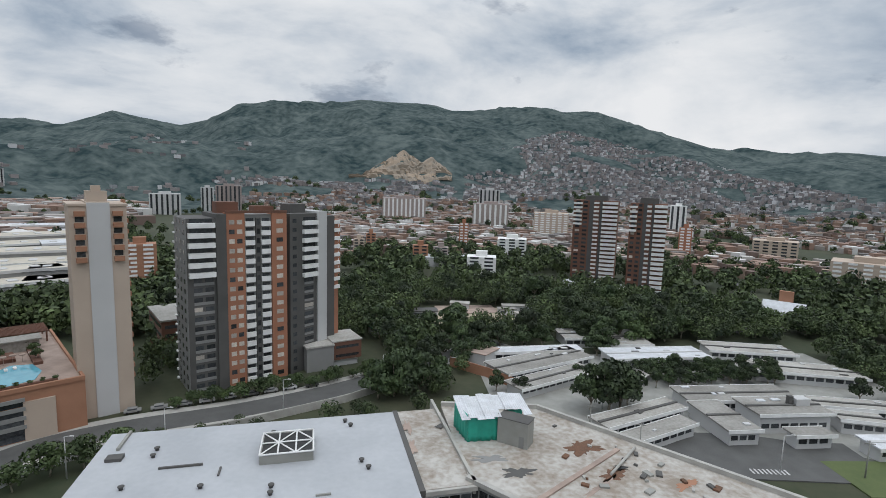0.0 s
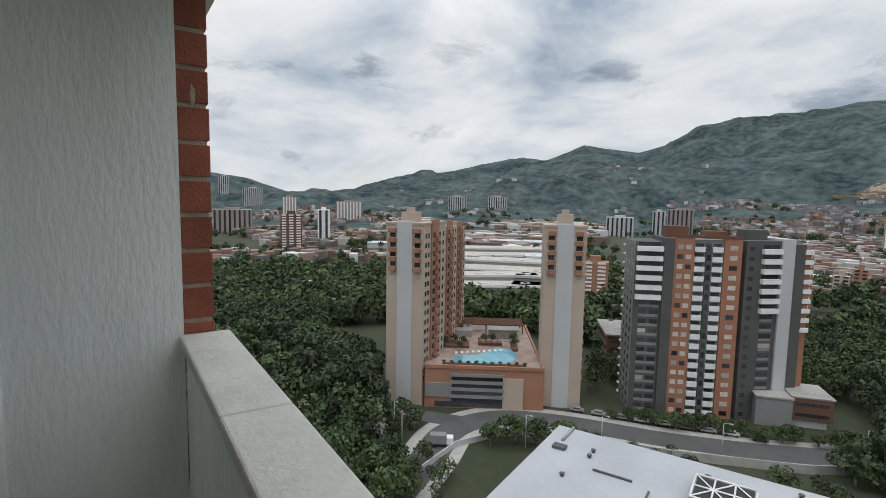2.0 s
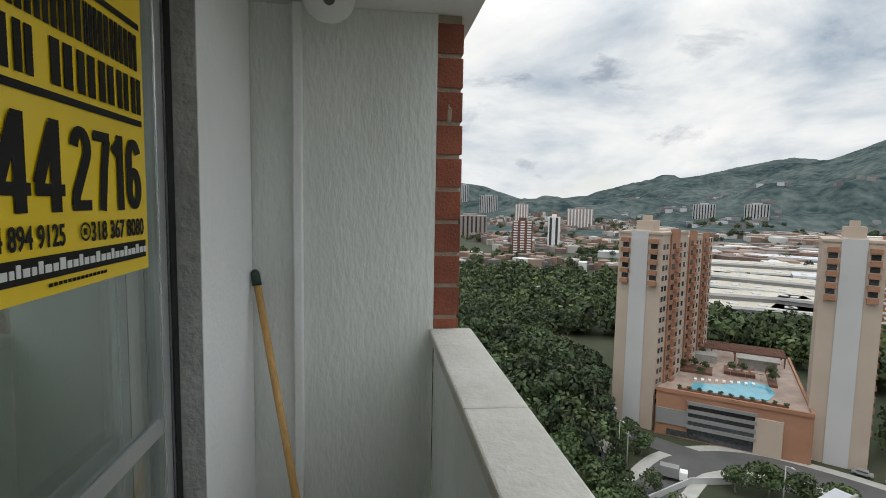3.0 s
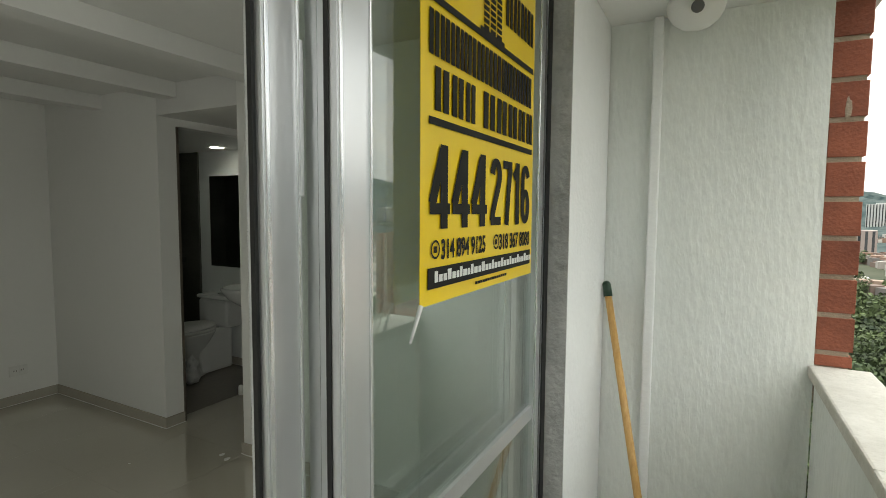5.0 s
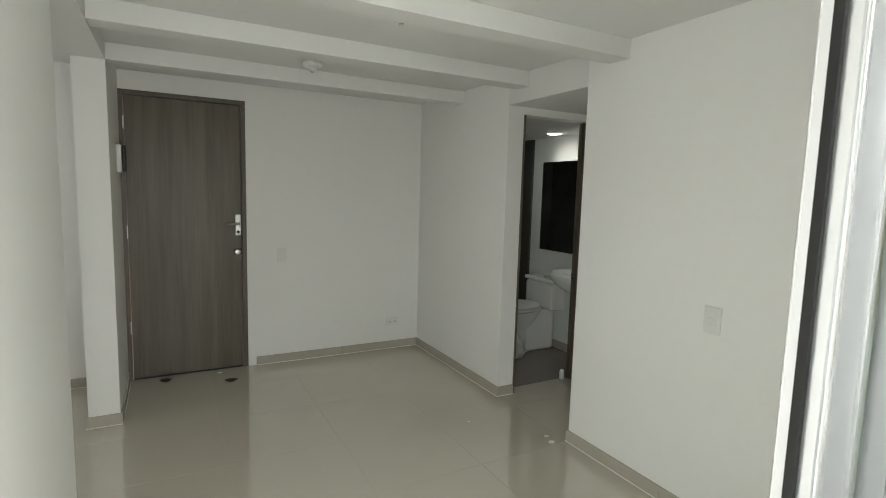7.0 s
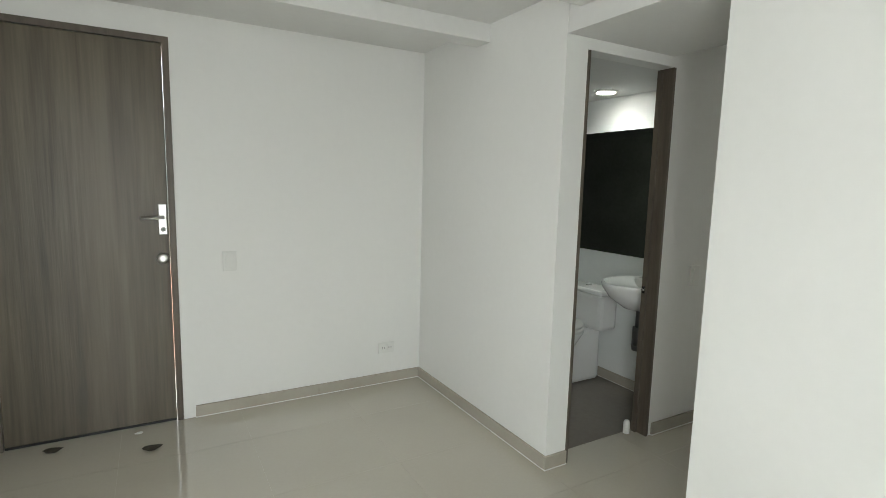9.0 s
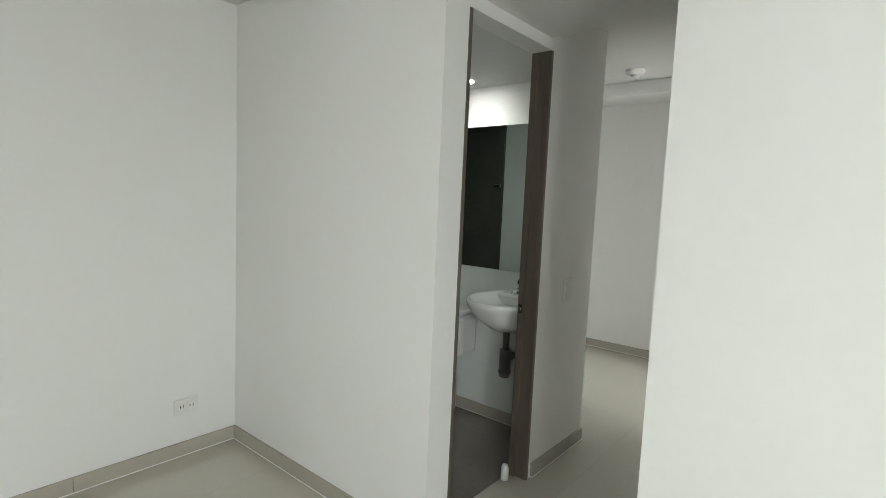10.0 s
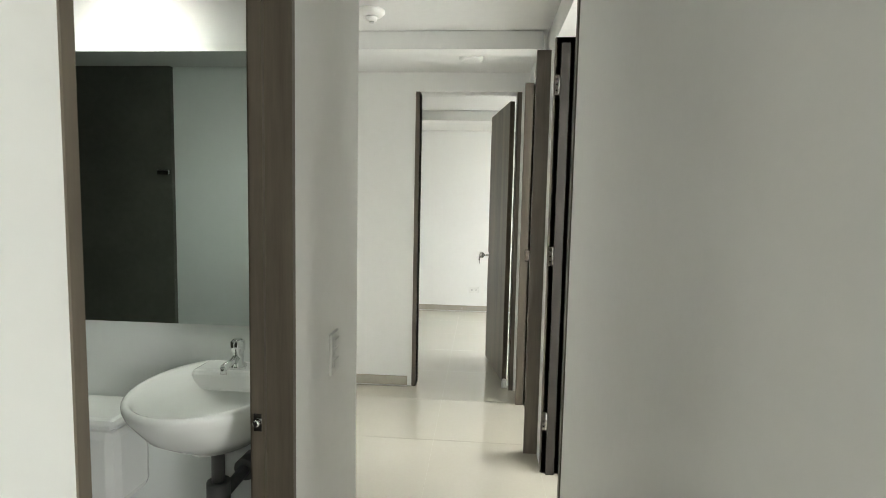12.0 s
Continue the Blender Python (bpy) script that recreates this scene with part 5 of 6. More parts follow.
lo, hi = [bm.verts.new((x_, y_, 0)) for x_, y_ in pts], [bm.verts.new((x_, y_, 12.0)) for x_, y_ in pts]
bm.faces.new(hi[::-1]), bm.faces.new(lo)
for i in range(len(pts)):
    bm.faces.new((lo[i], hi[i], hi[(i + 1) % len(pts)], lo[(i + 1) % len(pts)]))
bmesh.ops.recalc_face_normals(bm, faces=bm.faces)
part("roof", bm, "concrete_roof", cr)
bm = bmesh.new()
for (xa, ya), (xb, yb) in zip(pts[:3], pts[1:3]):
    d_ = Vector((xb - xa, yb - ya, 0))
    n_ = Vector((-d_.y, d_.x, 0)).normalized() * 0.4
    vs = [bm.verts.new(p + Vector((0, 0, z))) for z in (12, 12.9) for p in (Vector((xa, ya, 0)) - n_, Vector((xb, yb, 0)) - n_, Vector((xb, yb, 0)) + n_, Vector((xa, ya, 0)) + n_)]
    for f in ((0, 1, 5, 4), (2, 3, 7, 6), (4, 5, 6, 7), (1, 2, 6, 5), (3, 0, 4, 7)):
        bm.faces.new([vs[i] for i in f])
part("parapet", bm, "kerb", cr)
shed = thing("roof_shed", (-7.6, 94.2, -48), "turquoise tarpaulin shed with white tin roof", "shed", rz=20)


def draped(bm, a, b, h, n, seed):
    """A hanging sheet with soft folds between two uprights."""
    a, b = Vector((*a, 0)), Vector((*b, 0))
    out = (b - a).cross(Vector((0, 0, 1))).normalized()
    rows = []
    for k in range(5):
        z = h * k / 4
        rows.append([bm.verts.new(a.lerp(b, i / n) + Vector((0, 0, z + (0.12 * math.sin(i * 1.3 + seed) if k == 0 else 0))) + out * 0.16 * math.sin(i * 2.1 + seed + k * 0.5) * (1 - k / 5)) for i in range(n + 1)])
    for r0, r1 in zip(rows, rows[1:]):
        for i in range(n):
            bm.faces.new((r0[i], r0[i + 1], r1[i + 1], r1[i])).smooth = True


for k, (a, b, h) in enumerate((((0, 0), (6.4, 0), 4.9), ((-1.2, 6.6), (0, 0), 5.5), ((12.6, 4.2), (11.6, 7.0), 5.2), ((9.0, 4.1), (12.6, 4.2), 4.9))):
    bm = bmesh.new()
    draped(bm, a, b, h, 14, k)
    o = part("tarpaulin", bm, "tarp", shed)
    o.modifiers.new("thickness", "SOLIDIFY").thickness = 0.06
bm = bmesh.new()
for x_, y_ in ((0.1, 0.1), (6.2, 0.15), (-1.0, 6.4), (11.5, 6.8), (12.4, 4.4)):
    tube(bm, (x_, y_, 0), (x_, y_, 5.6), 0.1, n=6)
part("post", bm, "concrete", shed)
for k in range(9):
    bm = bmesh.new()
    x0, n_ = -1.4 + 1.58 * k, 8
    tilt = 0.10 * math.sin(k * 2.3)
    low = -1.0 + 0.35 * math.sin(k * 1.7) + (2.6 if k in (5, 6, 7) else 0)
    rows = [[bm.verts.new((x0 + 1.72 * i / n_, yy, 5.0 + 0.13 * (yy + 1.2) + tilt + 0.05 * (i % 2) + 0.03 * k)) for i in range(n_ + 1)] for yy in (low, 3.6, 7.9 - 0.3 * (k % 3))]
    for r0, r1 in zip(rows, rows[1:]):
        for i in range(n_):
            bm.faces.new((r0[i], r0[i + 1], r1[i + 1], r1[i]))
    o = part("roof_sheet", bm, "tin", shed, "wavy white tin sheet")
    o.modifiers.new("thickness", "SOLIDIFY").thickness = 0.05
cab = part("cabin", boxes((0, 6.2, 0, 3.4, 0, 5.1)), "concrete", shed, "unfinished grey concrete cabin")
cab.matrix_basis = pose(5.9, -0.5, 0, 0, 0, -40)
part("cabin_roof", boxes((-0.1, 6.3, -0.1, 3.5, 5.1, 5.22)), "slate", cab)
part("door", boxes((4.5, 5.5, -0.05, 0.0, 0, 2.3)), "mid_grey", cab)
# edge of the concrete roof over the lower court, with a band of windows
fac = thing("court_facade", (-5.9, 81.9, GZ), "grey facade with a dark window band under the roof edge", "building", rz=-30)
part("wall", boxes((0.1, 11.9, 0.1, 0.6, 0, 11.7)), "mid_grey", fac)
part("coping", boxes((-0.2, 12.1, -0.5, 0.5, 11.7, 12.5)), "kerb", fac)
for k in range(6):
    stack(fac, WIN, "window", 0.5 + 1.9 * k, 1.6, 6.2, 2.7, 2, 1.9, y=0.1)


def stain(x, y, w, d_, ang, mat, label, name="roof_patch"):
    """A ragged low patch of soil or membrane on the concrete roof."""
    bm = bmesh.new()
    n = 56
    ring = []
    for i in range(n):
        a = 2 * math.pi * i / n
        k = 1 + 0.9 * noise.fractal(Vector((math.cos(a) * 1.6 + x, math.sin(a) * 1.6 + y, 0)), 0.8, 2.2, 4)
        ring.append((w / 2 * k * math.cos(a), d_ / 2 * k * math.sin(a)))
    lo = [bm.verts.new((px_, py_, 0)) for px_, py_ in ring]
    hi = [bm.verts.new((px_ * 0.96, py_ * 0.96, 0.03)) for px_, py_ in ring]
    bm.faces.new(hi)
    for i in range(n):
        bm.faces.new((lo[i], lo[(i + 1) % n], hi[(i + 1) % n], hi[i]))
    o = tagged(part(name, bm, mat), label, "roof patch", "patches on the concrete roof")
    o.matrix_world = frame_at(x, y, ang, -47.985)


for spec in ((14.5, 97, 6.5, 5.0, 30, "rust", "rust-brown soil patch on the concrete roof"), (19, 88.5, 5.5, 2.6, 50, "rust", "rust-brown soil streak on the concrete roof"), (20.5, 91, 2.5, 1.8, 10, "black", "charred dark patch on the concrete roof"),
             (2.6, 85.5, 5.0, 2.6, 10, "slate", "heap of dark rubbish on the concrete roof"), (-2.5, 89, 6.0, 1.8, 15, "mid_grey", "grey puddle stain on the concrete roof"), (31, 88, 5, 2.2, 40, "terracotta", "reddish dust stain on the concrete roof"),
             (27, 79, 9, 3.0, 40, "deck", "tan dust stain on the concrete roof"), (16, 84, 8, 1.2, 52, "deck", "tan dust streak on the concrete roof"), (-20.5, 98, 1.4, 6, 20, "deck", "brown dust on the concrete strip"), (-17.5, 90, 1.3, 5, 20, "deck", "brown dust on the concrete strip"),
             (-13.5, 100, 2.6, 1.4, 60, "slate", "grey stain by the shed"), (36, 84, 3.2, 1.6, 20, "slate", "dark stain on the concrete roof")):
    stain(*spec)
bm = bmesh.new()
tube(bm, (18.5, 88, -47.7), (24.5, 98.5, -47.6), 0.28, n=6)
tagged(part("roof_beam", bm, "kerb"), "pale timber beam lying on the concrete roof", "beam")
bm = boxes((0, 27, -0.45, 0.45, 0, 0.3))
tagged(part("roof_curb", bm, "deck"), "low tan curb across the concrete roof", "curb").matrix_world = frame_at(4.6, 76.3, 52, -47.99)
for k in range(60):
    x_, y_ = random.uniform(8, 50), random.uniform(70, 106)
    if y_ > 113 - 0.62 * x_ or y_ < 74 - 0.5 * x_:
        continue
    bm = bmesh.new()
    s_ = random.uniform(0.25, 0.9)
    box(bm, -s_, s_, -s_ * 0.6, s_ * 0.6, 0, 0.35)
    o = tagged(part("rubble_pile", bm, random.choice(("concrete", "kerb", "rust", "slate"))), "pile of building rubble on the concrete roof", "rubble", "rubble on the roof")
    o.matrix_world = frame_at(x_, y_, random.uniform(0, 180), -47.99)

# campus of low grey-roofed pavilions: centre, length, width, turn, height, roof
def pavilion(cx, cy, L, W, ang, h, mat, label):
    t = thing("campus_pavilion", (cx, cy, GZ), label, "building", "campus pavilions", rz=ang)
    part("wall", boxes((-L / 2 + 0.7, L / 2 - 0.7, -W / 2 + 0.7, W / 2 - 0.7, 0, h - 0.45)), "pale", t)
    part("roof", boxes((-L / 2, L / 2, -W / 2, W / 2, h - 0.4, h)), mat, t)
    part("fascia", boxes((-L / 2 - 0.12, L / 2 + 0.12, -W / 2 - 0.12, -W / 2, h - 0.75, h + 0.18), (-L / 2 - 0.12, L / 2 + 0.12, W / 2, W / 2 + 0.12, h - 0.5, h + 0.18)), "balcony_white", t, "white fascia board")
    if W > 6:
        part("ridge", boxes((-L / 2, L / 2, -0.5, 0.3, h, h + 0.30)), "slate" if mat != "tin" else "pale", t, "dark gutter strip")
    n = max(2, int(L / 3))
    step = (L - 2.4) / n
    for q in range(n):
        shared("window", WIN, t, Matrix.Translation((-L / 2 + 1.2 + q * step, -W / 2 + 0.7, 1.6)) @ Matrix.Diagonal((step * 0.78, 1, 1.2, 1)))
    for q in range(int(L * W / 90)):
        a, b = random.uniform(-L * 0.42, L * 0.42), random.uniform(-W * 0.38, W * 0.38)
        part("roof_light", boxes((a, a + random.uniform(0.8, 2.6), b, b + random.uniform(0.6, 1.4), h, h + 0.32)), random.choice(("tin", "slate", "pale")), t)
    return t


random.seed(17)
GREY_LAB, WHITE_LAB = "low campus pavilion with a weathered grey flat roof", "long low campus wing with a white sheet roof"
for cx, cy, L, W, ang, h, mat in ((8.5, 171.5, 38, 13, 41.4, 4, "grey_roof"), (12, 158.5, 33, 8, 43.6, 3.4, "grey_roof"), (49, 187, 37, 12, 17.9, 4.6, "tin"), (40, 206, 19, 20, 14.8, 4, "grey_roof"), (25, 206.7, 17, 13, 15, 4, "grey_roof"),
                                  (7.3, 182.5, 34, 6, 20.4, 4, "tin"), (96, 184, 34, 12, -0.9, 4, "grey_roof"), (86, 204, 31, 12, 2.9, 4, "grey_roof"), (64, 155.5, 34, 11, 16, 4, "grey_roof"), (33.3, 135, 29, 7.2, 37.6, 4.2, "grey_roof"), (36.7, 127.3, 22.6, 5.4, 39, 3.8, "grey_roof"),
                                  (54.7, 137.7, 9.3, 17.5, 16.4, 4.4, "grey_roof"), (72, 145, 21.4, 11, 15.6, 5.6, "grey_roof"), (73.2, 133.5, 10.8, 4.6, 15.8, 4, "grey_roof"), (91, 145.4, 12, 6.4, -1.7, 4.2, "grey_roof"), (95, 155, 22, 7, 2, 4, "grey_roof"), (89, 132, 9, 7, 12.7, 3.8, "tin")):
    pavilion(cx, cy, L, W, ang, h, mat, WHITE_LAB if mat == "tin" else GREY_LAB)
walkway = thing("covered_walkway", (36.5, 160, GZ), "long covered walkway with a pale flat roof", "walkway", rz=-32)
part("roof", boxes((-1.6, 1.6, -20, 18, 3.0, 3.25)), "kerb", walkway)
for q in range(9):
    part("post", boxes((-1.4, -1.2, -19 + q * 4.5, -18.8 + q * 4.5, 0, 3.0), (1.2, 1.4, -19 + q * 4.5, -18.8 + q * 4.5, 0, 3.0)), "pale", walkway)
tank = thing("roof_plant_room", (77, 147, GZ + 5.6), "small rooftop plant room with dark vents", "roof plant", rz=15.6)
part("housing", boxes((-2, 2, -1.3, 1.3, 0, 1.8)), "pale", tank)
part("vent", boxes((-3.6, -2.4, -0.6, 0.6, 0, 2.4)), "slate", tank)
structure("pavement", boxes((-1, 1, -1, 1, 0, 1)), "asphalt", "asphalt yard between the campus pavilions").matrix_world = frame_at(58, 124, 8, GZ - 0.7) @ Matrix.Diagonal((26, 9, 1, 1))
structure("lawn", boxes((-1, 1, -1, 1, 0, 1)), "lawn", "mown lawn beside the campus yard", "lawn").matrix_world = frame_at(88, 122, 12, GZ - 0.68) @ Matrix.Diagonal((15, 7, 1, 1))
for q in range(9):
    structure("crossing_stripe", boxes((0, 0.4, 0, 2.0, 0, 0.02)), "pale", "white zebra crossing stripe on the yard", "road marking").matrix_world = frame_at(54 + 0.95 * q, 116.5 + 0.14 * q, 8, GZ + 0.3)
structure("pavement", boxes((-1, 1, -1, 1, 0, 1)), "sand", "bare sandy clearing among the park trees").matrix_world = frame_at(-22, 238, 25, GZ - 0.7) @ Matrix.Diagonal((22, 13, 1, 1))
random.seed(31)
for hx, hy, hw, hd, ha, hm in ((-44, 232, 12, 7, 20, "slate"), (-6, 246, 9, 5, 15, "grey_roof"), (2, 240, 8, 5, 30, "concrete_roof"), (-2, 254, 14, 5, 10, "grey_roof"), (10, 250, 12, 5, 20, "tin"), (-30, 252, 10, 6, 5, "grey_roof"), (-56, 200, 10, 5, 40, "tarp")):
    hut = slab("garden_shed", hx, hy, hw, hd, ha, GZ, GZ + 3.2, hm, "low shed with a flat weathered roof by the clearing", "shed")
    stack(hut, WIN, "window", -hw / 2 + 1, hw * 0.3, 1.2, 3, 1, 1.0, y=-hd / 2 + 0.3)
structure("pavement", boxes((-1, 1, -1, 1, 0, 1)), "concrete", "worn concrete yards between campus pavilions").matrix_world = frame_at(58, 160, 15, GZ - 0.88) @ Matrix.Diagonal((66, 40, 1, 1))
slab("yard_wall", -14, 175, 14, 10, -25, GZ, GZ + 5, "deck", "terracotta walled court", "building")
ch = thing("chapel", (128, 270, GZ), "small white-roofed chapel with a brick gable tower", "building", rz=-30)
bm = bmesh.new()
vs = [bm.verts.new(p) for p in ((-9, -7, 4), (9, -7, 4), (9, 7, 4), (-9, 7, 4), (-9, 0, 10), (9, 0, 10))]
for f in ((0, 1, 5, 4), (3, 2, 5, 4), (0, 4, 3), (1, 2, 5), (0, 1, 2, 3)):
    bm.faces.new([vs[i] for i in f])
bmesh.ops.recalc_face_normals(bm, faces=bm.faces)
part("roof", bm, "tin", ch)
part("wall", boxes((-8.5, 8.5, -6.5, 6.5, 0, 4)), "pale", ch)
part("bell_gable", boxes((-3, 3, 7, 9, 0, 14)), "terracotta", ch)


# ---- roads ----
def ribbon(name, pts, width, z0, z1, mat, label):
    bm = bmesh.new()
    sm = []
    for i in range(len(pts) - 1):
        p0, p1, p2, p3 = (Vector(pts[max(0, min(len(pts) - 1, k))]) for k in (i - 1, i, i + 1, i + 2))
        for k in range(8):
            t = k / 8
            sm.append(0.5 * (2 * p1 + (p2 - p0) * t + (2 * p0 - 5 * p1 + 4 * p2 - p3) * t * t + (3 * p1 - p0 - 3 * p2 + p3) * t ** 3))
    sm.append(Vector(pts[-1]))
    prev = None
    for i, p in enumerate(sm):
        d_ = sm[min(i + 1, len(sm) - 1)] - sm[max(i - 1, 0)]
        n_ = Vector((-d_.y, d_.x)).normalized() * width / 2
        cur = [bm.verts.new((p.x + s * n_.x, p.y + s * n_.y, z)) for s, z in ((1, z0), (1, z1), (-1, z1), (-1, z0))]
        if prev:
            for k in range(3):
                bm.faces.new((prev[k], prev[k + 1], cur[k + 1], cur[k]))
        prev = cur
    bmesh.ops.recalc_face_normals(bm, faces=bm.faces)
    return structure(name, bm, mat, label, name)


ROAD = [(-70, 20), (-84, 42), (-96, 60), (-106, 74), (-106, 90), (-94, 104), (-72, 120), (-52, 139), (-36, 160), (-8, 200)]
ribbon("pavement", ROAD, 15, GZ - 0.5, GZ + 0.16, "kerb", "pale pavement strips along the road")
ribbon("road", ROAD, 9, GZ - 0.4, GZ + 0.22, "asphalt", "grey asphalt road curving below the towers")
ribbon("road", [(-106, 82), (-125, 68), (-160, 55), (-210, 40)], 7, GZ - 0.4, GZ + 0.2, "asphalt", "side road along the wooded slope")
ribbon("road", [(30, 125), (60, 130), (80, 125), (120, 110)], 12, GZ - 0.4, GZ + 0.2, "asphalt", "asphalt yard road by the campus")
ribbon("road", [(96, 240), (125, 300), (150, 380)], 9, GZ - 0.4, GZ + 0.2, "asphalt", "street of parked cars past the chapel")
bus = thing("lorry", (-100, 67, GZ + 0.22), "small white lorry on the curving road", "vehicle", rz=55)
part("body", boxes((-2.8, 1.2, -1.1, 1.1, 0.9, 3.2, 0.08)), "mid_grey", bus)
part("cab", boxes((1.3, 3.0, -1.05, 1.05, 0.7, 2.6, 0.15)), "balcony_white", bus)
part("windscreen", boxes((2.96, 3.03, -0.9, 0.9, 1.6, 2.4)), "pane", bus)
for sx_ in (-1.8, 2.1):
    for sy_ in (-1.0, 1.0):
        bm = bmesh.new()
        lathe(bm, [(0.45, -0.14), (0.48, 0), (0.45, 0.14)], (sx_, sy_, 0.48), axis="Y", n=16)
        part("wheel", bm, "rubber", bus)
random.seed(21)
for k in range(9):
    a = 0.06 + 0.1 * k
    x_, y_ = -94 + k * 4.6 + random.uniform(-0.5, 0.5), 109 + k * 3.4
    col = random.choice(("slate", "pale", "balcony_white", "mid_grey"))
    c = thing("parked_car", (x_ - 3, y_ + 3.5, GZ + 0.22), "small parked car by the kerb", "car", "cars along the road", rz=38)
    bm = boxes((-2, 2, -0.85, 0.85, 0.35, 0.95, 0.12), (-1.2, 1.1, -0.75, 0.75, 0.95, 1.45, 0.15))
    part("body", bm, col, c)
    part("glass", boxes((-1.12, 1.02, -0.765, 0.765, 1.0, 1.35)), "pane", c)
    bm = bmesh.new()
    for sx_ in (-1.25, 1.25):
        for sy_ in (-0.8, 0.8):
            lathe(bm, [(0.30, -0.1), (0.32, 0), (0.30, 0.1)], (sx_, sy_, 0.32), axis="Y", n=12)
    part("wheel", bm, "rubber", c)
for x_, y_ in ((-112, 60), (-88, 84), (-78, 100), (-60, 122), (-40, 148), (-20, 150), (60, 118), (100, 140), (-120, 62)):
    lp = thing("street_lamp", (x_, y_, GZ), "slim grey street lamp post", "street lamp", "street lamps")
    bm = bmesh.new()
    tube(bm, (0, 0, 0), (0, 0, 9), 0.14, 0.08, n=8)
    part("post", bm, "pale", lp)
    bm = bmesh.new()
    tube(bm, (0, 0, 9), (1.6, 0, 9.4), 0.07, 0.05, n=6)
    box(bm, 1.4, 2.2, -0.15, 0.15, 9.3, 9.5)
    part("arm", bm, "pale", lp)


# walls, kiosks and rails along the road
def low_wall(pts, h, mat, label):
    for (xa, ya), (xb, yb) in zip(pts, pts[1:]):
        L = math.hypot(xb - xa, yb - ya)
        o = tagged(part("boundary_wall", boxes((0, L, -0.15, 0.15, 0, h)), mat), label, "wall", "boundary walls")
        o.matrix_world = frame_at(xa, ya, math.degrees(math.atan2(yb - ya, xb - xa)))


low_wall([(-84, 98), (-66, 112), (-46, 132), (-28, 158)], 2.2, "kerb", "pale boundary wall along the curving road")
low_wall([(-92, 56), (-98, 70), (-97, 84), (-90, 94)], 1.6, "pale", "pale wall round the bend of the road")
low_wall([(-22, 168), (-8, 160), (4, 150)], 3.4, "terracotta", "terracotta wall beside the campus court")
kiosk = thing("guard_kiosk", (-112, 56, GZ), "small grey kiosk with flat roof by the road", "kiosk", rz=20)
part("wall", boxes((-3, 3, -2, 2, 0, 2.6)), "pale", kiosk)
part("roof", boxes((-3.5, 3.5, -2.5, 2.5, 2.6, 2.9)), "grey_roof", kiosk)
part("window", boxes((-1.5, 1.5, -2.06, -2, 1.0, 2.0)), "pane", kiosk)
for x_, y_, h_ in ((-112, 48, 10), (-104, 58, 10), (30, 118, 9), (78, 120, 9), (92, 116, 11), (20, 128, 8)):
    up = thing("utility_pole", (x_, y_, GZ), "grey concrete utility pole with crossarm", "utility pole", "utility poles")
    bm = bmesh.new()
    tube(bm, (0, 0, 0), (0, 0, h_), 0.18, 0.12, n=8)
    part("post", bm, "concrete", up)
    part("crossarm", boxes((-1.1, 1.1, -0.08, 0.08, h_ - 0.8, h_ - 0.6)), "concrete", up)
# pipes and patches on the white roof
for u, v, L, w_, h_, m_, lab in ((3, -7, 0.5, 7, 0.5, "concrete", "broken timber edging on the roof corner"), (12, -15, 7, 0.35, 0.35, "slate", "dark pipe lying on the white roof"), (2.5, -11, 2.6, 1.8, 0.6, "slate", "heap of dark sheeting on the white roof"),
                                 (22, -19, 0.3, 2.6, 0.3, "slate", "short dark pipe on the white roof"), (38, -28, 2.4, 0.3, 0.3, "concrete", "grey duct piece on the white roof")):
    o = tagged(part("roof_junk", boxes((0, L, 0, w_, 0, h_)), m_), lab, "roof debris")
    o.matrix_world = Matrix.Translation((-75, 82, -47.99)) @ Matrix.Rotation(radians(MA), 4, "Z") @ Matrix.Translation((u, v, 0))


# ---- trees ----
rng = np.random.default_rng(7)


def leaf_cloud(n, lobes, leaf, flat=0.8, seed=0):
    """Corners of n leaf clumps on the skins of rounded lobes (centre, radius)."""
    g = np.random.default_rng(seed)
    L = np.array(lobes)
    pick = g.choice(len(L), n, p=(L[:, 3] ** 2) / (L[:, 3] ** 2).sum())
    d = g.normal(size=(n, 3))
    d[:, 2] = np.abs(d[:, 2]) * 1.0 - 0.35
    d /= np.linalg.norm(d, axis=1, keepdims=True)
    c = L[pick, :3] + d * L[pick, 3:4] * g.uniform(0.72, 1.06, (n, 1)) * np.array([1, 1, flat])
    nrm = d + g.normal(size=(n, 3)) * 0.45
    nrm /= np.linalg.norm(nrm, axis=1, keepdims=True)
    u = np.cross(nrm, g.normal(size=(n, 3)))
    u /= np.linalg.norm(u, axis=1, keepdims=True)
    v = np.cross(nrm, u)
    s = leaf * g.uniform(0.5, 1.3, (n, 1))
    e = g.uniform(0.5, 1.0, (n, 1))
    return np.stack([c - u * s, c - v * s * e, c + u * s, c + v * s * e], 1)


def quads_mesh(name, quads, mat):
    me = bpy.data.meshes.new(name)
    n = len(quads)
    me.from_pydata(quads.reshape(-1, 3).tolist(), [], np.arange(4 * n).reshape(-1, 4).tolist())
    me.materials.append(M[mat])
    return me


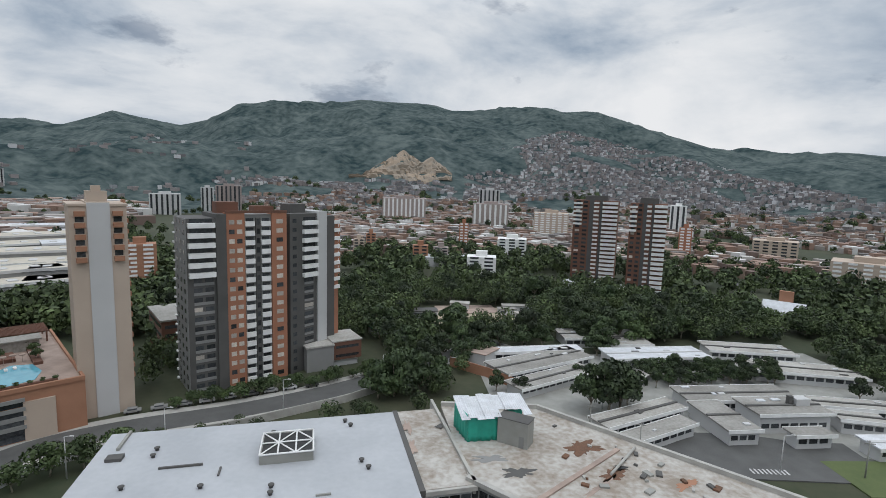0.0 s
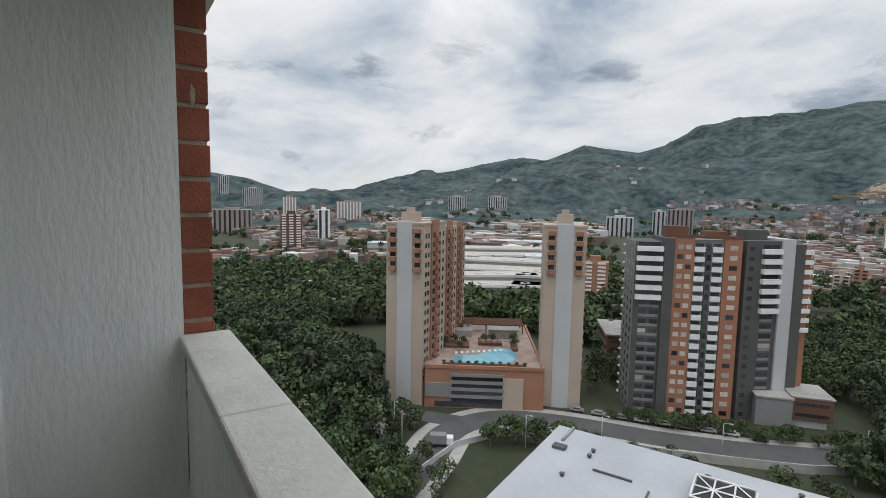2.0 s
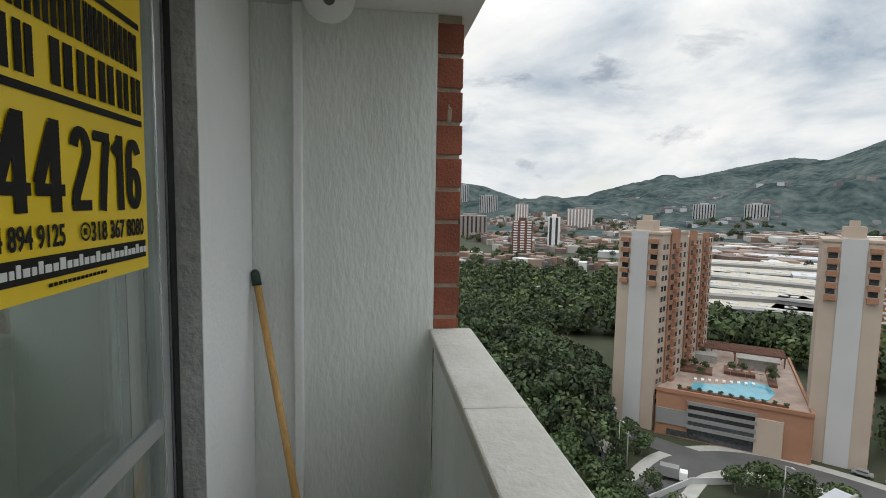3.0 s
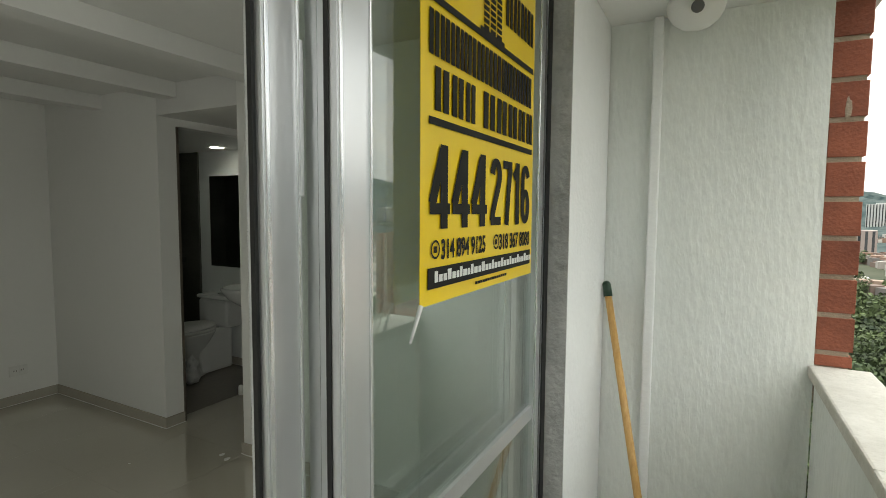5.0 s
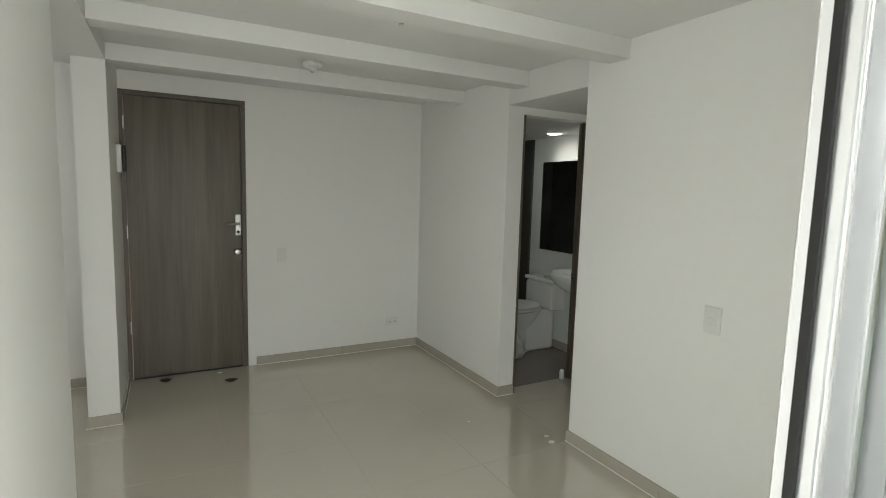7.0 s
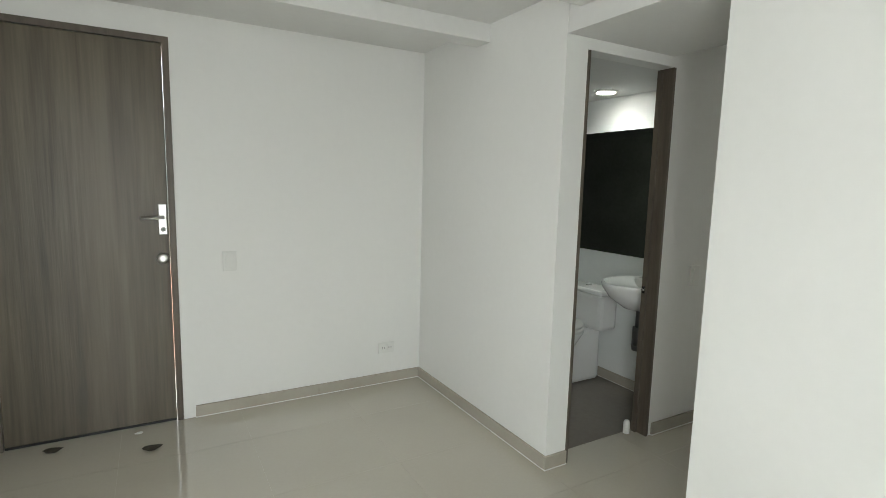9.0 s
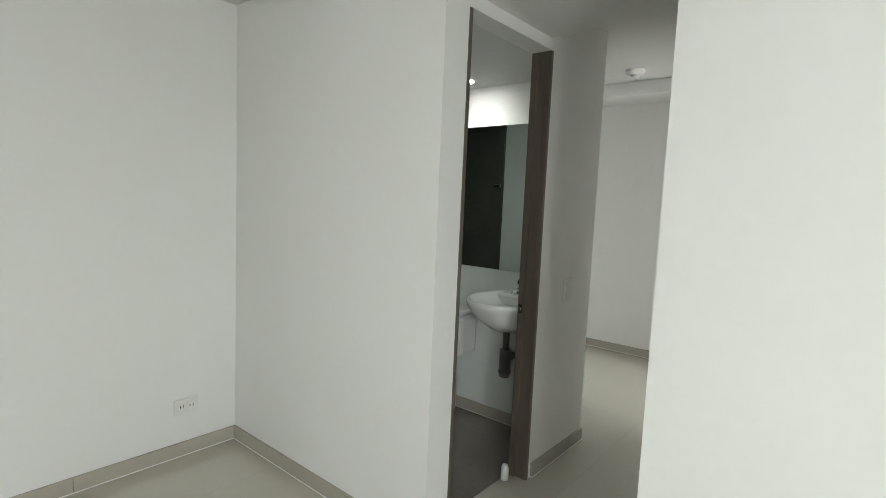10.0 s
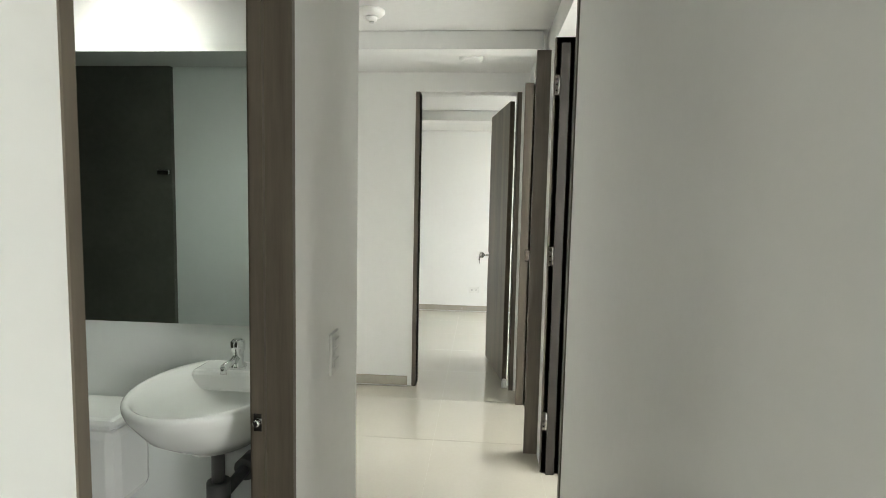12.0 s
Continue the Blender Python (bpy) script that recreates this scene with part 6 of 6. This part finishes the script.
def make_tree(seed, h, w, leaves, leaf, mat, bare=0.25):
    """A tapered trunk with forking limbs that carry rounded lobes of leaf clumps."""
    g = random.Random(seed)
    bm = bmesh.new()
    fork = Vector((g.uniform(-0.3, 0.3), g.uniform(-0.3, 0.3), h * bare))
    tube(bm, (0, 0, -0.3), fork, h * 0.026, h * 0.020, n=8)
    lobes = []
    for i in range(g.randint(8, 11)):
        a, q = i * 2.4 + g.uniform(-0.4, 0.4), g.uniform(0.15, 1.0)
        tip = Vector((math.cos(a) * w * 0.36 * q, math.sin(a) * w * 0.36 * q, h * g.uniform(0.42, 0.84) - h * 0.14 * q))
        mid = fork.lerp(tip, 0.5) + Vector((g.uniform(-0.5, 0.5), g.uniform(-0.5, 0.5), 0.4))
        tube(bm, fork, mid, h * 0.013, h * 0.009, n=6, cap=False)
        tube(bm, mid, tip, h * 0.009, h * 0.003, n=6, cap=False)
        lobes.append((*tip, w * g.uniform(0.15, 0.25)))
    lobes.append((0, 0, h * 0.80, w * 0.2))
    t = new("tree")
    part("trunk", bm, "bark", t)
    crown = new("crown", quads_mesh("crown", leaf_cloud(leaves, lobes, leaf, 0.75, seed), mat))
    crown.parent = t
    return t


SPECIES = [(make_tree(1, 13, 13, 1900, 0.48, "leaf_dark", 0.16), "dark green broad-crowned tree"), (make_tree(2, 11, 12, 1300, 0.48, "leaf_light"), "fresh green spreading tree"),
           (make_tree(3, 15, 12, 1500, 0.52, "leaf_dark", 0.3), "tall dark green tree with dense crown"), (make_tree(4, 8, 9, 900, 0.42, "leaf_light", 0.2), "small fresh green street tree"),
           (make_tree(5, 27, 17, 1700, 0.60, "leaf_dark", 0.35), "tall pale-barked tree with open grey-green crown")]
placed = []
KEEP_OFF = [(-80, 137, 26), (-60, 160, 18), (-123, 80, 14), (-128, 105, 30), (-108, 108, 12), (-140, 100, 18), (45, 345, 20), (68, 305, 16), (128, 270, 15)]


def plant(k, x, y, s, group, label="", z=GZ):
    src, lab = SPECIES[k]
    m = frame_at(x, y, rng.uniform(0, 360), z) @ Matrix.Diagonal((1, 1, 1, 1))
    if k in placed:
        ob = copy_thing(src, m)
    else:
        placed.append(k)
        ob = src
        ob.matrix_world = m
    ob.scale = (s, s, s * rng.uniform(0.9, 1.1))
    tagged(ob, label or lab, "tree", group)


for x, y, s in ((-86, 36, 1.1), (-92, 45, 1.0), (-80, 30, 1.2), (-98, 36, 1.1), (-88, 27, 1.1), (-76, 22, 1.0), (-97, 52, 0.75), (-103, 44, 1.0), (-82, 42, 0.9), (-77, 34, 1.0), (-94, 30, 1.0), (-104, 36, 0.9), (-110, 46, 0.9), (-72, 28, 0.9), (-88, 50, 0.7)):
    plant(1, x, y, s, "trees by the curve")
for x, y, s in ((-128, 52, 1.0), (-137, 46, 1.05), (-118, 56, 0.92)):
    plant(4, x, y, s, "tall trees by the slope")
for x, y, s in ((-112, 66, 0.8), (-117, 62, 0.9), (-120, 66, 0.7), (-92, 84, 0.9), (-88, 88, 0.9), (-94, 78, 0.8), (-84, 94, 0.8)):
    plant(3, x, y, s, "shrubby trees by the road")
for i in range(16):
    plant(3, -88 + i * 3.1 + rng.uniform(-1, 1), 117 + i * 2.6 + rng.uniform(-1.5, 1.5), rng.uniform(0.45, 0.75), "street trees below the tower")
for x, y, s in ((-34, 139, 1.15), (-27, 143, 1.1), (-38, 136, 0.95), (-31, 146, 1.0), (-22, 149, 0.75), (26.5, 141, 1.25), (30, 144, 1.1), (22, 143, 1.0), (33, 148, 0.8), (-5, 150, 0.5), (3, 149, 0.45), (112, 190, 0.8), (124, 200, 0.9), (132, 185, 0.9), (30, 192, 0.75), (33, 195, 0.8),
                (20, 166, 0.45), (112, 162, 0.8), (120, 170, 0.9), (110, 150, 0.6), (104, 168, 0.6)):
    plant(0, x, y, s, "campus trees")
for k, (x, y) in enumerate((44 + 4.0 * (i % 11), 165 + 4.5 * (i // 11) + 0.28 * 4.0 * (i % 11)) for i in range(33)):
    plant(0 if k % 3 else 2, x + rng.uniform(-1.6, 1.6), y + rng.uniform(-1.6, 1.6), rng.uniform(0.38, 0.58), "grove between the pavilions")
for x, y, s in ((-14, 188, 0.9), (-20, 180, 0.9), (-26, 172, 0.8), (-22, 194, 1.0), (-34, 188, 1.0), (-18, 170, 0.7), (-12, 178, 0.8), (-6, 192, 0.9), (2, 194, 0.8), (10, 196, 0.7), (-40, 176, 0.9), (-30, 164, 0.8), (-36, 158, 0.7)):
    plant(0, x, y, s * 1.05, "campus trees")

pm = Matrix.Translation((-123.4, 76, 0)) @ Matrix.Rotation(radians(54), 4, "Z")
for i in range(11):
    v = pm @ Vector((5.5 + 2.4 * i, 2.5, 0))
    plant(3, v.x, v.y, 0.16, "planter shrubs by the pool", "small shrub in the pool deck planter", -47.5)
for u, w in ((5, 22), (8, 25), (11, 23), (18, 27), (21, 28), (28, 22), (28, 28), (28, 34), (28, 40), (10, 17), (6, 38), (10, 40)):
    v = pm @ Vector((u, w, 0))
    plant(3, v.x, v.y, 0.34, "planter shrubs by the pool", "small green tree on the pool deck", -47.1)


def free(x, y):
    return all((x - a) ** 2 + (y - b) ** 2 > r * r for a, b, r in KEEP_OFF)


n_ = 0
while n_ < 75:
    a, r = radians(rng.uniform(61, 88)), rng.uniform(128, 240)
    x, y = -r * math.sin(a), r * math.cos(a)
    if free(x, y) and not (r < 175 and math.degrees(a) < 64) and y < 0.2 * -x + 42:
        plant(int(rng.choice([0, 2, 2, 0, 1])), x, y, rng.uniform(0.9, 1.5), "woodland on the slope")
        n_ += 1
n_ = 0
while n_ < 80:
    a, r = radians(rng.uniform(-34, 19)), rng.uniform(186, 285)
    x, y = -r * math.sin(a), r * math.cos(a)
    band = 190 + 0.35 * max(0, x)
    if free(x, y) and y > band and not (-52 < x < 8 and 204 < y < 258):
        plant(int(rng.choice([0, 2, 2, 0, 1])), x, y, rng.uniform(0.75, 1.15), "park trees")
        n_ += 1

# woods farther off, past counting
TEMPL = [leaf_cloud(130, [(0, 0, 8, 4.2), (2.6, 1, 6.5, 3), (-2.4, 1.6, 6.2, 3.1), (0.6, -2.8, 6.6, 3), (0, 0.5, 4.5, 3.4)], 1.25, 0.85, 40 + k) for k in range(4)]
FINE = [leaf_cloud(340, [(0, 0, 8, 4.2), (2.6, 1, 6.5, 3), (-2.4, 1.6, 6.2, 3.1), (0.6, -2.8, 6.6, 3), (0, 0.5, 4.5, 3.4)], 0.62, 0.85, 60 + k) for k in range(4)]
chunks = []


def woods(n, az0, az1, r0, r1, s0=0.7, s1=1.2, ok=lambda x, y: True, shapes=TEMPL):
    done = 0
    while done < n:
        a, r = rng.uniform(az0, az1), math.sqrt(rng.uniform(r0 * r0, r1 * r1))
        x, y = -r * math.sin(radians(a)), r * math.cos(radians(a))
        done += 1
        if not free(x, y) or not ok(x, y):
            continue
        if r > 480 and noise.noise(Vector((x / 120, y / 120, 2))) < 0.05:
            continue
        c, s = math.cos(a * 17), math.sin(a * 17)
        k = rng.uniform(s0, s1)
        q = shapes[int(rng.integers(4))] * np.array([k, k, k * rng.uniform(0.85, 1.2)])
        q = np.stack([q[..., 0] * c - q[..., 1] * s + x, q[..., 0] * s + q[..., 1] * c + y, q[..., 2] + ground_height(a, r)], -1)
        chunks.append(q)


woods(900, -36, 21, 170, 300, 0.55, 1.05, lambda x, y: y > 198 + 0.24 * max(0, x) - 0.75 * max(0, -x) and not (-50 < x < 6 and 210 < y < 254) and not (14 < x < 54 and y < 217), FINE)
woods(90, -38, -26, 175, 250, 0.5, 0.9, lambda x, y: x > 112, FINE)
woods(620, 58, 92, 118, 260, 0.8, 1.3, lambda x, y: y < 0.22 * -x + 30, FINE)
woods(70, 28, 42, 104, 142, 0.22, 0.4, lambda x, y: abs(y - (104 + (x + 94) * 0.73)) > 11 and y > 100 + (x + 60) * 0.45, FINE)
woods(50, 6, 26, 126, 176, 0.35, 0.6, lambda x, y: abs(y - (139 + (x + 52) * 1.3)) > 13 and y > 118 and x < -14, FINE)
woods(60, 52, 72, 96, 125, 0.25, 0.5, lambda x, y: (x + 106) ** 2 + (y - 82) ** 2 > 150 and y < 62, FINE)
woods(70, 24, 40, 150, 190, 0.5, 0.8, shapes=FINE)
woods(560, -36, 20, 280, 470)
woods(520, 22, 60, 190, 300, ok=lambda x, y: not (-190 < x < -120 and y < 160))
woods(260, 22, 43, 300, 440)
woods(700, 60, 90, 240, 430)
woods(2000, -36, 90, 470, 1000, 0.6, 1.1)
woods(1000, -36, 90, 1000, 1600, 0.9, 1.6)
forest = new("woodland", quads_mesh("woodland", np.concatenate(chunks), "forest"))
tagged(forest, "dark green woods and city trees across the valley", "woodland", kind="stuff")

# ---- the rest of the city ----
boxes_v, boxes_f = {"a": [], "b": []}, {"a": [], "b": []}


def house(key, x, y, z, w, d_, h, ang):
    c, s = math.cos(ang), math.sin(ang)
    V, F = boxes_v[key], boxes_f[key]
    b = len(V)
    for zz in (z - 6, z + h):
        for px, py in ((-w, -d_), (w, -d_), (w, d_), (-w, d_)):
            V.append((x + px * c / 2 - py * s / 2, y + px * s / 2 + py * c / 2, zz))
    F.extend(((b + 4, b + 5, b + 6, b + 7), (b, b + 1, b + 5, b + 4), (b + 1, b + 2, b + 6, b + 5), (b + 2, b + 3, b + 7, b + 6), (b + 3, b, b + 4, b + 7)))


def quarter(key, n, az0, az1, r0, r1, w0, w1, h0, h1, dens=-0.25, test=None):
    for i in range(n):
        a, r = rng.uniform(az0, az1), math.sqrt(rng.uniform(r0 * r0, r1 * r1))
        x, y = -r * math.sin(radians(a)), r * math.cos(radians(a))
        if noise.noise(Vector((x / 170, y / 170, 0))) < dens or not free(x, y):
            continue
        z = ground_height(a, r)
        if test and not test(a, math.degrees(math.atan2(z, r)), r):
            continue
        house(key, x, y, z, rng.uniform(w0, w1), rng.uniform(w0, w1), rng.uniform(h0, h1), round(rng.uniform(0, 3)) * 0.4 + 0.3)


quarter("a", 4600, -38, 30, 430, 1000, 6, 13, 4, 10)
quarter("a", 3600, -38, 30, 1000, 1500, 7, 15, 5, 11)
quarter("a", 700, 40, 62, 500, 1300, 12, 40, 6, 12, 0.0)
quarter("a", 3800, 62, 92, 480, 1700, 7, 15, 5, 10, -0.1)
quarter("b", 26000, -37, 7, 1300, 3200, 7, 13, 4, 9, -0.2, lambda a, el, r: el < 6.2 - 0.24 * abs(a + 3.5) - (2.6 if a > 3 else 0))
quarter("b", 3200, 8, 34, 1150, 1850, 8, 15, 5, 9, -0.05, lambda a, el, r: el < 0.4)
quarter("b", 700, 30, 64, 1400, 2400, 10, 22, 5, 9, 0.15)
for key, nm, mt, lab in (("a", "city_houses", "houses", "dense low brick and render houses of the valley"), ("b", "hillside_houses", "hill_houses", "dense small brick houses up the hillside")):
    me = bpy.data.meshes.new(nm)
    me.from_pydata(boxes_v[key], [], boxes_f[key])
    me.materials.append(M[mt])
    tagged(new(nm, me), lab, "houses", kind="stuff")


# far tower blocks: azimuth, distance, width, height, colours, floors
def far_tower(az, r, w, h, mat, stripe, n, label, d_=None):
    x, y = -r * math.sin(radians(az)), r * math.cos(radians(az))
    t = thing("tower_block", (x, y, ground_height(az, r) - 1), label, "building", "far tower blocks", rz=az)
    d_ = d_ or w * 0.7
    part("wall", boxes((-w / 2, w / 2, 0, d_, 0, h)), mat, t)
    part("roof", boxes((-w * 0.2, w * 0.2, d_ * 0.3, d_ * 0.7, h, h + 3.5)), mat, t)
    k = max(2, int(w / 7))
    me = WIN if stripe == "pane" else LIGHT_PANEL
    for i in range(k):
        if r < 700:
            stack(t, me, "window_band" if me is WIN else "spandrel", -w / 2 + w * (i + 0.2) / k, w * 0.6 / k, 1.2, h / n, n, h / n * 0.5, depth=2)
        else:
            shared("pilaster", me, t, Matrix.Translation((-w / 2 + w * (i + 0.25) / k, 0, 1)) @ Matrix.Diagonal((w * 0.4 / k, 8, h - 2, 1)))


for spec in ((37.9, 950, 46, 36, "pale", "pane", 13, "pale striped tower block in the distance"), (34.1, 1020, 22, 47, "pale", "pane", 16, "white tower block below the hill"), (32.1, 1020, 44, 52, "dusty", "pane", 17, "wide rose-grey tower block below the hill"),
             (13.7, 858, 72, 40, "dusty", "white", 14, "row of white and rose-grey tower blocks"), (4.0, 787, 55, 37, "dusty", "white", 13, "rose-grey apartment blocks near the hill"), (4.2, 900, 36, 58, "pale", "pane", 18, "taller pale apartment block near the hill"),
             (-2.7, 640, 42, 33, "tan", "white", 12, "cluster of tan apartment blocks"), (-15.4, 805, 22, 44, "balcony_white", "pane", 16, "tall white striped apartment tower"), (-16.3, 526, 11, 30, "brick_far", "white", 11, "orange brick apartment tower among trees"),
             (4.6, 330, 19, 17, "balcony_white", "pane", 7, "white apartment block among trees"), (1.35, 427, 24, 20, "balcony_white", "pane", 8, "white apartment block with many windows"), (6.8, 451, 8, 30, "brick_far", "white", 12, "slim orange brick tower among houses"),
             (18.5, 420, 9, 17, "tan", "pane", 7, "plain tan apartment block among houses"), (17.2, 440, 8, 20, "terracotta", "pane", 8, "narrow brick apartment block among houses"), (40.0, 320, 16, 26, "terracotta", "white", 11, "terracotta apartment block behind the tan tower"),
             (11.6, 393, 12, 16, "terracotta", "pane", 6, "small brick apartment block among houses"), (9.3, 400, 12, 14, "dusty", "pane", 6, "plain rose-grey apartment block among houses"), (21.2, 330, 8, 36, "brick_far", "white", 15, "slim brick tower behind the grey tower"),
             (73.6, 560, 22, 44, "brown_far", "white", 16, "brown tower with pale bands"), (70.2, 700, 16, 46, "balcony_white", "pane", 16, "slim white tower among houses"), (79.5, 900, 60, 40, "dusty", "pane", 14, "row of terracotta tower blocks"),
             (82.5, 720, 14, 32, "pale", "pane", 14, "pale tower block among houses"), (67.5, 1250, 60, 46, "dusty", "white", 18, "group of distant tower blocks"), (73.8, 1400, 36, 58, "dusty", "white", 18, "distant brick tower group in haze"), (77.5, 2000, 70, 70, "pale", "pane", 18, "group of distant pale towers"),
             (80.3, 2300, 40, 75, "pale", "pane", 18, "group of distant pale towers"), (55.5, 1700, 60, 46, "pale", "pane", 18, "distant pale tower row"), (51, 1650, 60, 44, "pale", "pane", 18, "distant brown tower row"), (-24, 620, 40, 16, "tan", "pane", 5, "long tan apartment block"), (-31, 430, 40, 20, "tan", "white", 7, "yellowish apartment block near the park")):
    far_tower(*spec)
# long sheds in the valley and white canopies
for az, r, w, d_, ang, m_, lab in ((68.5, 330, 46, 26, 70, "tin", "white fabric-roofed hall behind the woods"),
                                   (60, 640, 120, 30, 60, "tin", "long pale shed in the valley"), (9, 395, 60, 22, 5, "tin", "white warehouse roof among trees"), (6.0, 250, 30, 16, 20, "deck", "bare sandy court among trees"),
                                   (12.5, 700, 120, 26, 10, "tin", "long pale hall below the hill"), (76, 430, 70, 20, 76, "grey_roof", "long low grey hall"), (80, 400, 60, 16, 76, "tin", "low white hall in the valley"), (57, 820, 160, 30, 50, "tin", "long bright warehouse in the valley")):
    x, y = -r * math.sin(radians(az)), r * math.cos(radians(az))
    slab("warehouse", x, y, w, d_, ang, GZ, GZ + (7 if m_ != "deck" else 0.6), m_, lab, "warehouse")


def factory(az, r, w, bays, depth, ang, mat, label):
    """A hall whose roof steps up and down in long bays with pale fascias."""
    x, y = -r * math.sin(radians(az)), r * math.cos(radians(az))
    t = thing("factory_hall", (x, y, GZ), label, "factory", "factory halls", rz=ang)
    for k in range(bays):
        h = 7.5 + 1.8 * ((k * 2) % 3)
        y0 = depth * k
        part("wall", boxes((-w / 2, w / 2, y0 + 0.2, y0 + depth, 0, h)), "mid_grey", t)
        part("roof", boxes((-w / 2 - 0.6, w / 2 + 0.6, y0, y0 + depth, h, h + 0.5)), mat, t)
        part("fascia", boxes((-w / 2 - 0.7, w / 2 + 0.7, y0 - 0.25, y0, h - 1.0, h + 0.55)), "pale" if k else "balcony_white", t)
        for q in range(int(w / 14)):
            part("roof_light", boxes((-w / 2 + 5 + 14 * q, -w / 2 + 9 + 14 * q, y0 + depth * 0.3, y0 + depth * 0.6, h + 0.5, h + 0.9)), "pale", t)


for spec in ((51.5, 318, 74, 2, 19, 62, "cream", "cream stepped factory hall roofs"), (45.5, 322, 40, 2, 17, 40, "cream", "cream stepped factory hall beside a yard"), (49.0, 392, 90, 2, 28, 43, "cream", "wide cream factory hall with stepped roofs"),
             (56.0, 420, 60, 2, 22, 66, "cream", "cream stepped warehouse hall"), (44.0, 440, 50, 2, 26, 52, "tin", "white warehouse hall in the valley"), (50.5, 500, 120, 2, 30, 58, "cream", "long cream factory roofs in the valley"), (46.0, 600, 100, 2, 30, 40, "tin", "distant white factory roofs")):
    factory(*spec)
for az, r, w, d_ in ((48.3, 300, 26, 6), (40.5, 300, 10, 6)):
    slab("blue_shed", -r * math.sin(radians(az)), r * math.cos(radians(az)), w, d_, az, GZ, GZ + 5, "blue_roof", "low shed with a bright blue roof", "shed")
# own building below the flat
structure("building_below", boxes((-8, 9, -12, 0.03, GZ, -0.31)), "brick_far", "brick apartment tower below the flat", "building")
